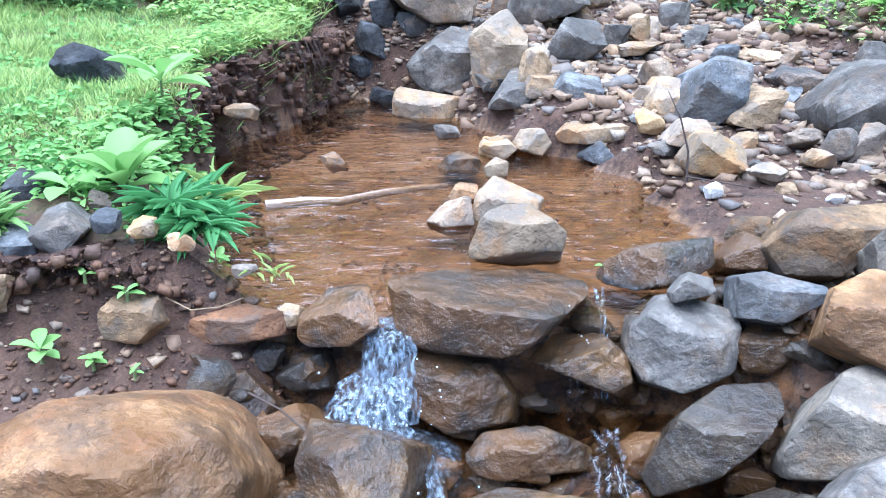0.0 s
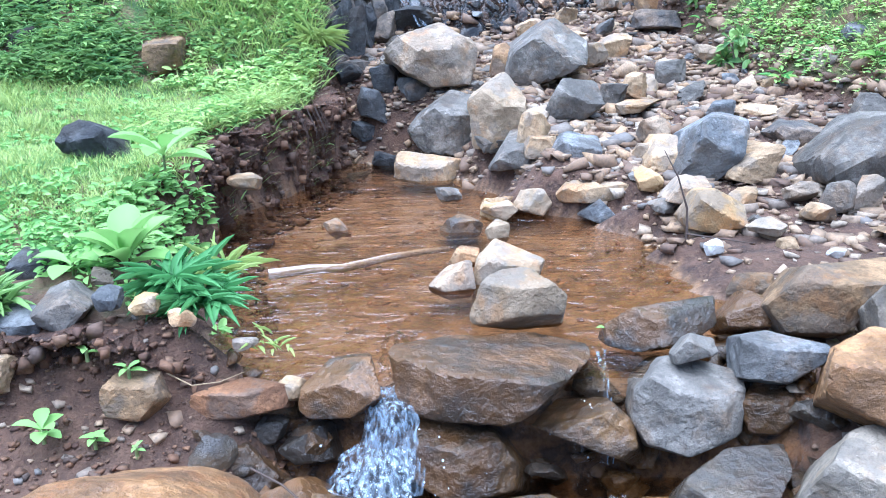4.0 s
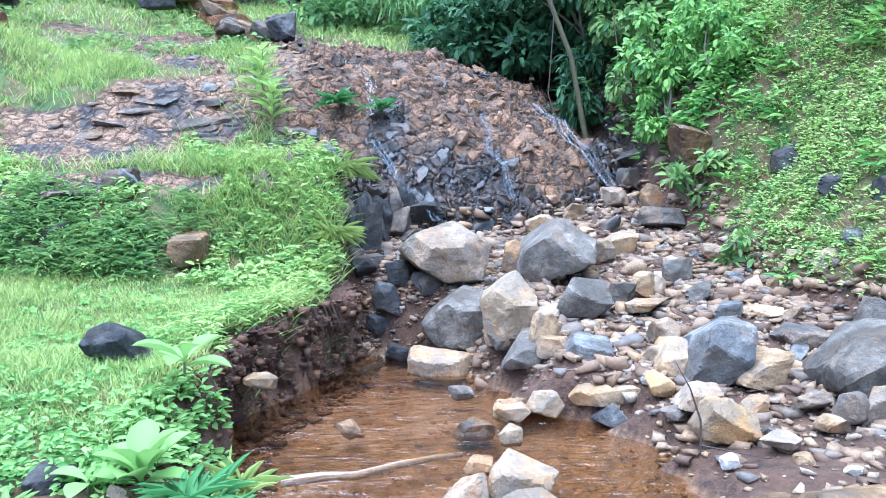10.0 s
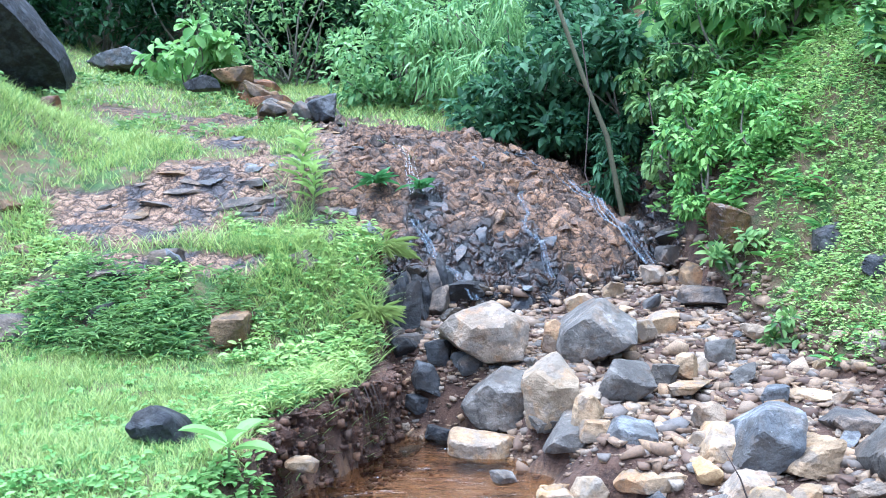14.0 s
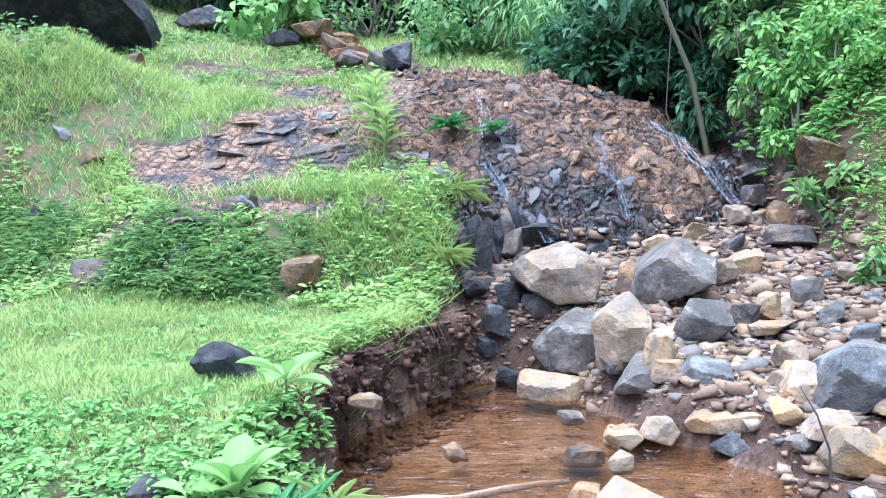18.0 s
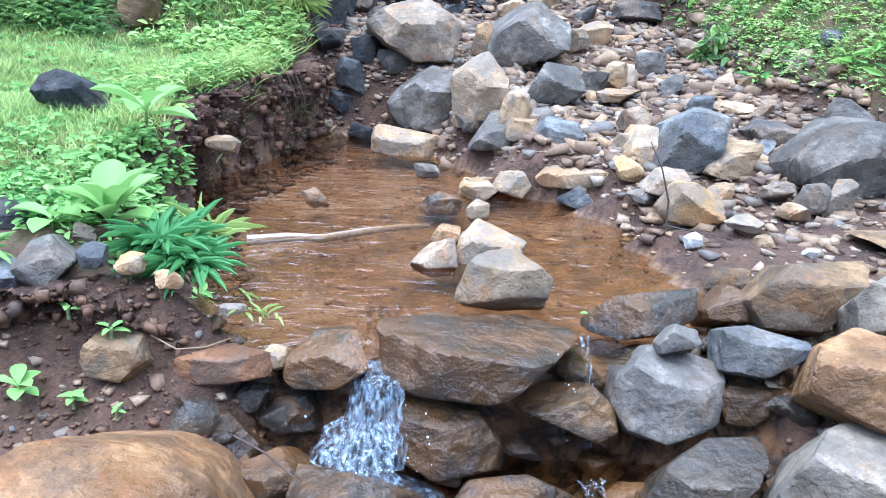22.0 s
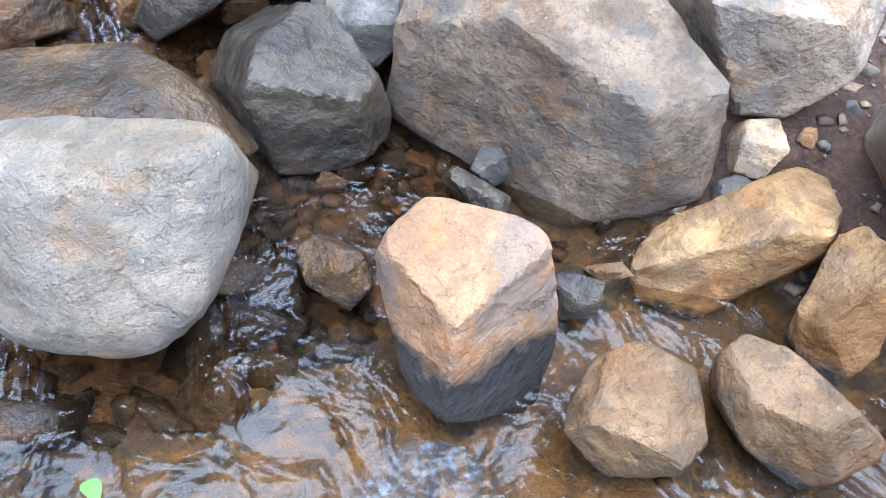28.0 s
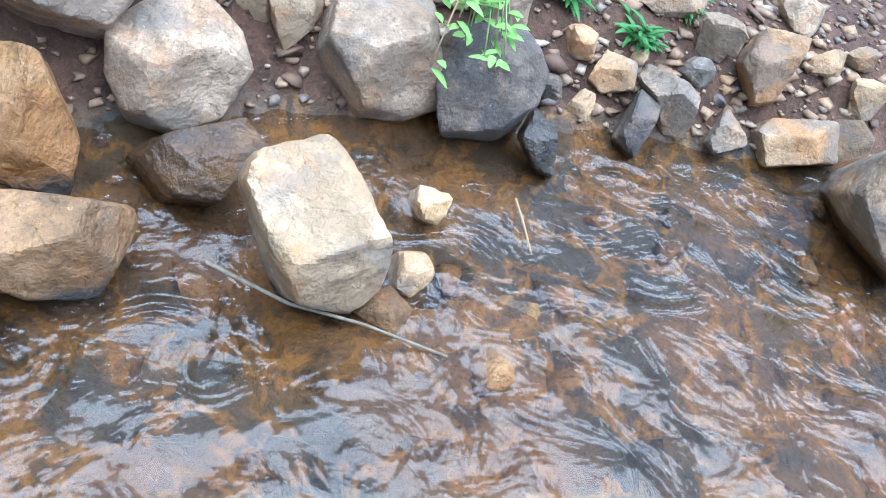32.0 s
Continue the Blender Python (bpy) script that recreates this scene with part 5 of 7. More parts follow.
hewn("stone", "grey", 1, 1.122, 0.754, -0.087, "stream", 0.049, 133, (-162, 4.5, -83, 5.3, -11, 5.4, 75, 4.3, 116, 5.8))
hewn("stone", "tan2", 1, 1.209, 0.747, -0.049, "stream", 0.021, 134, (-134, 3.1, -79, 1.9, 37, 3.8, 97, 1.9))
hewn("stone", "tan", 0, 1.898, 2.193, 0.484, "brink", 0.114, 195, (-163, 12, -90, 11.6, -37, 9.1, 13, 12.2, 119, 7.8))
hewn("stone", "yellow", 0, 1.838, 1.938, 0.370, "brink", 0.114, 196, (-152, 10.7, -117, 10.6, -28, 7.5, 68, 12.7, 129, 7.9))
hewn("boulder", "brown", 0, -0.769, 2.239, 0.246, "dam", 0.079, 98, (-163, 8.3, -99, 8, -46, 8, 21, 7.7, 80, 8.3, 159, 7.6))
hewn("slab", "rust", 0, -0.494, 2.272, 0.195, "dam", 0.059, 96, (-150, 12.9, -88, 5.8, -80, 5.5, -7, 14.9, 75, 7.4, 104, 6, 147, 11), ((85,58,.2), (-90,28,.1),))
hewn("stone", "tan", 0, -0.348, 2.311, 0.211, "dam", 0.033, 97, (-146, 3.1, -80, 3.8, -1, 3.4, 75, 3.7, 149, 3.2))
hewn("stone", "slate", 0, -1.158, 2.357, 0.406, "pool", 0.053, 137, (-170, 7.5, -157, 6.9, -83, 5.6, -7, 9.2, 69, 5.1, 94, 5.6))
hewn("stone", "grey", 0, -1.017, 2.367, 0.455, "pool", 0.072, 138, (-166, 6.9, -111, 6.6, -40, 7.2, 54, 5.8, 114, 7.8))
hewn("stone", "black", 0, -1.224, 2.661, 0.490, "pool", 0.045, 144, (-157, 7.3, -80, 4.3, 39, 6.5, 85, 4.1, 160, 8.2))
hewn("stone", "yellow", 0, -0.755, 2.320, 0.480, "pool", 0.029, 139, (-142, 3.4, -85, 3, 4, 4, 80, 2.9, 157, 3.6))
hewn("stone", "slate", 0, -0.865, 2.337, 0.491, "pool", 0.030, 142, (-152, 3.3, -85, 3.1, 1, 4, 79, 2.9, 147, 3.6))
hewn("boulder", "black", 0, -1.430, 3.718, 0.697, "pool", 0.085, 53, (-149, 13, -101, 7.5, -80, 10.6, 40, 8.9, 69, 7.3, 115, 10.9, 158, 13.7), ((100,40,.2), (-80,30,.1),))
hewn("stone", "brown", 0, -1.633, 5.407, 0.949, "pool", 0.104, 52, (-130, 15.2, -74, 15, -2, 11.8, 48, 12.6, 122, 15.7, 179, 10.8))
hewn("stone", "tan", 0, -0.869, 4.025, 0.438, "pool", 0.045, 141, (-127, 5.4, -93, 4.6, -11, 8.1, 58, 4.8, 92, 4.9, 174, 7.7))
hewn("boulder", "greatrock", 0, -6.927, 9.332, 4.353, "valley", 0.600, 900, (-92, 115.5, -13, 215.4, 32, 137.5, 43, 110.4, 43, 110.3, 79, 95.9, 174, 265.8), ((60,35,.05), (-75,48,.1),))
hewn("stone", "brown", 0, -3.589, 12.001, 3.733, "valley", 0.163, 152, (-132, 21.2, -88, 16.6, 6, 30, 78, 14.7, 150, 26.6))
hewn("stone", "brown", 0, -2.992, 11.108, 3.330, "valley", 0.172, 153, (-149, 12.6, -115, 12.3, -10, 18.5, 48, 12.9, 131, 18.5))
hewn("stone", "black", 0, -1.770, 9.344, 2.898, "valley", 0.150, 147, (-148, 16.5, -81, 22.1, -3, 15.1, 39, 19.5, 113, 17.7, 155, 14.5))
hewn("stone", "grey", 0, -2.011, 9.481, 2.835, "valley", 0.109, 148, (-137, 10.7, -86, 11, 6, 12.9, 64, 9.4, 141, 11.9))
hewn("stone", "dark", 0, -2.399, 9.639, 2.896, "valley", 0.108, 149, (-102, 9.2, -66, 11, 49, 7.8, 146, 10.9))
hewn("stone", "black", 0, -3.646, 10.747, 3.408, "valley", 0.128, 151, (-143, 19.1, -84, 12.5, 24, 22.7, 75, 9.8, 133, 21.6))
hewn("boulder", "slate", 0, -5.791, 13.096, 4.234, "valley", 0.226, 150, (-107, 25.5, -83, 22.3, 1, 47.4, 59, 23.9, 103, 25.4, 160, 41.2))
brook_rng = np.random.default_rng(61)
for i in range(22):
    k = (i + brook_rng.uniform(0, 1)) / 22
    x, y = -4.2 + 2.1 * k + brook_rng.normal(0, 0.13), 13.6 - 3.6 * k + brook_rng.normal(0, 0.2)
    r = 100 * brook_rng.uniform(0.13, 0.25)
    cuts = [v for a in (-150, -100, -20, 40, 95, 150) for v in (round(a + brook_rng.uniform(-20, 20)), round(r * (1.25 if abs(a) in (20, 150) else 0.75) * brook_rng.uniform(0.8, 1.15), 1))]
    hewn("stone", ("rust", "brown", "dark", "brown", "rust", "grey")[i % 6], 0, x, y, height(x, y) + 0.006 * r, "valley", 0.006 * r, 620 + i, tuple(cuts))


# ---- foliage tools ----
def leaf_template(kind):
    """Unit leaf along +y, width along x, folded at the midrib and bent down to its tip."""
    if kind == "blade":
        prof = [(0, 0.5), (0.4, 0.42), (0.75, 0.25), (1.0, 0.0)]
        fold, bend = 0.1, -0.35
    elif kind == "small":
        prof = [(0, 0.0), (0.45, 0.5), (1.0, 0.0)]
        fold, bend = 0.25, -0.15
    elif kind == "oval":
        prof = [(0, 0.04), (0.25, 0.42), (0.55, 0.5), (0.85, 0.28), (1.0, 0.0)]
        fold, bend = 0.25, -0.25
    else:
        prof = [(0, 0.05), (0.15, 0.14), (0.35, 0.36), (0.6, 0.5), (0.8, 0.44), (0.93, 0.24), (1.0, 0.0)]
        fold, bend = 0.3, -0.3
    v, f, rows = [], [], []
    for t, w in prof:
        z = bend * t * t
        if w == 0:
            rows.append([len(v)])
            v.append((0, t, z))
        elif kind == "blade":
            rows.append([len(v), len(v) + 1])
            v += [(-w, t, z), (w, t, z)]
        else:
            rows.append([len(v), len(v) + 1, len(v) + 2])
            v += [(-w, t, z + fold * w), (0, t, z), (w, t, z + fold * w)]
    for a, b in zip(rows, rows[1:]):
        if len(a) == len(b):
            for i in range(len(a) - 1):
                f += [(a[i], a[i + 1], b[i + 1]), (a[i], b[i + 1], b[i])]
        elif len(b) == 1:
            f += [(a[i], a[i + 1], b[0]) for i in range(len(a) - 1)]
        else:
            f += [(a[0], b[i + 1], b[i]) for i in range(len(b) - 1)]
    return np.array(v, float), np.array(f)


LEAVES = {k: leaf_template(k) for k in ("blade", "small", "oval", "broad")}


def foliage(name, P, D, U, L, W, kind, material, parent=None):
    """Many leaves in one mesh: roots P, directions D, upper sides U, lengths L, widths W."""
    tv, tf = LEAVES[kind]
    D = D / np.linalg.norm(D, axis=1)[:, None]
    S = np.cross(D, U)
    S /= np.linalg.norm(S, axis=1)[:, None] + 1e-9
    N = np.cross(S, D)
    V = P[:, None, :] + S[:, None, :] * (tv[None, :, 0, None] * W[:, None, None]) + D[:, None, :] * (tv[None, :, 1, None] * L[:, None, None]) + N[:, None, :] * (tv[None, :, 2, None] * L[:, None, None])
    F = tf[None] + (np.arange(len(P)) * len(tv))[:, None, None]
    return mesh_object(name, V.reshape(-1, 3), F.reshape(-1, 3), material, kind != "small", parent)


def on_ground(rng, n, x0, x1, y0, y1, want):
    """n random places where the mask want(x, y) grows, with their heights."""
    xs, ys = rng.uniform(x0, x1, n), rng.uniform(y0, y1, n)
    keep = rng.uniform(0, 1, n) < want(xs, ys)
    xs, ys = xs[keep], ys[keep]
    return np.stack([xs, ys, relief(xs, ys)], -1)


def meadow(name, seed, n, x0, x1, y0, y1, want, tall, wide, material, label, lean=0.45, patch=3.0):
    rng = np.random.default_rng(seed)
    P = on_ground(rng, n, x0, x1, y0, y1, want)
    k = len(P)
    lush = 0.5 + value_noise(P[:, 0], P[:, 1], patch, seed)
    a = rng.uniform(0, 6.283, k)
    D = np.stack([np.cos(a) * lean, np.sin(a) * lean, np.ones(k)], -1) + rng.normal(0, 0.12, (k, 3))
    L = rng.uniform(*tall, k) * lush
    ob = foliage(name, P - [0, 0, 0.005], D, np.stack([np.cos(a), np.sin(a), 0.3 + 0 * a], -1) * -1, L, rng.uniform(*wide, k), "blade", material)
    return tagged(ob, label, "grass", kind="stuff")


def weeds(name, seed, n, x0, x1, y0, y1, want, size, lift, kind, material, label, per=9, ratio=0.46):
    """Low leafy plants: each a loose tuft of small leaves on a short stem."""
    rng = np.random.default_rng(seed)
    C = on_ground(rng, n, x0, x1, y0, y1, want)
    m = len(C)
    P = np.repeat(C, per, 0)
    k = len(P)
    high = np.repeat(rng.uniform(0.3, 1, m) * lift * (0.5 + value_noise(C[:, 0], C[:, 1], 2.5, seed)), per)
    a = rng.uniform(0, 6.283, k)
    up = rng.uniform(0, 1, k)
    r = high * 0.45 * (1.1 - up)
    P = P + np.stack([np.cos(a) * r, np.sin(a) * r, up * high], -1)
    D = np.stack([np.cos(a), np.sin(a), rng.uniform(-0.1, 0.6, k)], -1)
    U = np.stack([0 * a, -0.35 + 0 * a, 1 + 0 * a], -1) + rng.normal(0, 0.5, (k, 3))
    L = rng.uniform(*size, k)
    ob = foliage(name, P, D, U, L, L * ratio * rng.uniform(0.8, 1.2, k), kind, material)
    return tagged(ob, label, "weeds", kind="stuff")


# ---- grass and weeds ----
def terrace(x, y):
    return covers(x, y)[0] * (pool_left(y) - x > 0.08)


def bank_slope(x, y):
    return (0.12 + 0.88 * ramp(5.6, 6.0, y + 0.3 * np.sin(3 * x))) * covers(x, y)[0] * (pool_left(y) - x > 0.05) * (0.25 + 0.75 * ramp(0.34, 0.53, 0.6 * value_noise(x, y, 1.6, 41) + 0.4 * value_noise(x, y, 4.5, 42)))


def far_side(x, y):
    return covers(x, y)[0] * (x - hill_foot(y) > -0.1) * (0.55 + 0.45 * ramp(0.3, 0.6, value_noise(x, y, 2.2, 43)))


def hump(x, y):
    return ramp(1.0, 0.6, np.hypot((x + 1.15) / 0.85, (y - 6.1) / 0.75))


def lawn_only(x, y):
    return terrace(x, y) * ramp(2.8, 3.3, y + 0.3 * value_noise(x, y, 3, 44)) * ramp(5.45, 5.15, y + 0.16 * np.sin(2.3 * x + 1))


meadow("lawn", 51, 95000, -3.4, -0.3, 2.7, 5.6, lawn_only, (0.03, 0.075), (0.003, 0.006), GRASS, "short bright green grass on the terrace by the pool")
meadow("bank_grass", 52, 70000, -5.5, -0.5, 5.0, 9.2, bank_slope, (0.06, 0.17), (0.005, 0.009), GRASS, "longer bright grass on the slope of the bank", 0.6)
meadow("valley_grass", 53, 26000, -8, 0.5, 8.8, 15, lambda x, y: covers(x, y)[0], (0.06, 0.16), (0.008, 0.015), GRASS, "grass of the upper valley floor", 0.5)
meadow("hill_grass", 54, 42000, 1.3, 5.2, 2.2, 9, far_side, (0.05, 0.12), (0.005, 0.009), GRASS, "grass between herbs on the steep hillside", 0.7)
weeds("bank_weeds", 61, 5200, -5.2, -0.5, 4.9, 6.4, lambda x, y: terrace(x, y) * (0.12 + 0.88 * ramp(0.42, 0.56, value_noise(x, y, 2.6, 45))) * ramp(0, 0.2, y - 5.12 + 0.16 * np.sin(2.3 * x + 1)) * ramp(6.05, 5.7, y + 0.7 * (value_noise(x, y, 1.3, 48) - 0.5)) * (0.35 + 0.65 * ramp(0.5, 1.1, pool_left(y) - x)) * (1 - 0.85 * hump(x, y)), (0.035, 0.085), 0.13, "oval", WEED, "dark lance-leaved weeds on the slope of the bank", 14, 0.18)
weeds("terrace_herbs", 62, 2600, -3.2, -0.35, 2.45, 5.0, lambda x, y: terrace(x, y) * (0.15 + 0.85 * ramp(3.5, 2.9, y)), (0.02, 0.045), 0.07, "oval", BROAD, "small round-leaved herbs among the terrace grass", 12)
weeds("edge_herbs", 63, 800, -1.4, -0.3, 3.9, 6.6, lambda x, y: (pool_left(y) - x > 0.15) * (pool_left(y) - x < 0.42) * 1.0, (0.03, 0.07), 0.11, "oval", HERB, "lance-leaved herbs hanging over the edge of the bank", 14, 0.22)
weeds("hillside_herbs", 64, 24000, 1.3, 5.4, 2.4, 9.2, far_side, (0.016, 0.042), 0.14, "oval", HERB, "bright herbs with small leaves covering the steep hillside", 12, 0.4)
weeds("upper_herbs", 65, 1300, -6, 0.2, 6.6, 12, lambda x, y: covers(x, y)[0] * ramp(0.5, 0.6, value_noise(x, y, 1.4, 46)), (0.04, 0.09), 0.16, "oval", WEED, "scattered weeds beside the bare rock plates", 10)

weeds("hill_weeds", 66, 1900, 1.3, 5.6, 2.6, 9.5, lambda x, y: far_side(x, y) * ramp(0.45, 0.6, value_noise(x, y, 2.6, 49)), (0.06, 0.14), 0.2, "oval", BIGLEAF, "taller lance-leaved weeds among the hillside herbs", 12, 0.26)
weeds("slope_herbs", 67, 4200, -5, -0.6, 5.1, 8.8, lambda x, y: covers(x, y)[0] * (pool_left(y) - x > 0.05) * ramp(6.8, 6.2, y) * ramp(0.45, 0.55, value_noise(x, y, 2.3, 50)), (0.03, 0.07), 0.1, "oval", HERB, "light green herbs among grass on the bank slope", 10, 0.36)
weeds("bank_creepers", 68, 1500, 1.4, 2.5, 6.5, 8.9, lambda x, y: (x > hill_foot(y) + 0.02) * (x < hill_foot(y) + 0.6) * (0.25 + 0.75 * ramp(0.35, 0.5, value_noise(x, y, 3.5, 51))) * ramp(0.0, 0.25, x - hill_foot(y)), (0.04, 0.1), 0.16, "oval", BIGLEAF, "creepers hanging over the earth bank beside the cascade", 12, 0.4)
weeds("rim_herbs", 69, 620, -1.4, -0.5, 2.7, 4.0, lambda x, y: (pool_left(y) - x > 0.06) * (pool_left(y) - x < 0.5) * ramp(0.3, 0.5, value_noise(x, y, 6, 52)), (0.025, 0.06), 0.07, "oval", BROAD, "small leafy herbs along the rim of the bank", 11, 0.42)
meadow("edge_grass", 57, 7000, -1.3, -0.4, 4.1, 6.7, lambda x, y: (pool_left(y) - x > 0.12) * (pool_left(y) - x < 0.35) * 1.0, (0.08, 0.2), (0.005, 0.009), GRASS, "long bright grass along the edge of the bank", 0.9)
meadow("slope_hump_grass", 55, 16000, -2.0, -0.55, 5.5, 7.1, lambda x, y: terrace(x, y) * hump(x, y), (0.07, 0.15), (0.005, 0.009), GRASS, "thick bright grass on the hump beside the rock face", 0.6)
meadow("dry_grass", 56, 5200, 1.3, 3.6, 2.4, 6.8, lambda x, y: far_side(x, y) * ramp(1.3, 0.4, x - hill_foot(y)), (0.06, 0.16), (0.003, 0.006), DRY, "dry straw among herbs at the foot of the hillside", 1.0)


# ---- shrubs and trees ----
def tube(path, radii, sides=7):
    path = np.asarray(path, float)
    v, f = [], []
    for i, p in enumerate(path):
        d = path[min(i + 1, len(path) - 1)] - path[max(i - 1, 0)]
        d /= np.linalg.norm(d) + 1e-9
        a = np.cross(d, (0.3, 0.9, 0.1))
        a /= np.linalg.norm(a) + 1e-9
        b = np.cross(d, a)
        for k in range(sides):
            t = 6.2832 * k / sides
            v.append(p + radii[i] * (np.cos(t) * a + np.sin(t) * b))
    for i in range(len(path) - 1):
        for k in range(sides):
            f.append((i * sides + k, i * sides + (k + 1) % sides, (i + 1) * sides + (k + 1) % sides, (i + 1) * sides + k))
    f.append(tuple(range((len(path) - 1) * sides, len(path) * sides)))
    return v, f


def joined_tubes(name, tubes, material, parent):
    v, f = [], []
    for a, b in tubes:
        f += [tuple(i + len(v) for i in q) for q in b]
        v += list(a)
    return mesh_object(name, v, f, material, True, parent)


def curve_path(a, b, rng, bow=0.12, n=6):
    a, b = np.array(a, float), np.array(b, float)
    off = rng.normal(0, bow, 3) * np.linalg.norm(b - a)
    return [a + (b - a) * t + off * np.sin(3.14 * t) for t in np.linspace(0, 1, n)]


def shrub(name, seed, x, y, rx, ry, rz, leaves, size, kind, material, label, clumps=26, lift=0.55, stems=5, droop=0.0, bark=BARK, category="shrub", ratio=0.45):
    """A bush: stems from the root to leaf clumps that fill an uneven crown with gaps."""
    rng = np.random.default_rng(seed)
    z0 = height(x, y) - 0.05
    root = new(name)
    root.location = (x, y, z0)
    c = rng.normal(size=(clumps, 3))
    c /= np.linalg.norm(c, axis=1)[:, None]
    c *= rng.uniform(0.35, 1.0, clumps)[:, None] ** 0.5
    c = c * [rx, ry, rz] + [0, 0, lift * rz * 1.6]
    c[:, 2] = np.maximum(c[:, 2], 0.08)
    tubes = []
    for i in range(min(clumps, stems * 3)):
        r = 0.012 + 0.01 * rz
        tubes.append(tube(curve_path((rng.normal(0, 0.08 * rx), rng.normal(0, 0.08 * ry), 0), c[i], rng), np.linspace(r, r * 0.25, 6)))
    joined_tubes("stem", tubes, bark, root)
    which = rng.integers(0, clumps, leaves)
    spread = np.array([rx, ry, rz]) * rng.uniform(0.16, 0.36, (clumps, 1))
    off = rng.normal(size=(leaves, 3))
    off /= np.linalg.norm(off, axis=1)[:, None]
    off *= rng.uniform(0.3, 1.0, (leaves, 1)) ** 0.5
    P = c[which] + off * spread[which]
    P[:, 2] = np.maximum(P[:, 2], 0.02)
    D = off * 0.9 + rng.normal(0, 0.5, (leaves, 3)) + [0, -0.15, -droop]
    U = np.array([0, -0.35, 1.0]) + rng.normal(0, 0.35, (leaves, 3))
    L = rng.uniform(0.6, 1.15, leaves) * size
    crown = foliage("crown", P, D, U, L, L * ratio * rng.uniform(0.8, 1.2, leaves), kind, material, root)
    return tagged(root, label, category, "thicket round the upper fall")


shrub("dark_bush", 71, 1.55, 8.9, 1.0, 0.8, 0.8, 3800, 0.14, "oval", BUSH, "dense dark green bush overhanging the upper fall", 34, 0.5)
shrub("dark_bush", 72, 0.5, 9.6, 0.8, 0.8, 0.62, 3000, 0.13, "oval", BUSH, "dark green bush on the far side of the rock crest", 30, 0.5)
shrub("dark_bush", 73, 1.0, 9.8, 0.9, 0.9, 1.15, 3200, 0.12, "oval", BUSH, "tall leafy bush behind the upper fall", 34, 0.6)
shrub("bamboo_bush", 74, 0.1, 10.6, 0.9, 0.8, 1.0, 3200, 0.2, "blade", LIGHTBUSH, "drooping narrow-leaved bush behind the rock crest", 30, 0.6, 5, 0.7, ratio=0.13)
shrub("light_shrub", 75, -1.1, 11.6, 1.1, 0.9, 0.85, 3200, 0.13, "oval", LIGHTBUSH, "light green shrub in the upper valley", 30, 0.5)
shrub("light_shrub", 76, -0.5, 12.8, 1.2, 0.9, 1.5, 3000, 0.14, "oval", LIGHTBUSH, "tall light green shrub in the upper valley", 34, 0.6)
shrub("large_leaf_shrub", 77, 2.75, 7.75, 0.6, 0.5, 0.45, 330, 0.21, "broad", BIGLEAF, "shrub with large drooping oval leaves on the hillside", 26, 0.6, 5, 0.25, ratio=0.5)
shrub("large_leaf_shrub", 87, 2.3, 8.45, 0.6, 0.5, 0.5, 330, 0.21, "broad", BIGLEAF, "large-leaved shrub above the earth bank", 24, 0.6, 5, 0.25, ratio=0.5)
shrub("large_leaf_shrub", 88, 3.4, 7.9, 0.7, 0.6, 0.6, 380, 0.21, "broad", BIGLEAF, "tall large-leaved shrub on the hillside", 28, 0.6, 5, 0.25, ratio=0.5)
shrub("large_leaf_shrub", 78, 3.15, 7.2, 0.5, 0.45, 0.4, 280, 0.21, "broad", BIGLEAF, "large-leaved shrub high on the hillside", 26, 0.6, 5, 0.25, ratio=0.5)
shrub("fern_bush", 79, 2.35, 7.9, 0.7, 0.6, 0.5, 2600, 0.12, "small", LIGHTBUSH, "feathery bright green bush above the earth bank", 26, 0.5, ratio=0.22)
shrub("fern_bush", 80, 2.3, 9.0, 0.9, 0.8, 0.8, 2800, 0.15, "small", LIGHTBUSH, "bushy ferns below the large-leaved shrub", 30, 0.5, ratio=0.2)
shrub("taro_clump", 81, -4.3, 12.2, 0.75, 0.6, 0.45, 520, 0.22, "broad", BROAD, "clump of broad bright leaves in the upper valley", 16, 0.6, 4, 0.3, ratio=0.55)
shrub("thin_bush", 82, -3.4, 14.5, 1.6, 1.0, 1.3, 2400, 0.13, "oval", LIGHTBUSH, "thin grey-green bush before the dark wood", 34, 0.7)
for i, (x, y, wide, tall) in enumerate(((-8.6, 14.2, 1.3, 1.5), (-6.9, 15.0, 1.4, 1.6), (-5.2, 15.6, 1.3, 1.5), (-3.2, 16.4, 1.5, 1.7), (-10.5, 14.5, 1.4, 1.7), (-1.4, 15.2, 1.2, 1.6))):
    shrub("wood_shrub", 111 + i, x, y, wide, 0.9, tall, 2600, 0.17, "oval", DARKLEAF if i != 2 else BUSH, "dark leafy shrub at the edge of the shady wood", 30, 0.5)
shrub("hill_bush", 83, 1.86, 6.35, 0.2, 0.2, 0.22, 260, 0.09, "oval", WEED, "leafy green weed at the foot of the hillside", 10, 0.5, 3)
shrub("hill_bush", 84, 1.95, 5.6, 0.16, 0.16, 0.16, 200, 0.08, "oval", WEED, "small leafy weed at the foot of the hillside", 9, 0.5, 3)
shrub("hill_bush", 85, 3.1, 6.4, 0.3, 0.3, 0.35, 420, 0.12, "oval", LIGHTBUSH, "upright pale green weed on the hillside", 12, 0.6, 3)
shrub("hill_bush", 86, 3.6, 6.8, 0.35, 0.3, 0.4, 420, 0.12, "oval", LIGHTBUSH, "upright pale green weed high on the hillside", 12, 0.6, 3)


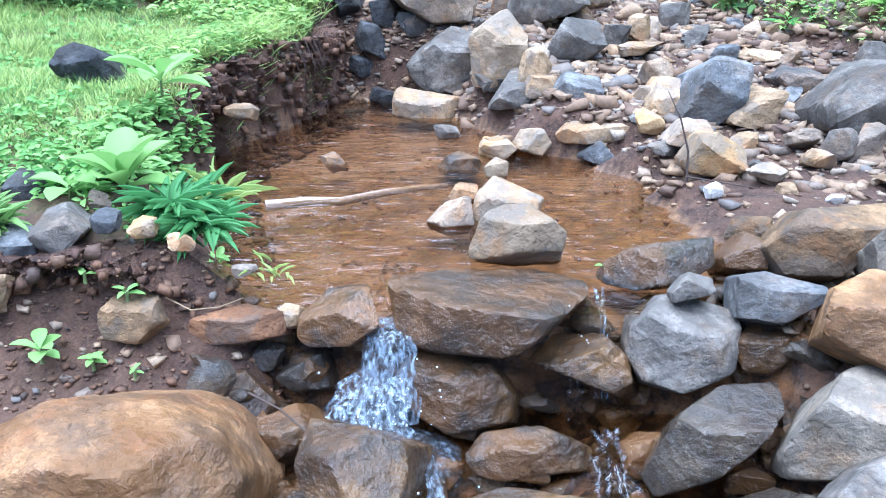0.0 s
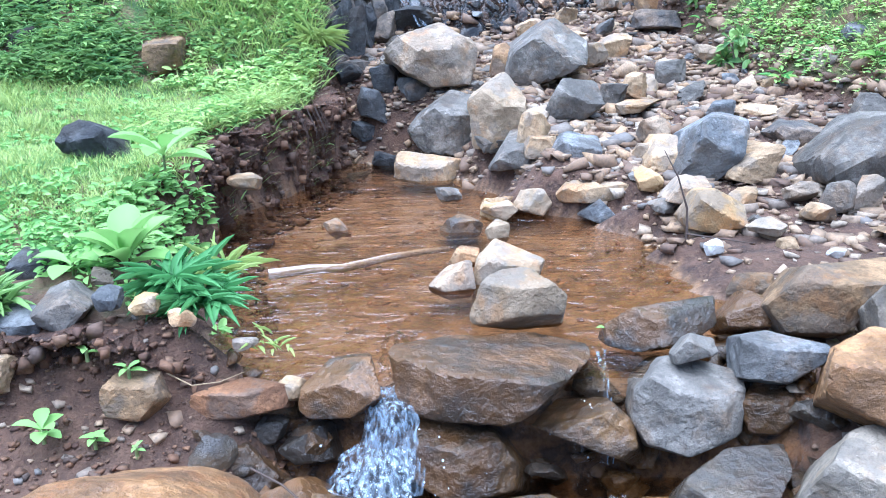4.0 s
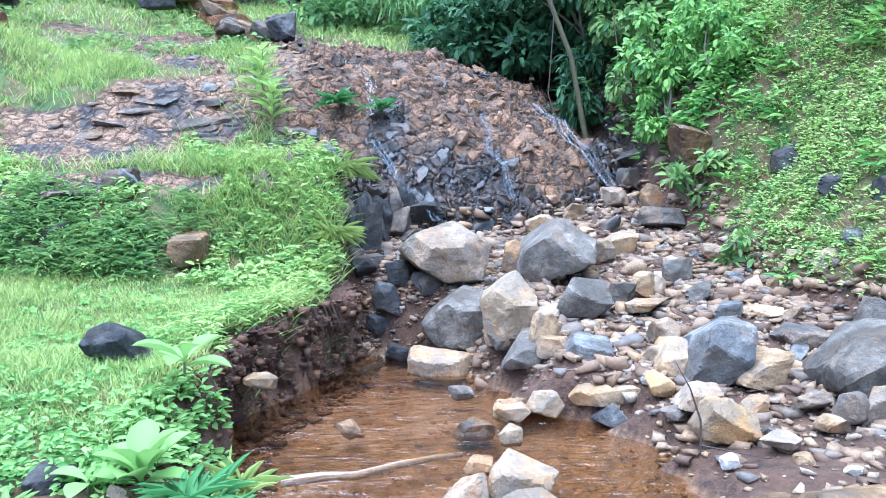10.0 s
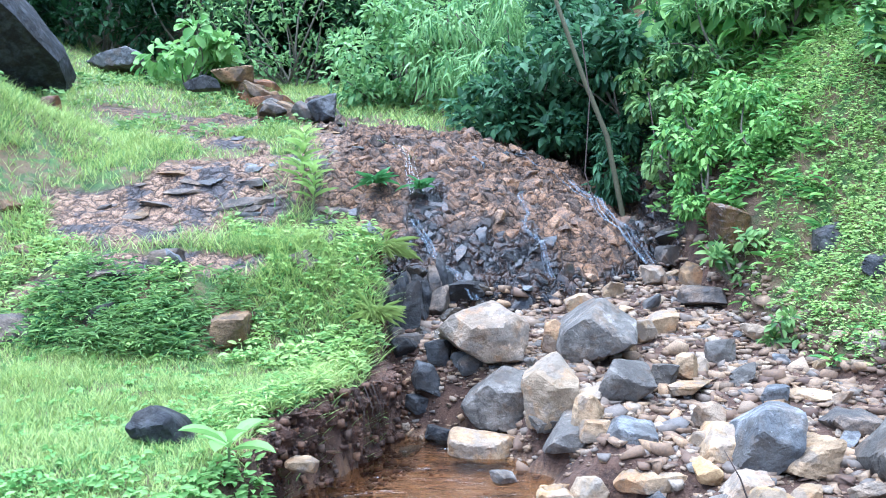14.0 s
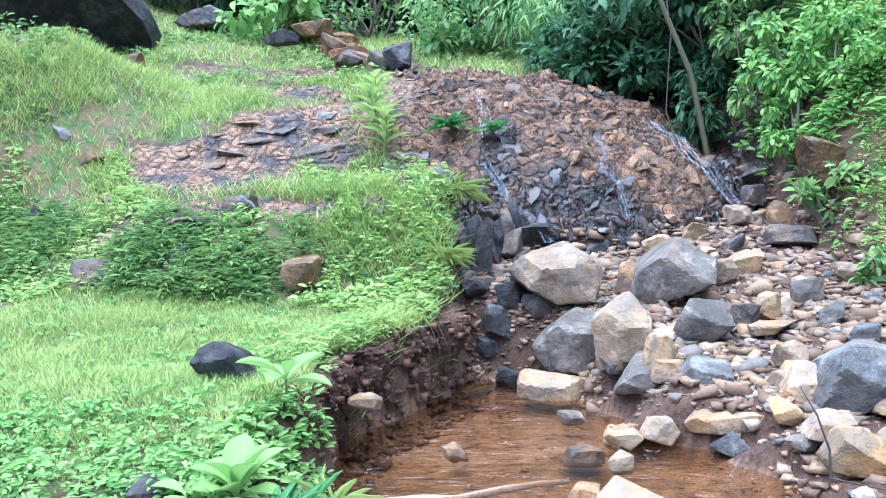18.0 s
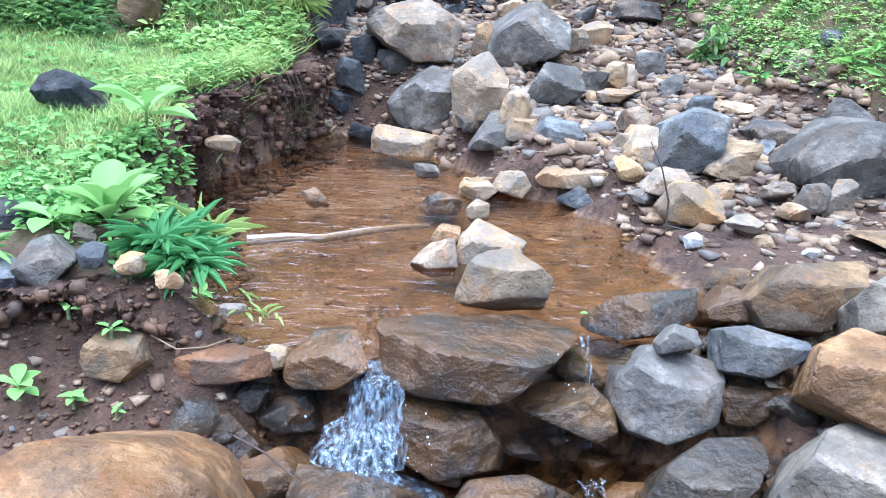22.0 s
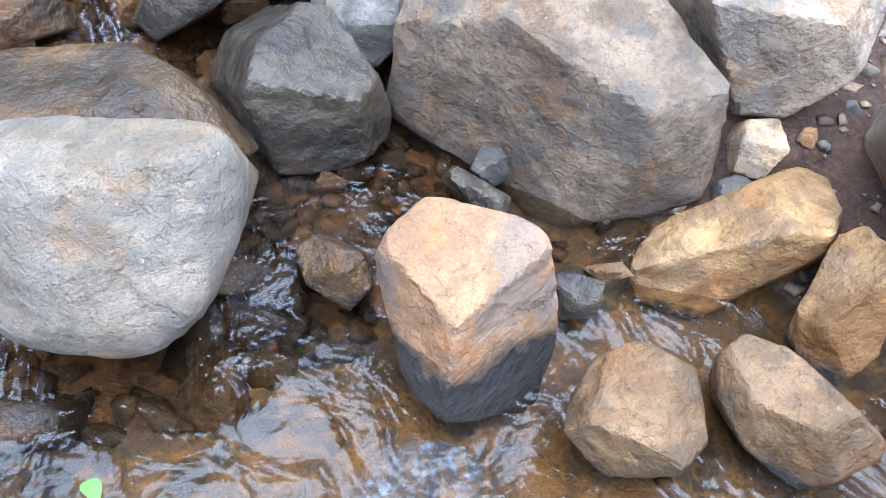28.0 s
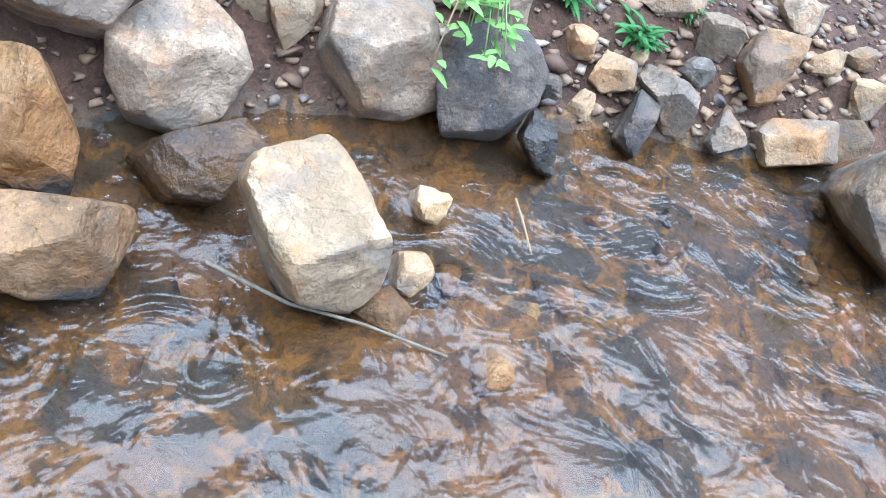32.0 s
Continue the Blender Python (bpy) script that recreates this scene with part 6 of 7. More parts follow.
def tree(name, seed, x, y, tall, spread, leaves, size, material, label):
    rng = np.random.default_rng(seed)
    root = new(name)
    root.location = (x, y, height(x, y) - 0.1)
    top = (rng.normal(0, 0.4), rng.normal(0, 0.3), tall * 0.75)
    mesh_object("trunk", *tube(curve_path((0, 0, 0), top, rng, 0.06, 8), np.linspace(0.16, 0.05, 8)), BARK, True, root)
    n = 42
    c = rng.normal(size=(n, 3))
    c /= np.linalg.norm(c, axis=1)[:, None]
    c = c * rng.uniform(0.4, 1, (n, 1)) * [spread, spread, tall * 0.45] + [0, 0, tall * 0.52]
    limbs = [tube(curve_path(np.array(top) * rng.uniform(0.35, 0.95), c[i], rng), np.linspace(0.05, 0.012, 6), 5) for i in range(14)]
    joined_tubes("branch", limbs, BARK, root)
    w = rng.integers(0, n, leaves)
    off = rng.normal(size=(leaves, 3)) * [0.5, 0.5, 0.38] * spread * 0.42
    L = rng.uniform(0.6, 1.2, leaves) * size
    foliage("crown", c[w] + off, rng.normal(size=(leaves, 3)) + [0, -0.3, -0.3], np.array([0, -0.4, 1]) + rng.normal(0, 0.4, (leaves, 3)), L, L * 0.5, "oval", material, root)
    return tagged(root, label, "tree", "dark wood behind the valley")


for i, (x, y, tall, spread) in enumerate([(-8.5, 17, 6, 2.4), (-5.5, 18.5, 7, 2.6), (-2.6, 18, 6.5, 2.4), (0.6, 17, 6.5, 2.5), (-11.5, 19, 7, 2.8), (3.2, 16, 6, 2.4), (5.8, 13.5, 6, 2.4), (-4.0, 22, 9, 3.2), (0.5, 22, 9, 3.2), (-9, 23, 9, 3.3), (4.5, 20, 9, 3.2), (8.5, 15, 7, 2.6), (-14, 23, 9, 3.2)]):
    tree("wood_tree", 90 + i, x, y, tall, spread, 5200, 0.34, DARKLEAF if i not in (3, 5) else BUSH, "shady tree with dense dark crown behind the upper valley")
shrub("overhang_bush", 101, 1.95, 7.3, 0.4, 0.5, 0.4, 1500, 0.08, "oval", BIGLEAF, "leafy herbs hanging over the earth bank by the fall", 20, 0.4, 3, 0.5)
shrub("overhang_bush", 102, 1.85, 8.0, 0.45, 0.5, 0.45, 1500, 0.1, "oval", WEED, "green creepers hanging over the dark earth bank", 20, 0.4, 3, 0.5)
shrub("overhang_bush", 103, 2.15, 6.75, 0.35, 0.35, 0.35, 1100, 0.07, "oval", BIGLEAF, "bright herbs above the brown boulder", 16, 0.4, 3, 0.4)
shrub("overhang_bush", 104, 1.72, 7.65, 0.3, 0.45, 0.4, 1100, 0.08, "oval", WEED, "creepers hanging down the earth bank beside the cascade", 16, 0.3, 3, 0.7)
shrub("overhang_bush", 105, 1.8, 6.95, 0.25, 0.3, 0.35, 800, 0.07, "oval", BIGLEAF, "bright creepers hanging over the brown boulder", 14, 0.3, 3, 0.7)
shrub("overhang_bush", 106, 1.5, 8.4, 0.4, 0.4, 0.5, 1300, 0.12, "oval", BUSH, "dark leaves hanging above the cascade", 18, 0.35, 3, 0.6, ratio=0.3)


# ---- earth banks ----
def earth_material():
    m = Nodes("shaded_red_earth")
    v = m.coord()
    big, mid, fine = m.noise(v, 5, 4), m.noise(v, 22, 6, 0.7), m.noise(v, 95, 4, 0.7)
    # earth tones lowered to carry the shade under the overhanging rim
    col = m.mix(m.steps(big, (0.35, 0.0), (0.65, 1.0)), (0.042, 0.019, 0.01), (0.14, 0.063, 0.031))
    col = m.mix(m.steps(mid, (0.5, 0.0), (0.68, 0.75)), col, (0.18, 0.11, 0.07))
    col = m.mix(m.steps(fine, (0.3, 0.6), (0.55, 0.0)), col, (0.025, 0.014, 0.011))
    m.link(col, m.shader.inputs["Base Color"])
    m.shader.inputs["Roughness"].default_value = 0.9
    b = m.bump(mid, 1.0, 0.05)
    m.link(m.bump(fine, 1.0, 0.015, b), m.shader.inputs["Normal"])
    return m.mat


EARTH = earth_material()
CHIP = (np.array([(x, y, z) for x in (-0.8, 0.8) for y in (-0.8, 0.8) for z in (-0.8, 0.8)]), np.array([(0, 1, 3), (0, 3, 2), (4, 6, 7), (4, 7, 5), (0, 4, 5), (0, 5, 1), (2, 3, 7), (2, 7, 6), (0, 2, 6), (0, 6, 4), (1, 5, 7), (1, 7, 3)]))


def gravel_material(name, tone):
    m = Nodes(name)
    geo = m.add("NewGeometry")
    v = m.coord()
    col = m.steps(geo.outputs["Random Per Island"], (0.0, (0.1, 0.055, 0.034)), (0.22, (0.22, 0.135, 0.075)), (0.45, (0.28, 0.185, 0.105)), (0.62, (0.14, 0.125, 0.11)), (0.8, (0.35, 0.22, 0.11)), (0.97, (0.36, 0.29, 0.21)))
    col = m.mix(m.steps(m.noise(v, 70, 4), (0.4, 0.0), (0.7, 0.6)), col, (0.09, 0.07, 0.055))
    col = m.mix(1.0, col, (tone * 1.15, tone * 0.86, tone * 0.7) if tone < 1 else (1, 1, 1), "MULTIPLY")
    m.link(col, m.shader.inputs["Base Color"])
    m.shader.inputs["Roughness"].default_value = 0.8
    m.link(m.bump(m.noise(v, 120, 3), 0.5, 0.004), m.shader.inputs["Normal"])
    return m.mat


GRAVEL = gravel_material("mixed_gravel", 1.0)
CLODS = gravel_material("earth_clods", 0.42)
BEDPEBBLES = gravel_material("pool_pebbles", 0.75)


def bank_wall(name, corners, top_rise, seed, label, drop=None):
    """A broken earth face under a bank's edge: leans out at the lip, hollow below, crumbly."""
    pts = np.array(corners, float)
    seg = np.r_[0, np.cumsum(np.linalg.norm(np.diff(pts, axis=0), axis=1))]
    s = np.arange(0, seg[-1], 0.02)
    px, py = np.interp(s, seg, pts[:, 0]), np.interp(s, seg, pts[:, 1])
    k = np.ones(15) / 15
    px = np.convolve(np.pad(px, 7, "edge"), k, "valid")
    py = np.convolve(np.pad(py, 7, "edge"), k, "valid")
    tx, ty = np.gradient(px), np.gradient(py)
    ln = np.hypot(tx, ty)
    ox, oy = ty / ln, -tx / ln
    h = np.linspace(0, 1, 26)
    Hh, S = np.meshgrid(h, s)
    inner = relief(px - 0.2 * ox, py - 0.2 * oy)
    outer = np.minimum(relief(px + 0.12 * ox, py + 0.12 * oy), inner)
    outer = outer - 0.06
    if drop is not None:
        outer = np.minimum(outer, drop)
    top = inner + top_rise
    lean = np.interp(h, [0, 0.12, 0.45, 0.8, 0.93, 1.0], [0.06, 0.0, -0.05, 0.02, 0.01, -0.1])
    out = lean[None, :] + 0.1 * (cell_noise(S, Hh * 0.5, 9, seed) - 0.5) * (1 - ramp(0.9, 1, Hh)) + 0.06 * (cell_noise(S, Hh * 0.5, 24, seed + 2) - 0.5) + 0.03 * (cell_noise(S, Hh * 0.5, 55, seed + 3) - 0.5) + 0.09 * (value_noise(S, Hh * 0.3, 3.5, seed + 4) - 0.5)
    zz = outer[:, None] + (top - outer)[:, None] * np.clip(Hh / 0.93, 0, 1) - 0.025 * ramp(0.93, 1, Hh)
    V = np.stack([px[:, None] + ox[:, None] * out, py[:, None] + oy[:, None] * out, zz], -1).reshape(-1, 3)
    q = np.arange(S.size).reshape(S.shape)
    F = np.stack([q[:-1, :-1], q[1:, :-1], q[1:, 1:], q[:-1, 1:]], -1).reshape(-1, 4)
    ob = mesh_object(name, V, F, EARTH, True, sharp=35)
    r = np.random.default_rng(seed + 9)
    flat = np.clip(Hh.ravel(), 0, 1)
    many = int(1100 * seg[-1])
    pick = r.choice(len(V), many, p=(0.15 + flat) * (flat < 0.95) / ((0.15 + flat) * (flat < 0.95)).sum())
    size = 0.003 * 9 ** (r.uniform(0, 1, many) ** 3)
    bv, bf = CHIP
    P = V[pick][:, None] + bv[None] * (1 + r.normal(0, 0.36, (many, len(bv), 3))) * (size[:, None] * r.uniform(0.6, 1.1, (many, 3)))[:, None]
    tagged(mesh_object("bank_pebbles", P.reshape(-1, 3), (bf[None] + (np.arange(many) * len(bv))[:, None, None]).reshape(-1, 3), CLODS), "small stones stuck in the red earth face", "gravel", kind="stuff")
    return tagged(ob, label, "earth bank", kind="structure")


bank_wall("earth_bank", [(-3.4, 2.2), (-2.6, 2.28), (-2.0, 2.22), (-1.5, 2.3), (-1.15, 2.24), (-0.85, 2.31), (-0.62, 2.3), (-0.5, 2.42)], -0.01, 131, "crumbling dark red earth face below the planted bank, deepened for shade")
bank_wall("earth_bank_pool", [(-1.12, 3.6), (-1.0, 3.8), (-1.0, 4.05), (-0.9, 4.38), (-0.77, 4.68), (-0.63, 4.95), (-0.58, 5.15), (-0.62, 5.4)], -0.01, 133, "undercut dark red earth face of the grassy bank, deepened for shade")


# ---- loose stones ----
rng = np.random.default_rng(7)
variants = []
for i in range(16):
    v, f = stone_shape(3, 1, rng.uniform(0.7, 1.0), rng.uniform(0.45, 0.8), np.random.default_rng(200 + i), 3, 0.012, 70, (), 0.42)
    variants.append((v, f))
stone_meshes = {}


def free_spot(x, y, r, slack):
    return all((x - a) ** 2 + (y - b) ** 2 > (slack * (r + c)) ** 2 for a, b, c in PLACED)


def loose_stone(i, tone, x, y, z, r, label, group, tilt=20):
    key = (i, tone)
    if key not in stone_meshes:
        ob = mesh_object("stone", *variants[i], STONE[tone], True, sharp=26)
        stone_meshes[key] = ob.data
    else:
        ob = new("stone", stone_meshes[key])
    ob.matrix_world = pose(x, y, z, rng.uniform(-tilt, tilt), rng.uniform(-tilt, tilt), rng.uniform(0, 360)) @ Matrix.Diagonal((r, r, r, 1))
    PLACED.append((x, y, r))
    return tagged(ob, label, "rock", group)


def scatter_stones(count, tones, x0, x1, y0, y1, sizes, want, place_words, group, sink=0.25, slack=0.62, level=None):
    done, tries = 0, 0
    while done < count and tries < count * 30:
        tries += 1
        x, y = rng.uniform(x0, x1), rng.uniform(y0, y1)
        if not want(x, y):
            continue
        r = sizes[0] * (sizes[1] / sizes[0]) ** (rng.uniform() ** 1.6)
        if not free_spot(x, y, r, slack):
            continue
        tone = tones[rng.integers(len(tones))]
        z = (height(x, y) if level is None else level) + r * (0.5 - 2 * sink) * 0.8
        loose_stone(int(rng.integers(16)), tone, x, y, z, r, "%s small broken stone %s" % (TONE_WORDS[tone], place_words), group)
        done += 1


def rubble(x, y):
    right = np.interp(y, [2.4, 2.9, 3.2, 4.0, 4.35, 5.2, 5.6], [0.95, 1.2, 1.12, 0.98, 0.55, 0.42, -0.3])
    left = pool_left(y) + 0.05 if y > 5.6 else right
    return left < x < hill_foot(y) + 0.25 and y < face_base(x) + 0.1


scatter_stones(70, ["tan", "tan", "pale", "greytan", "greytan", "grey", "brown", "orange", "tan", "slate"], -0.6, 3.0, 4.1, 7.1, (0.045, 0.13), rubble, "on the rubble slope", "rubble stones", 0.2, 0.6)
scatter_stones(20, ["tan", "pale", "greytan", "grey", "brown", "tan", "orange", "slate"], 0.9, 2.9, 2.7, 4.5, (0.04, 0.09), rubble, "on the muddy pool shore", "rubble stones", 0.22, 0.7)
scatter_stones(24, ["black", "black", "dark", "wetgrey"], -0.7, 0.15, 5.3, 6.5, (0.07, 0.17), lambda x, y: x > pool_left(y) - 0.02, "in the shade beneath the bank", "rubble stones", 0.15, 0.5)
scatter_stones(20, ["wetbrown", "wetgrey", "wetbrown", "brown", "rust"], -0.45, 1.45, 1.5, 2.5, (0.05, 0.13), lambda x, y: True, "wedged in the stone dam", "dam stones", 0.1, 0.45)
scatter_stones(8, ["wetbrown", "wetgrey", "rust", "brown", "wetbrown"], -0.4, 2.0, -2.6, 1.9, (0.06, 0.18), lambda x, y: ground_height(x, y) < LOW_Z - 0.03, "lying under the shallow stream", "stream bed stones", 0.5, 0.4, LOW_Z - 0.045)
scatter_stones(24, ["tan", "pale", "greytan", "brown", "orange", "grey", "tan"], 1.3, 2.9, -2.6, 1.2, (0.05, 0.12), lambda x, y: ground_height(x, y) > LOW_Z + 0.02, "on the gravel shore", "shore stones", 0.2, 0.6)

# wet tones are picked here as dark ones
scatter_stones(14, ["wetbrown", "dark", "wetgrey", "black", "wetbrown"], 1.4, 2.0, 6.4, 8.2, (0.06, 0.16), lambda x, y: hill_foot(y) - 0.1 < x < hill_foot(y) + 0.4, "in the earth bank beside the cascade", "bank stones", 0.2, 0.5)
scatter_stones(12, ["dark", "slate", "brown", "black"], -4.2, -0.95, 5.15, 6.9, (0.06, 0.17), lambda x, y: covers(np.array(x), np.array(y))[0] > 0.3, "half hidden among weeds on the bank", "bank stones", 0.32, 0.8)


def broken_piece(r):
    """A small angular stone: the hull of a few points round a flattened block."""
    bm = bmesh.new()
    for p in r.normal(size=(11, 3)):
        p = p / np.abs(p).max() * r.uniform(0.8, 1.05) * [1, r.uniform(0.7, 1.0), 0.62]
        bm.verts.new(p)
    bmesh.ops.convex_hull(bm, input=bm.verts)
    bmesh.ops.delete(bm, geom=[p for p in bm.verts if not p.link_faces], context="VERTS")
    bm.verts.index_update()
    v = np.array([tuple(p.co) for p in bm.verts])
    f = np.array([[p.index for p in q.verts] for q in bm.faces])
    bm.free()
    return v, f


def stone_heap(name, count, x0, x1, y0, y1, sizes, want, label, seed, sink=0.2, material=None):
    """The many stones too small to pick out one by one, as one mesh."""
    r = np.random.default_rng(seed)
    V, F, n, tries, base = [], [], 0, 0, 0
    small = [broken_piece(np.random.default_rng(700 + i)) for i in range(14)]
    while n < count and tries < count * 25:
        tries += 1
        x, y = r.uniform(x0, x1), r.uniform(y0, y1)
        size = sizes[0] * (sizes[1] / sizes[0]) ** (r.uniform() ** 1.5)
        if not want(x, y) or not free_spot(x, y, size, 0.55):
            continue
        v, f = small[int(r.integers(14))]
        turn = np.array(Euler((r.uniform(-0.5, 0.5), r.uniform(-0.5, 0.5), r.uniform(0, 6.3))).to_matrix())
        V.append((v * size) @ turn.T + [x, y, height(x, y) + size * (0.4 - 2 * sink)])
        F.append(f + base)
        base += len(v)
        PLACED.append((x, y, size * 0.8))
        n += 1
    return tagged(mesh_object(name, np.concatenate(V), np.concatenate(F), material or GRAVEL), label, "stones", kind="stuff")


stone_heap("rubble_stones", 640, -0.6, 3.0, 4.0, 7.1, (0.025, 0.09), rubble, "small broken stones filling the rubble slope", 721)
stone_heap("pool_head_stones", 190, -0.55, 0.6, 4.7, 5.95, (0.02, 0.065), lambda x, y: x > pool_left(y) + 0.02 and ground_height(x, y) > POOL_Z - 0.02, "small stones at the head of the pool", 727)
stone_heap("pool_shore_stones", 110, 0.7, 2.9, 2.6, 4.4, (0.018, 0.05), rubble, "small stones on the muddy pool shore", 722)
stone_heap("stream_shore_stones", 330, 1.2, 3.4, -2.6, 2.4, (0.018, 0.05), lambda x, y: ground_height(x, y) > LOW_Z + 0.02, "small stones on the gravel shore of the stream", 723)
# very dark fill: paints the shade between the dam boulders
stone_heap("dam_fill_stones", 640, -0.55, 1.75, 0.9, 2.5, (0.035, 0.12), lambda x, y: True, "wet stones in the dam gaps, coloured darker for the shade there", 725, 0.15, STONE["gap_shade"])
stone_heap("stream_bed_stones", 90, -0.4, 2.1, -2.8, 1.6, (0.03, 0.13), lambda x, y: ground_height(x, y) < LOW_Z - 0.02, "dark and rusty stones lying under the shallow water", 726, 0.17, STONE["bedstone"])
stone_heap("bank_foot_stones", 60, -1.8, -0.3, 1.4, 2.3, (0.012, 0.04), lambda x, y: True, "small stones in the red earth below the bank", 724)




def gravel(name, count, x0, x1, y0, y1, sizes, want, label, seed, lift=0.0, material=None):
    r = np.random.default_rng(seed)
    x, y = r.uniform(x0, x1, count), r.uniform(y0, y1, count)
    keep = want(x, y)
    x, y = x[keep], y[keep]
    n = len(x)
    size = sizes[0] * (sizes[1] / sizes[0]) ** (r.uniform(0, 1, n) ** 1.8)
    bv, bf = CHIP
    j = 1 + r.normal(0, 0.38, (n, len(bv), 3))
    a = r.uniform(0, 6.28, n)
    base = bv[None] * j * (np.stack([r.uniform(0.7, 1.2, n), r.uniform(0.6, 1.0, n), r.uniform(0.25, 0.6, n)], -1) * size[:, None])[:, None, :]
    c, s = np.cos(a)[:, None], np.sin(a)[:, None]
    V = np.stack([base[..., 0] * c - base[..., 1] * s + x[:, None], base[..., 0] * s + base[..., 1] * c + y[:, None], base[..., 2] + (relief(x, y) + 0.2 * size + lift)[:, None]], -1)
    F = bf[None] + (np.arange(n) * len(bv))[:, None, None]
    return tagged(mesh_object(name, V.reshape(-1, 3), F.reshape(-1, 3), material or GRAVEL), label, "gravel", kind="stuff")


def rubble_mask(x, y):
    right = np.interp(y, [2.4, 2.9, 3.2, 4.0, 4.35, 5.2, 5.6], [0.9, 1.1, 1.05, 0.9, 0.45, 0.35, -0.4])
    return (x > np.maximum(right, pool_left(y))) & (x < hill_foot(y) + 0.2) & (y < face_base(x) + 0.1)


gravel("rubble_gravel", 13000, -0.6, 3.2, 2.6, 7.2, (0.008, 0.05), lambda x, y: rubble_mask(x, y) & ((y > 3.4) | (value_noise(x, y, 40, 77) < 0.35) | (x > 2.2)), "mixed tan and grey gravel between the rubble stones", 301)
gravel("shore_gravel", 13000, 1.0, 3.6, -2.8, 2.6, (0.006, 0.03), lambda x, y: (ground_height(x, y) > LOW_Z + 0.01) & ((y < 0.5) | (value_noise(x, y, 30, 79) < 0.55)), "small reddish gravel on the stream shore", 302)
gravel("bank_stones", 900, -2.6, -0.35, 1.2, 2.4, (0.006, 0.026), lambda x, y: x < 5, "mixed small stones lying on the red earth slope", 309)
gravel("bank_gravel", 6500, -2.6, -0.3, 1.0, 2.4, (0.003, 0.018), lambda x, y: x < 5, "small stones in the red earth below the bank", 303, 0.0, CLODS)
gravel("mound_gravel", 1800, -1.3, -0.42, 0.9, 1.62, (0.006, 0.035), lambda x, y: ground_height(x, y) > LOW_Z + 0.01, "loose stones on the crumbled earth mound", 308)
gravel("pool_head_gravel", 2600, -0.6, 0.6, 4.7, 6.0, (0.006, 0.03), lambda x, y: (x > pool_left(y)) & (ground_height(x, y) > POOL_Z - 0.03), "gravel at the head of the pool", 306)
gravel("left_shore_gravel", 3500, -3.0, -0.3, -3.0, 1.0, (0.005, 0.03), lambda x, y: ground_height(x, y) > LOW_Z + 0.01, "small reddish gravel on the open shore", 307, 0.0, CLODS)
gravel("edge_clods", 4500, -1.35, -0.3, 2.9, 6.4, (0.006, 0.04), lambda x, y: (pool_left(y) - x < 0.3) & (x < pool_left(y) + 0.12), "crumbled earth and small stones at the bank edge", 305, 0.0, CLODS)
gravel("pool_gravel", 2600, -0.9, 1.2, 2.5, 5.4, (0.006, 0.024), lambda x, y: ground_height(x, y) < POOL_Z, "pebbles on the muddy bed of the pool", 304, -0.008, BEDPEBBLES)


# ---- broken rock face ----
def face_stones(count, seed):
    r = np.random.default_rng(seed)
    done = 0
    while done < count:
        x, d = r.uniform(-1.25, 1.6), 2.3 * r.uniform() ** 1.3
        y = float(face_base(x)) + d
        if x < -0.9 - 0.25 * d:
            continue
        low = damp_or_dark_rock(np.array(x), np.array(y)) > 0.5
        pick = r.uniform()
        tone = "facelow" if low or pick < 0.08 else "facehigh"
        size = 0.035 * 3.6 ** r.uniform()
        slope = float(np.interp(d, [0, 0.5, 1.0, 2.0], [58, 48, 32, 16]))
        ob = loose_stone(int(r.integers(16)), tone, 0, 0, 0, size, "", "")
        nrm = np.array([0, -np.sin(radians(slope)), np.cos(radians(slope))])
        p = np.array([x, y, height(x, y)]) - nrm * size * 0.3
        ob.matrix_world = pose(*p, slope + r.normal(0, 14), r.normal(0, 14), 0) @ pose(0, 0, 0, 0, 0, r.uniform(0, 360)) @ Matrix.Diagonal((size, size * r.uniform(0.7, 1.0), size * r.uniform(0.7, 1.0), 1))
        ob.name = "rock_plate"
        ob.parent = ground
        for key in ("label", "category", "group"):
            if key in ob:
                del ob[key]
        PLACED.pop()
        done += 1


face_stones(300, 401)
plate_rng = np.random.default_rng(403)
for i in range(190):
    x, y = plate_rng.uniform(-3.4, -1.2), plate_rng.uniform(6.6, 9.6)
    if covers(np.array(x), np.array(y))[1] < 0.5:
        continue
    size = 0.045 * 3.6 ** plate_rng.uniform()
    ob = loose_stone(int(plate_rng.integers(16)), ("slate", "dark", "brown", "dark")[i % 4], 0, 0, 0, size, "", "")
    ob.matrix_world = pose(x, y, height(x, y) - 0.25 * size, 20 + plate_rng.normal(0, 6), plate_rng.normal(0, 6), plate_rng.uniform(-20, 20)) @ Matrix.Diagonal((size * 1.5, size, size * 0.45, 1))
    ob.name = "rock_plate"
    ob.parent = ground
    for key in ("label", "category", "group"):
        if key in ob:
            del ob[key]
    PLACED.pop()


# basalt columns left of the rock face
col = np.random.default_rng(411)
for i in range(11):
    x, y = -0.86 + 0.055 * i, 5.95 + 0.045 * i + col.normal(0, 0.03)
    tall = col.uniform(0.28, 0.48)
    ob = rock("stone", "black" if i % 3 else "dark", 0, x, y, height(x + 0.12, y) + tall * 0.42, col.uniform(0.09, 0.15), 0.14, tall, (col.uniform(-8, 8), col.uniform(-10, 10), col.uniform(-20, 20)), 420 + i, "pillar")
    ob.name = "basalt_column"


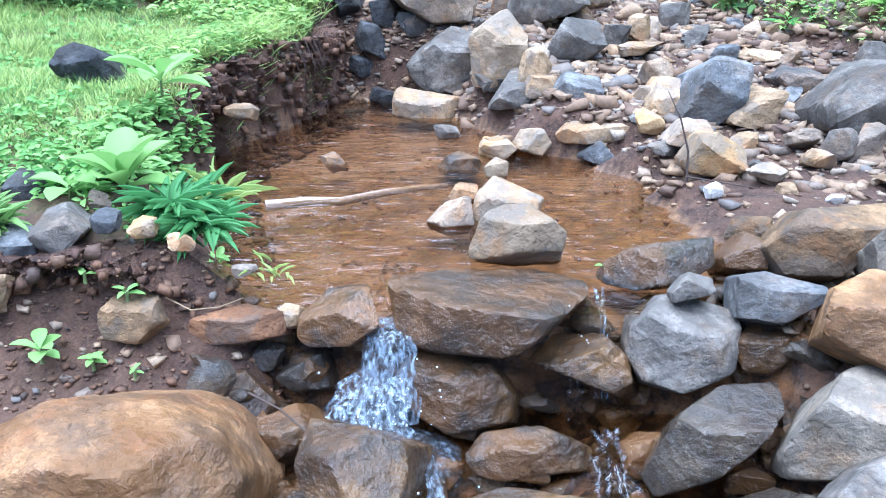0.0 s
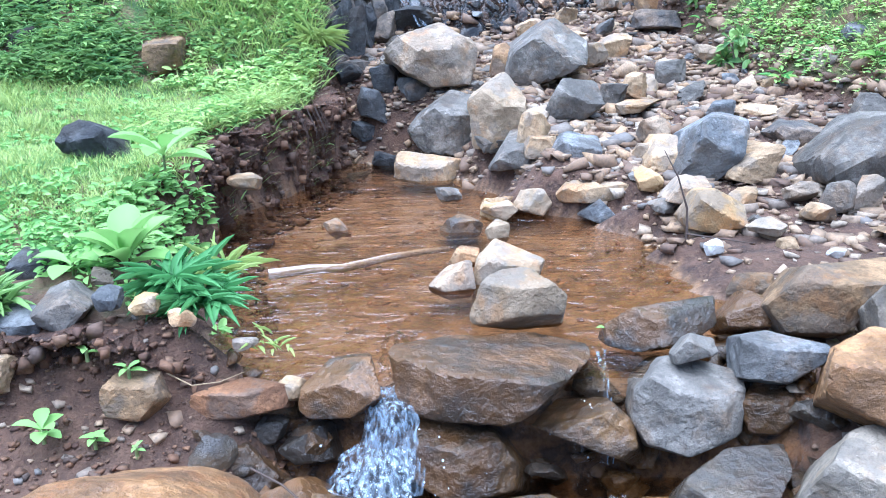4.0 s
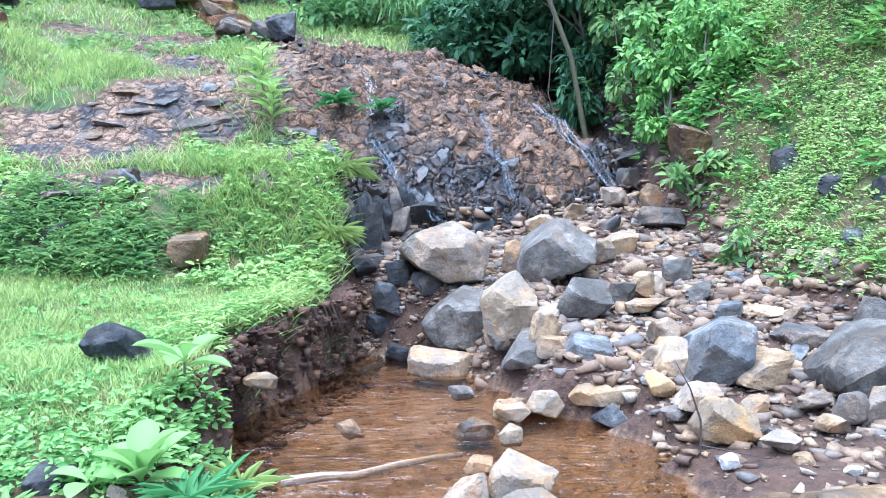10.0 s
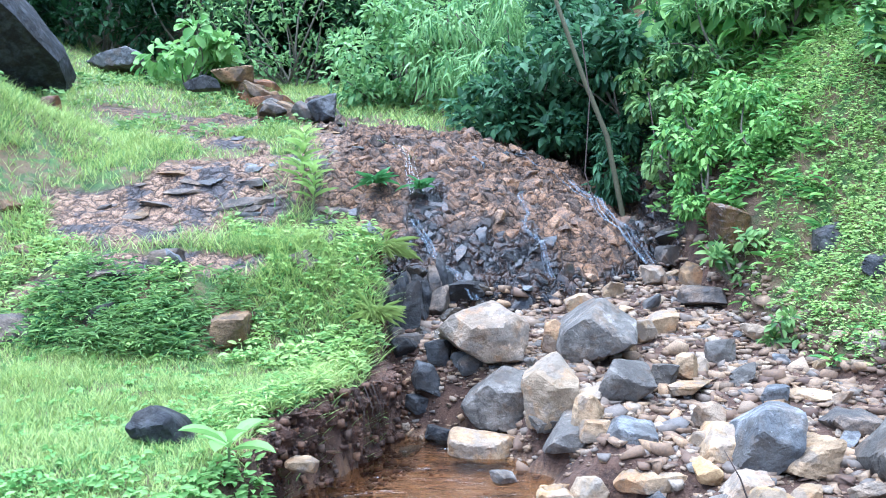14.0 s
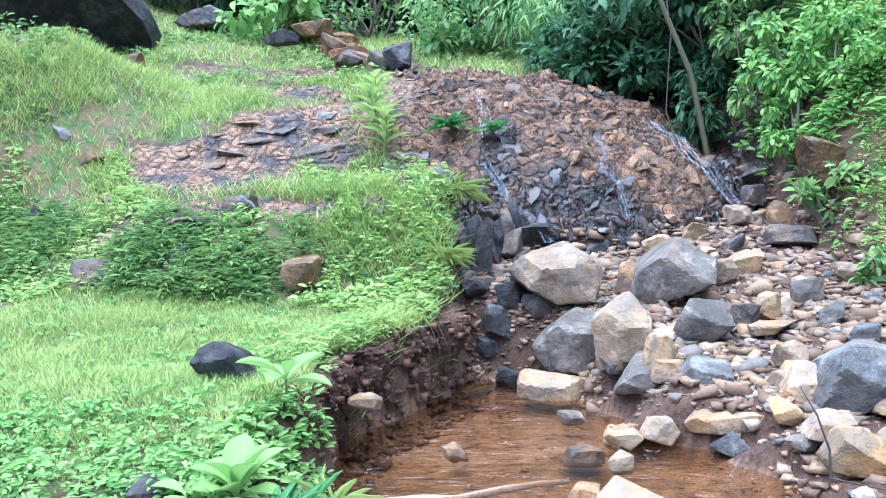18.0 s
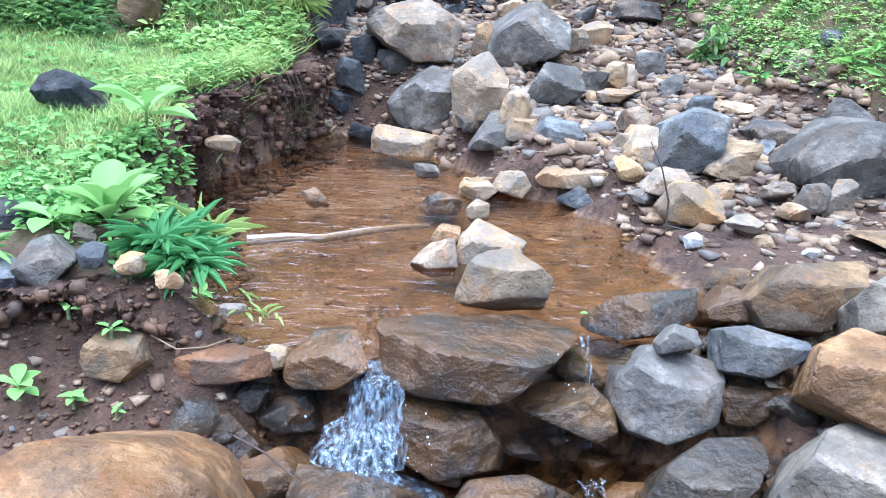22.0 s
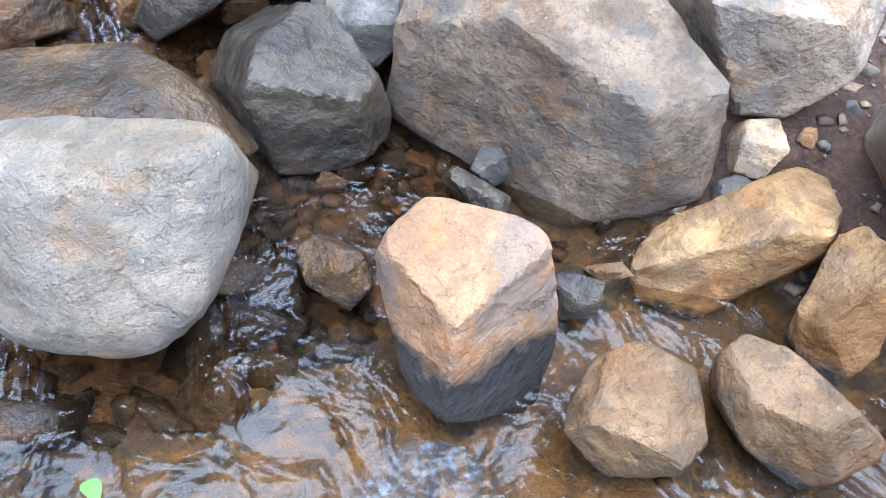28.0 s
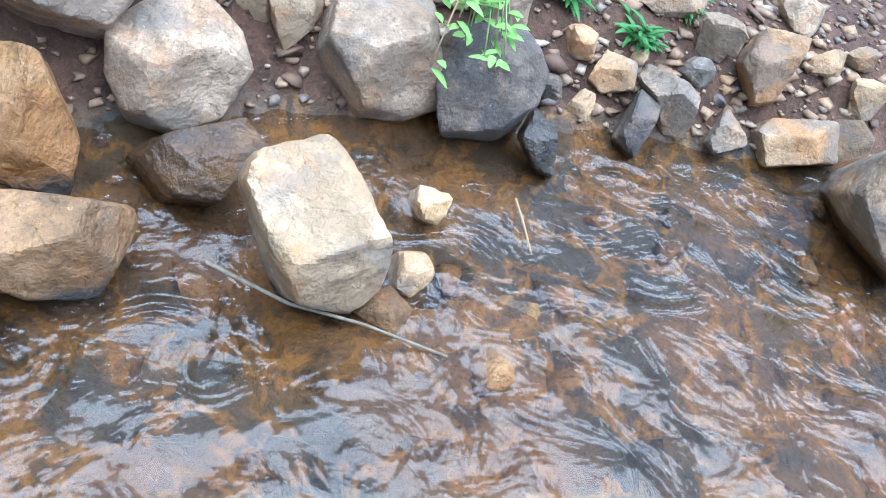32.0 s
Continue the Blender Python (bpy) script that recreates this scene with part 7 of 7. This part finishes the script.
# ---- falling water ----
def ribbon(name, path, width, material, label, seed, strands=5, thick=0.6):
    """Falling water: several wavering strands along one path."""
    r = np.random.default_rng(seed)
    path = np.array(path, float)
    t = np.linspace(0, 1, len(path))
    tt = np.linspace(0, 1, 26)
    base = np.stack([np.interp(tt, t, path[:, i]) for i in range(3)], -1)
    k = np.ones(5) / 5
    base = np.stack([np.convolve(np.pad(base[:, i], 2, "edge"), k, "valid") for i in range(3)], -1)
    go = np.gradient(base, axis=0)
    side = np.cross(go, (0, 0, 1.0))
    bad = np.linalg.norm(side, axis=1) < 1e-4
    side[bad] = (1, 0, 0)
    side = side.mean(0)
    side /= np.linalg.norm(side) + 1e-9
    V, F = [], []
    for sidx in range(strands):
        off = (sidx + 0.5) / strands * 2 - 1
        w = width / strands * thick * r.uniform(0.6, 1.4)
        wander = np.convolve(np.pad(r.normal(0, 1, 26), 3, "edge"), np.ones(7) / 7, "valid") * width * 0.22
        cx = base + side * (off * width * 0.5 * np.interp(tt, [0, 0.3, 1], [0.8, 0.85, 1.15]) + wander)[:, None] + r.normal(0, 0.0015, (26, 3)) + np.array([0, -0.012, 0]) * r.uniform(0, 1.5)
        n0 = len(V)
        first = int(r.integers(0, 8)) if strands > 7 else 0
        for i in range(26):
            for u in (-1, -0.3, 0.3, 1):
                V.append(cx[i] + side * (u * w * 0.6) + np.array([0, -1, 0.25]) * 0.012 * (1 - u * u))
        for i in range(first, 25):
            for c in range(3):
                a = n0 + i * 4 + c
                F.append((a, a + 1, a + 5, a + 4))
    ob = mesh_object(name, V, F, material, True)
    ob.visible_shadow = False
    return tagged(ob, label, "water", kind="structure")


ribbon("lip_water", [(-0.05, 2.75, 0.206), (-0.045, 2.5, 0.21), (-0.04, 2.36, 0.195), (-0.035, 2.3, 0.13)], 0.14, FILM, "smooth sheet of water sliding over the dam lip", 500, 5)
def veil(name, path, widths, depth, label, seed):
    """A torn sheet of white water: it follows a path, widens and ripples on the way."""
    path = np.array(path, float)
    rows, cols = 40, 34
    t, u = np.linspace(0, 1, rows), np.linspace(-1, 1, cols)
    at = np.linspace(0, 1, len(path))
    T, U = np.meshgrid(t, u, indexing="ij")
    P = np.stack([np.interp(T, at, path[:, i]) for i in range(3)], -1)
    half = 0.5 * np.interp(T, at, widths) * (1 + 0.3 * (value_noise(T, np.sign(U), 9, seed) - 0.5))
    P[..., 0] += U * half
    swell = value_noise(U * 3 + 9, T * 2, 3.0, seed + 1) - 0.5 + 0.5 * (value_noise(U * 3 + 9, T * 2, 8.0, seed + 2) - 0.5)
    P[..., 1] -= depth * (swell + 0.6 * (1 - U * U))
    P[..., 2] += 0.4 * depth * swell
    q = np.arange(rows * cols).reshape(rows, cols)
    F = np.stack([q[:-1, :-1], q[:-1, 1:], q[1:, 1:], q[1:, :-1]], -1).reshape(-1, 4)
    ob = mesh_object(name, P.reshape(-1, 3), F, FOAM, True)
    ob.visible_shadow = False
    return tagged(ob, label, "water", kind="structure")


veil("main_fall", [(-0.045, 2.34, 0.2), (-0.045, 2.25, 0.17), (-0.05, 2.2, 0.08), (-0.06, 2.16, -0.06)], (0.12, 0.14, 0.18, 0.2), 0.02, "thin white water falling over the lip of the stone dam", 501)
veil("main_fall_spray", [(-0.08, 2.19, 0.09), (-0.1, 2.11, 0.03), (-0.1, 2.05, -0.02), (-0.08, 2.01, -0.1)], (0.16, 0.25, 0.24, 0.14), 0.05, "broken white water at the foot of the fall", 502)
ribbon("side_fall", [(0.6, 2.56, 0.21), (0.6, 2.42, 0.18), (0.6, 2.36, 0.05), (0.6, 2.33, -0.08)], 0.035, FOAM, "thin strand of water falling between two dam stones", 503, 3)
ribbon("side_fall", [(0.5, 2.33, 0.1), (0.5, 2.27, 0.0), (0.5, 2.24, -0.1)], 0.06, FILM, "trickle of water under the dam slab", 504, 3)
ribbon("low_rill", [(0.56, 2.1, -0.02), (0.56, 1.98, -0.05), (0.57, 1.88, -0.11)], 0.09, FILM, "small rill running between wet stones", 505, 4)


def face_path(points):
    bends = np.random.default_rng(len(points) + int(100 * abs(points[0][0])))
    t, fine = np.arange(len(points)), np.linspace(0, len(points) - 1, 3 * len(points))
    xs = np.interp(fine, t, [p[0] for p in points]) + bends.normal(0, 0.035, len(fine))
    ys = np.interp(fine, t, [p[1] for p in points]) + bends.normal(0, 0.02, len(fine))
    return [(x, y - 0.05, height(x, y) + 0.07) for x, y in zip(xs, ys)]


ribbon("upper_fall", face_path([(0.85, 8.1), (0.97, 7.95), (1.03, 7.65), (1.06, 7.37), (1.19, 7.22), (1.31, 7.2), (1.44, 7.1)]), 0.16, THREAD, "white cascade running down beside the rock face", 506, 7)
ribbon("upper_fall", face_path([(0.22, 8.15), (0.41, 8.04), (0.62, 7.95), (0.8, 7.97)]), 0.1, THREAD, "shallow white run above the cascade", 507, 4)
ribbon("face_trickle", face_path([(-0.51, 6.73), (-0.39, 6.58), (-0.18, 6.47), (-0.06, 6.4)]), 0.13, THREAD, "thin white trickle over the dark foot of the rock face", 508, 5)
ribbon("face_trickle", face_path([(0.33, 7.35), (0.35, 7.05), (0.41, 6.83), (0.53, 6.6)]), 0.06, THREAD, "thin trickle down the middle of the rusty rock face", 509, 3)
ribbon("face_trickle", face_path([(-1.0, 7.95), (-0.75, 7.6), (-0.6, 7.26), (-0.55, 6.95)]), 0.12, FILM, "film of water shining on the upper rock", 510, 4)


def foam_patch(x, y, z, rx, ry, seed, label):
    r = np.random.default_rng(seed)
    xs, ys = np.linspace(-1, 1, 26), np.linspace(-1, 1, 26)
    A, B = np.meshgrid(xs, ys)
    rad = np.hypot(A, B)
    C = 0.03 * (value_noise(A, B, 5, seed) - 0.4) * np.clip(1.2 - rad, 0, 1) - 0.03 * ramp(0.75, 1.0, rad)
    q = np.arange(A.size).reshape(A.shape)
    F = np.stack([q[:-1, :-1], q[:-1, 1:], q[1:, 1:], q[1:, :-1]], -1).reshape(-1, 4)
    keep = rad.ravel()[F].max(1) < 1.0
    ob = mesh_object("foam", np.stack([x + A * rx, y + B * ry, z + C], -1).reshape(-1, 3), F[keep], SPLASH, True)
    ob.visible_shadow = False
    return tagged(ob, label, "foam", kind="structure")


def droplets(name, count, x, y, z, spread, seed, label):
    """Flying drops of water round the foot of a fall."""
    r = np.random.default_rng(seed)
    bv, bf = BALLS[1]
    p = np.array([x, y, z]) + r.normal(size=(count, 3)) * spread
    size = 0.001 + 0.003 * r.uniform(0, 1, count) ** 2
    v = p[:, None] + bv[None] * size[:, None, None] * [1, 1, 1.3]
    ob = mesh_object(name, v.reshape(-1, 3), (bf[None] + (np.arange(count) * len(bv))[:, None, None]).reshape(-1, 3), DROPS, True)
    return tagged(ob, label, "water", kind="stuff")


droplets("spray_drops", 70, -0.07, 2.1, 0.03, (0.09, 0.03, 0.06), 531, "white drops flying round the foot of the fall")
droplets("spray_drops", 20, 0.52, 2.28, 0.1, (0.06, 0.02, 0.08), 532, "drops falling below the dam slab")
droplets("spray_drops", 25, 0.08, 1.75, -0.05, (0.08, 0.06, 0.04), 533, "drops splashing between the boulders")
foam_patch(-0.02, 2.1, LOW_Z + 0.02, 0.2, 0.16, 521, "churned white foam at the foot of the fall")
veil("rushing_water", [(0.07, 1.98, -0.03), (0.09, 1.88, -0.08), (0.1, 1.74, -0.1), (0.06, 1.6, -0.118)], (0.025, 0.04, 0.1, 0.13), 0.03, "foaming water rushing down between boulders", 522)
foam_patch(0.62, 0.55, LOW_Z + 0.015, 0.14, 0.1, 523, "foam where the stream drops past a boulder")
foam_patch(1.46, 6.9, height(1.46, 6.9) + 0.03, 0.16, 0.1, 525, "foam at the foot of the cascade")


# ---- single plants ----
def one_leaf(parent, base, direction, up, length, width, kind, material, name="leaf"):
    return foliage(name, np.array([base], float), np.array([direction], float), np.array([up], float), np.array([length]), np.array([width]), kind, material, parent)


def rosette(name, x, y, z, leaves, length, width, lift, seed, material, label, kind="broad", stem=0.05, category="plant"):
    """A low plant: a short stem with leaves spreading all round."""
    r = np.random.default_rng(seed)
    root = new(name)
    root.location = (x, y, z)
    mesh_object("stem", *tube([(0, 0, -0.02), (0, 0, stem * 0.5), (0.003, 0, stem)], [0.006, 0.005, 0.004], 6), GREENBARK, True, root)
    for i in range(leaves):
        a = 2.4 * i + r.uniform(-0.3, 0.3)
        steep = lift * (0.4 + 1.2 * i / max(1, leaves - 1))
        D = np.array([np.cos(a), np.sin(a), steep])
        one_leaf(root, (0, 0, stem * (0.4 + 0.6 * i / leaves)), D, (-np.cos(a) * 0.3, -np.sin(a) * 0.3, 1), length * r.uniform(0.75, 1.1), width * r.uniform(0.8, 1.1), kind, material)
    return tagged(root, label, category)


rosette("broad_leaf_plant", -0.9, 2.6, 0.47, 9, 0.2, 0.1, 1.3, 801, BROAD, "fresh broad-leaved plant with bright oval leaves on the bank", stem=0.07)
rosette("broad_leaf_plant", -1.08, 2.62, 0.47, 6, 0.16, 0.08, 0.35, 802, BROAD, "low broad-leaved plant among herbs on the bank", stem=0.04)
rosette("broad_leaf_plant", -1.0, 3.36, 0.66, 6, 0.2, 0.1, 0.6, 803, BROAD, "broad-leaved plant beside the black rock", stem=0.06)
rosette("sprout", -0.78, 2.22, 0.31, 5, 0.05, 0.025, 0.35, 804, BROAD, "small green seedling on the earth face", "oval", 0.02)
rosette("sprout", -1.0, 2.12, 0.17, 7, 0.075, 0.042, 0.5, 805, BROAD, "light green seedling clump on bare earth", "broad", 0.03)
rosette("sprout", -0.86, 2.12, 0.15, 6, 0.05, 0.028, 0.35, 806, BROAD, "small light green seedling on bare earth", "oval", 0.02)
rosette("sprout", -0.9, 2.24, 0.36, 3, 0.05, 0.02, 0.3, 807, BROAD, "tiny seedling on the earth face", "oval", 0.02)
rosette("sprout", -0.74, 2.1, 0.13, 4, 0.03, 0.015, 0.3, 808, BROAD, "tiny seedling on bare red earth", "oval", 0.02)


def blade_tuft(name, x, y, z, blades, length, width, seed, material, label, forward=(0, -0.4), fall=0.5):
    r = np.random.default_rng(seed)
    root = new(name)
    root.location = (x, y, z)
    for i in range(blades):
        a = r.uniform(0, 6.283)
        D = np.array([np.cos(a) * 0.9 + forward[0], np.sin(a) * 0.9 + forward[1], r.uniform(0.1, 1.2) - fall * 0.4])
        one_leaf(root, (r.normal(0, 0.025), r.normal(0, 0.02), r.uniform(0, 0.03)), D, (-D[0] * 0.5, -D[1] * 0.5, 1), length * r.uniform(0.6, 1.15), width * r.uniform(0.8, 1.2), "oval", material, "blade")
    return tagged(root, label, "grass tuft")


blade_tuft("grass_tuft", -0.72, 2.5, 0.45, 90, 0.17, 0.024, 821, TUFT, "dark green tuft of lance-shaped leaves hanging over the bank", (0.25, -0.3), 0.7)
blade_tuft("grass_tuft", -0.62, 2.44, 0.42, 70, 0.15, 0.022, 822, TUFT, "dark green leafy tuft at the corner of the bank", (0.35, -0.35), 0.9)
blade_tuft("grass_tuft", -0.6, 2.62, 0.44, 40, 0.16, 0.012, 823, GRASS, "fine grass tuft at the pool edge", (0.3, 0), 0.3)
blade_tuft("grass_tuft", -1.25, 2.4, 0.44, 80, 0.12, 0.025, 824, WEED, "leafy green tuft along the top of the bank", (0, -0.3), 0.6)
blade_tuft("grass_tuft", -1.5, 2.42, 0.45, 70, 0.12, 0.025, 825, WEED, "leafy green tuft hanging from the bank", (0, -0.3), 0.6)
blade_tuft("grass_tuft", -0.4, 2.32, 0.33, 16, 0.07, 0.008, 826, GRASS, "small pale grass tuft beside the fall", (0.1, -0.2), 0.2)
blade_tuft("grass_tuft", 2.42, -0.8, 0.1, 60, 0.11, 0.022, 827, TUFT, "green leafy tuft on the gravel shore", (-0.2, 0), 0.4)
blade_tuft("grass_tuft", 2.34, -1.05, 0.05, 45, 0.08, 0.018, 828, TUFT, "small green tuft on the gravel shore", (-0.2, 0), 0.4)
blade_tuft("grass_tuft", 2.5, -1.2, 0.1, 50, 0.1, 0.02, 829, TUFT, "green tuft at the edge of the gravel", (-0.2, 0), 0.4)
blade_tuft("grass_tuft", -0.86, 7.0, 1.9, 40, 0.18, 0.03, 830, TUFT, "small green clump growing on the rock face", (0, -0.3), 0.4)
blade_tuft("grass_tuft", -0.5, 6.95, 1.85, 30, 0.14, 0.025, 831, TUFT, "tiny green clump on the rock face", (0, -0.3), 0.4)
blade_tuft("hanging_grass", -0.74, 6.3, 1.36, 150, 0.24, 0.007, 832, GRASS, "long bright grass hanging over the rock beside the face", (0.45, -0.2), 0.7)
blade_tuft("hanging_grass", -0.72, 5.6, 0.95, 120, 0.2, 0.007, 833, GRASS, "long grass hanging from the edge of the bank", (0.45, -0.25), 0.8)


def tall_weed(name, x, y, height_m, pairs, leaf, seed, material, label, lean=(0.05, -0.05)):
    """An upright stem with pairs of narrow leaves up its length."""
    r = np.random.default_rng(seed)
    root = new(name)
    root.location = (x, y, height(x, y) - 0.03)
    top = np.array([lean[0], lean[1], height_m])
    mesh_object("stem", *tube([top * t + np.array([0.02 * np.sin(3 * t), 0, 0]) for t in np.linspace(0, 1, 7)], np.linspace(0.009, 0.003, 7), 6), GREENBARK, True, root)
    for i in range(pairs):
        t = 0.25 + 0.75 * i / pairs
        for s in (0, 3.14):
            a = 1.9 * i + s + r.uniform(-0.3, 0.3)
            one_leaf(root, top * t, (np.cos(a), np.sin(a), 0.7), (-np.cos(a), -np.sin(a), 1), leaf * r.uniform(0.7, 1.1) * (1.15 - 0.4 * t), leaf * 0.26, "oval", material)
    return tagged(root, label, "weed")


tall_weed("tall_weed", -1.5, 6.95, 0.55, 12, 0.22, 841, HERB, "tall upright weed with lance leaves by the rock plates", (0.06, -0.05))
tall_weed("tall_weed", -1.38, 6.85, 0.4, 9, 0.2, 842, HERB, "upright weed with lance leaves by the rock plates", (0.03, -0.05))
tall_weed("tall_weed", 3.0, 6.3, 0.55, 11, 0.2, 843, HERB, "tall pale green weed on the hillside", (-0.05, -0.05))
tall_weed("tall_weed", 3.35, 6.5, 0.6, 11, 0.2, 844, HERB, "tall pale green weed among hillside herbs", (0.05, -0.05))
tall_weed("tall_weed", 3.7, 6.2, 0.6, 11, 0.2, 845, HERB, "tall pale weed at the edge of the hillside", (0.05, -0.05))


def trailing_plant(x, y, z, seed):
    """Green shoots that hang down over a dark boulder towards the water."""
    r = np.random.default_rng(seed)
    root = new("trailing_plant")
    root.location = (x, y, z)
    for i in range(11):
        end = np.array([-0.36 + r.normal(0, 0.05), r.normal(0.02, 0.1), -0.1 + r.uniform(0, 0.12)]) * r.uniform(0.45, 1.05)
        path = [end * t + np.array([0, 0, 0.1 * np.sin(3.14 * t)]) for t in np.linspace(0, 1, 7)]
        mesh_object("shoot", *tube(path, np.linspace(0.004, 0.002, 7), 5), GREENBARK if i else DRY, True, root)
        for k in range(14):
            p = path[min(6, int(k * 0.5))] + r.normal(0, 0.012, 3)
            a = r.uniform(0, 6.28)
            one_leaf(root, p, (np.cos(a), np.sin(a), r.uniform(-0.3, 0.5)), (-0.4, 0, 1), r.uniform(0.035, 0.065), r.uniform(0.014, 0.022), "oval", BROAD)
    return tagged(root, "bright green trailing plant hanging over a dark boulder", "plant")


trailing_plant(2.2, -0.52, 0.2, 851)


# ---- wood, twigs and straw ----
def stick(name, points, r0, r1, material, label, category="twig"):
    ob = mesh_object(name, *tube(points, np.linspace(r0, r1, len(points)), 7), material, True)
    return tagged(ob, label, category)


stick("twig", [(1.1, 3.4, 0.3), (1.1, 3.42, 0.42), (1.06, 3.44, 0.55), (1.0, 3.45, 0.66)], 0.006, 0.002, TWIG, "thin dark dead twig standing in the pool shore")
stick("twig", [(1.1, 3.4, 0.32), (1.2, 3.3, 0.33), (1.3, 3.2, 0.34)], 0.004, 0.002, TWIG, "dry twig lying on the pool shore mud")
stick("twig", [(-0.42, 2.06, 0.1), (-0.32, 1.98, 0.1), (-0.2, 1.86, 0.08), (-0.12, 1.8, 0.06)], 0.0035, 0.0025, TWIG, "brown stick wedged between wet boulders")
stick("twig", [(1.36, 0.02, -0.1), (1.28, -0.15, -0.1), (1.26, -0.3, -0.11), (1.22, -0.48, -0.13)], 0.005, 0.003, BARK, "wet twig caught beneath the cream boulder")
stick("straw", [(1.73, -0.67, -0.115), (1.64, -0.68, -0.112), (1.55, -0.69, -0.117)], 0.0035, 0.0025, DRY, "dry straw stalk floating on the stream", "straw")
stick("root_strand", [(-0.68, 2.24, 0.3), (-0.6, 2.2, 0.28), (-0.52, 2.2, 0.29), (-0.46, 2.24, 0.3)], 0.0025, 0.0012, DRY, "pale dry root along the earth face", "root")
stick("root_strand", [(-1.45, 2.2, 0.45), (-1.48, 2.14, 0.36), (-1.53, 2.1, 0.26)], 0.006, 0.003, DRY, "pale bare root hanging from the bank", "root")
stick("sunken_log", [(-0.63, 3.37, 0.187), (-0.47, 3.42, 0.189), (-0.33, 3.44, 0.184), (-0.15, 3.56, 0.186), (-0.01, 3.64, 0.183), (0.12, 3.69, 0.180)], 0.024, 0.012, plain("wet_pale_wood", (0.36, 0.28, 0.23), 0.25), "pale half-sunken branch lying across the pool", "log")
stick("leaning_stem", [(1.34, 8.0, height(1.34, 8.0) - 0.05), (1.16, 7.98, 2.34), (0.95, 7.95, 2.86), (0.68, 7.95, 3.65), (0.5, 8.0, 4.2)], 0.026, 0.018, MOSSBARK, "leaning mossy tree stem above the upper fall", "tree")
stick("hanging_vine", [(0.9, 7.75, 3.3), (0.96, 7.6, 2.65), (0.9, 7.5, 1.98), (1.0, 7.35, 1.6), (1.02, 7.2, 1.3)], 0.006, 0.004, TWIG, "brown vine hanging over the rock face", "vine")
stick("hanging_vine", [(1.5, 7.75, 2.7), (1.52, 7.6, 2.3), (1.46, 7.5, 1.95)], 0.006, 0.004, TWIG, "brown vine hanging from the earth bank", "vine")
r = np.random.default_rng(881)
for i in range(22):
    y = r.uniform(4.6, 5.3)
    x = float(pool_left(np.array(y))) - 0.06
    z = height(x - 0.2, y)
    stick("grass_root", [(x, y, z), (x + 0.05, y - 0.02, z - 0.12), (x + 0.06 + r.normal(0, 0.03), y - 0.05, z - 0.22 - r.uniform(0, 0.1))], 0.0016, 0.0007, TWIG, "dry root hanging under the bank edge", "root")


def floating_leaf(x, y, z, turn, size, label):
    root = one_leaf(None, (0, 0, 0), (np.cos(turn), np.sin(turn), 0.02), (0, 0, 1), size, size * 0.55, "broad", BROAD, "floating_leaf")
    root.location = (x, y, z)
    return tagged(root, label, "leaf")


floating_leaf(0.95, 0.29, LOW_Z + 0.02, 0.6, 0.045, "bright green leaf floating on the stream")
floating_leaf(0.15, 0.76, LOW_Z + 0.02, 1.6, 0.06, "fresh green leaf resting on the wet stones")
floating_leaf(0.6, 2.62, POOL_Z + 0.05, 0.3, 0.04, "small green leaf on the dam slab")
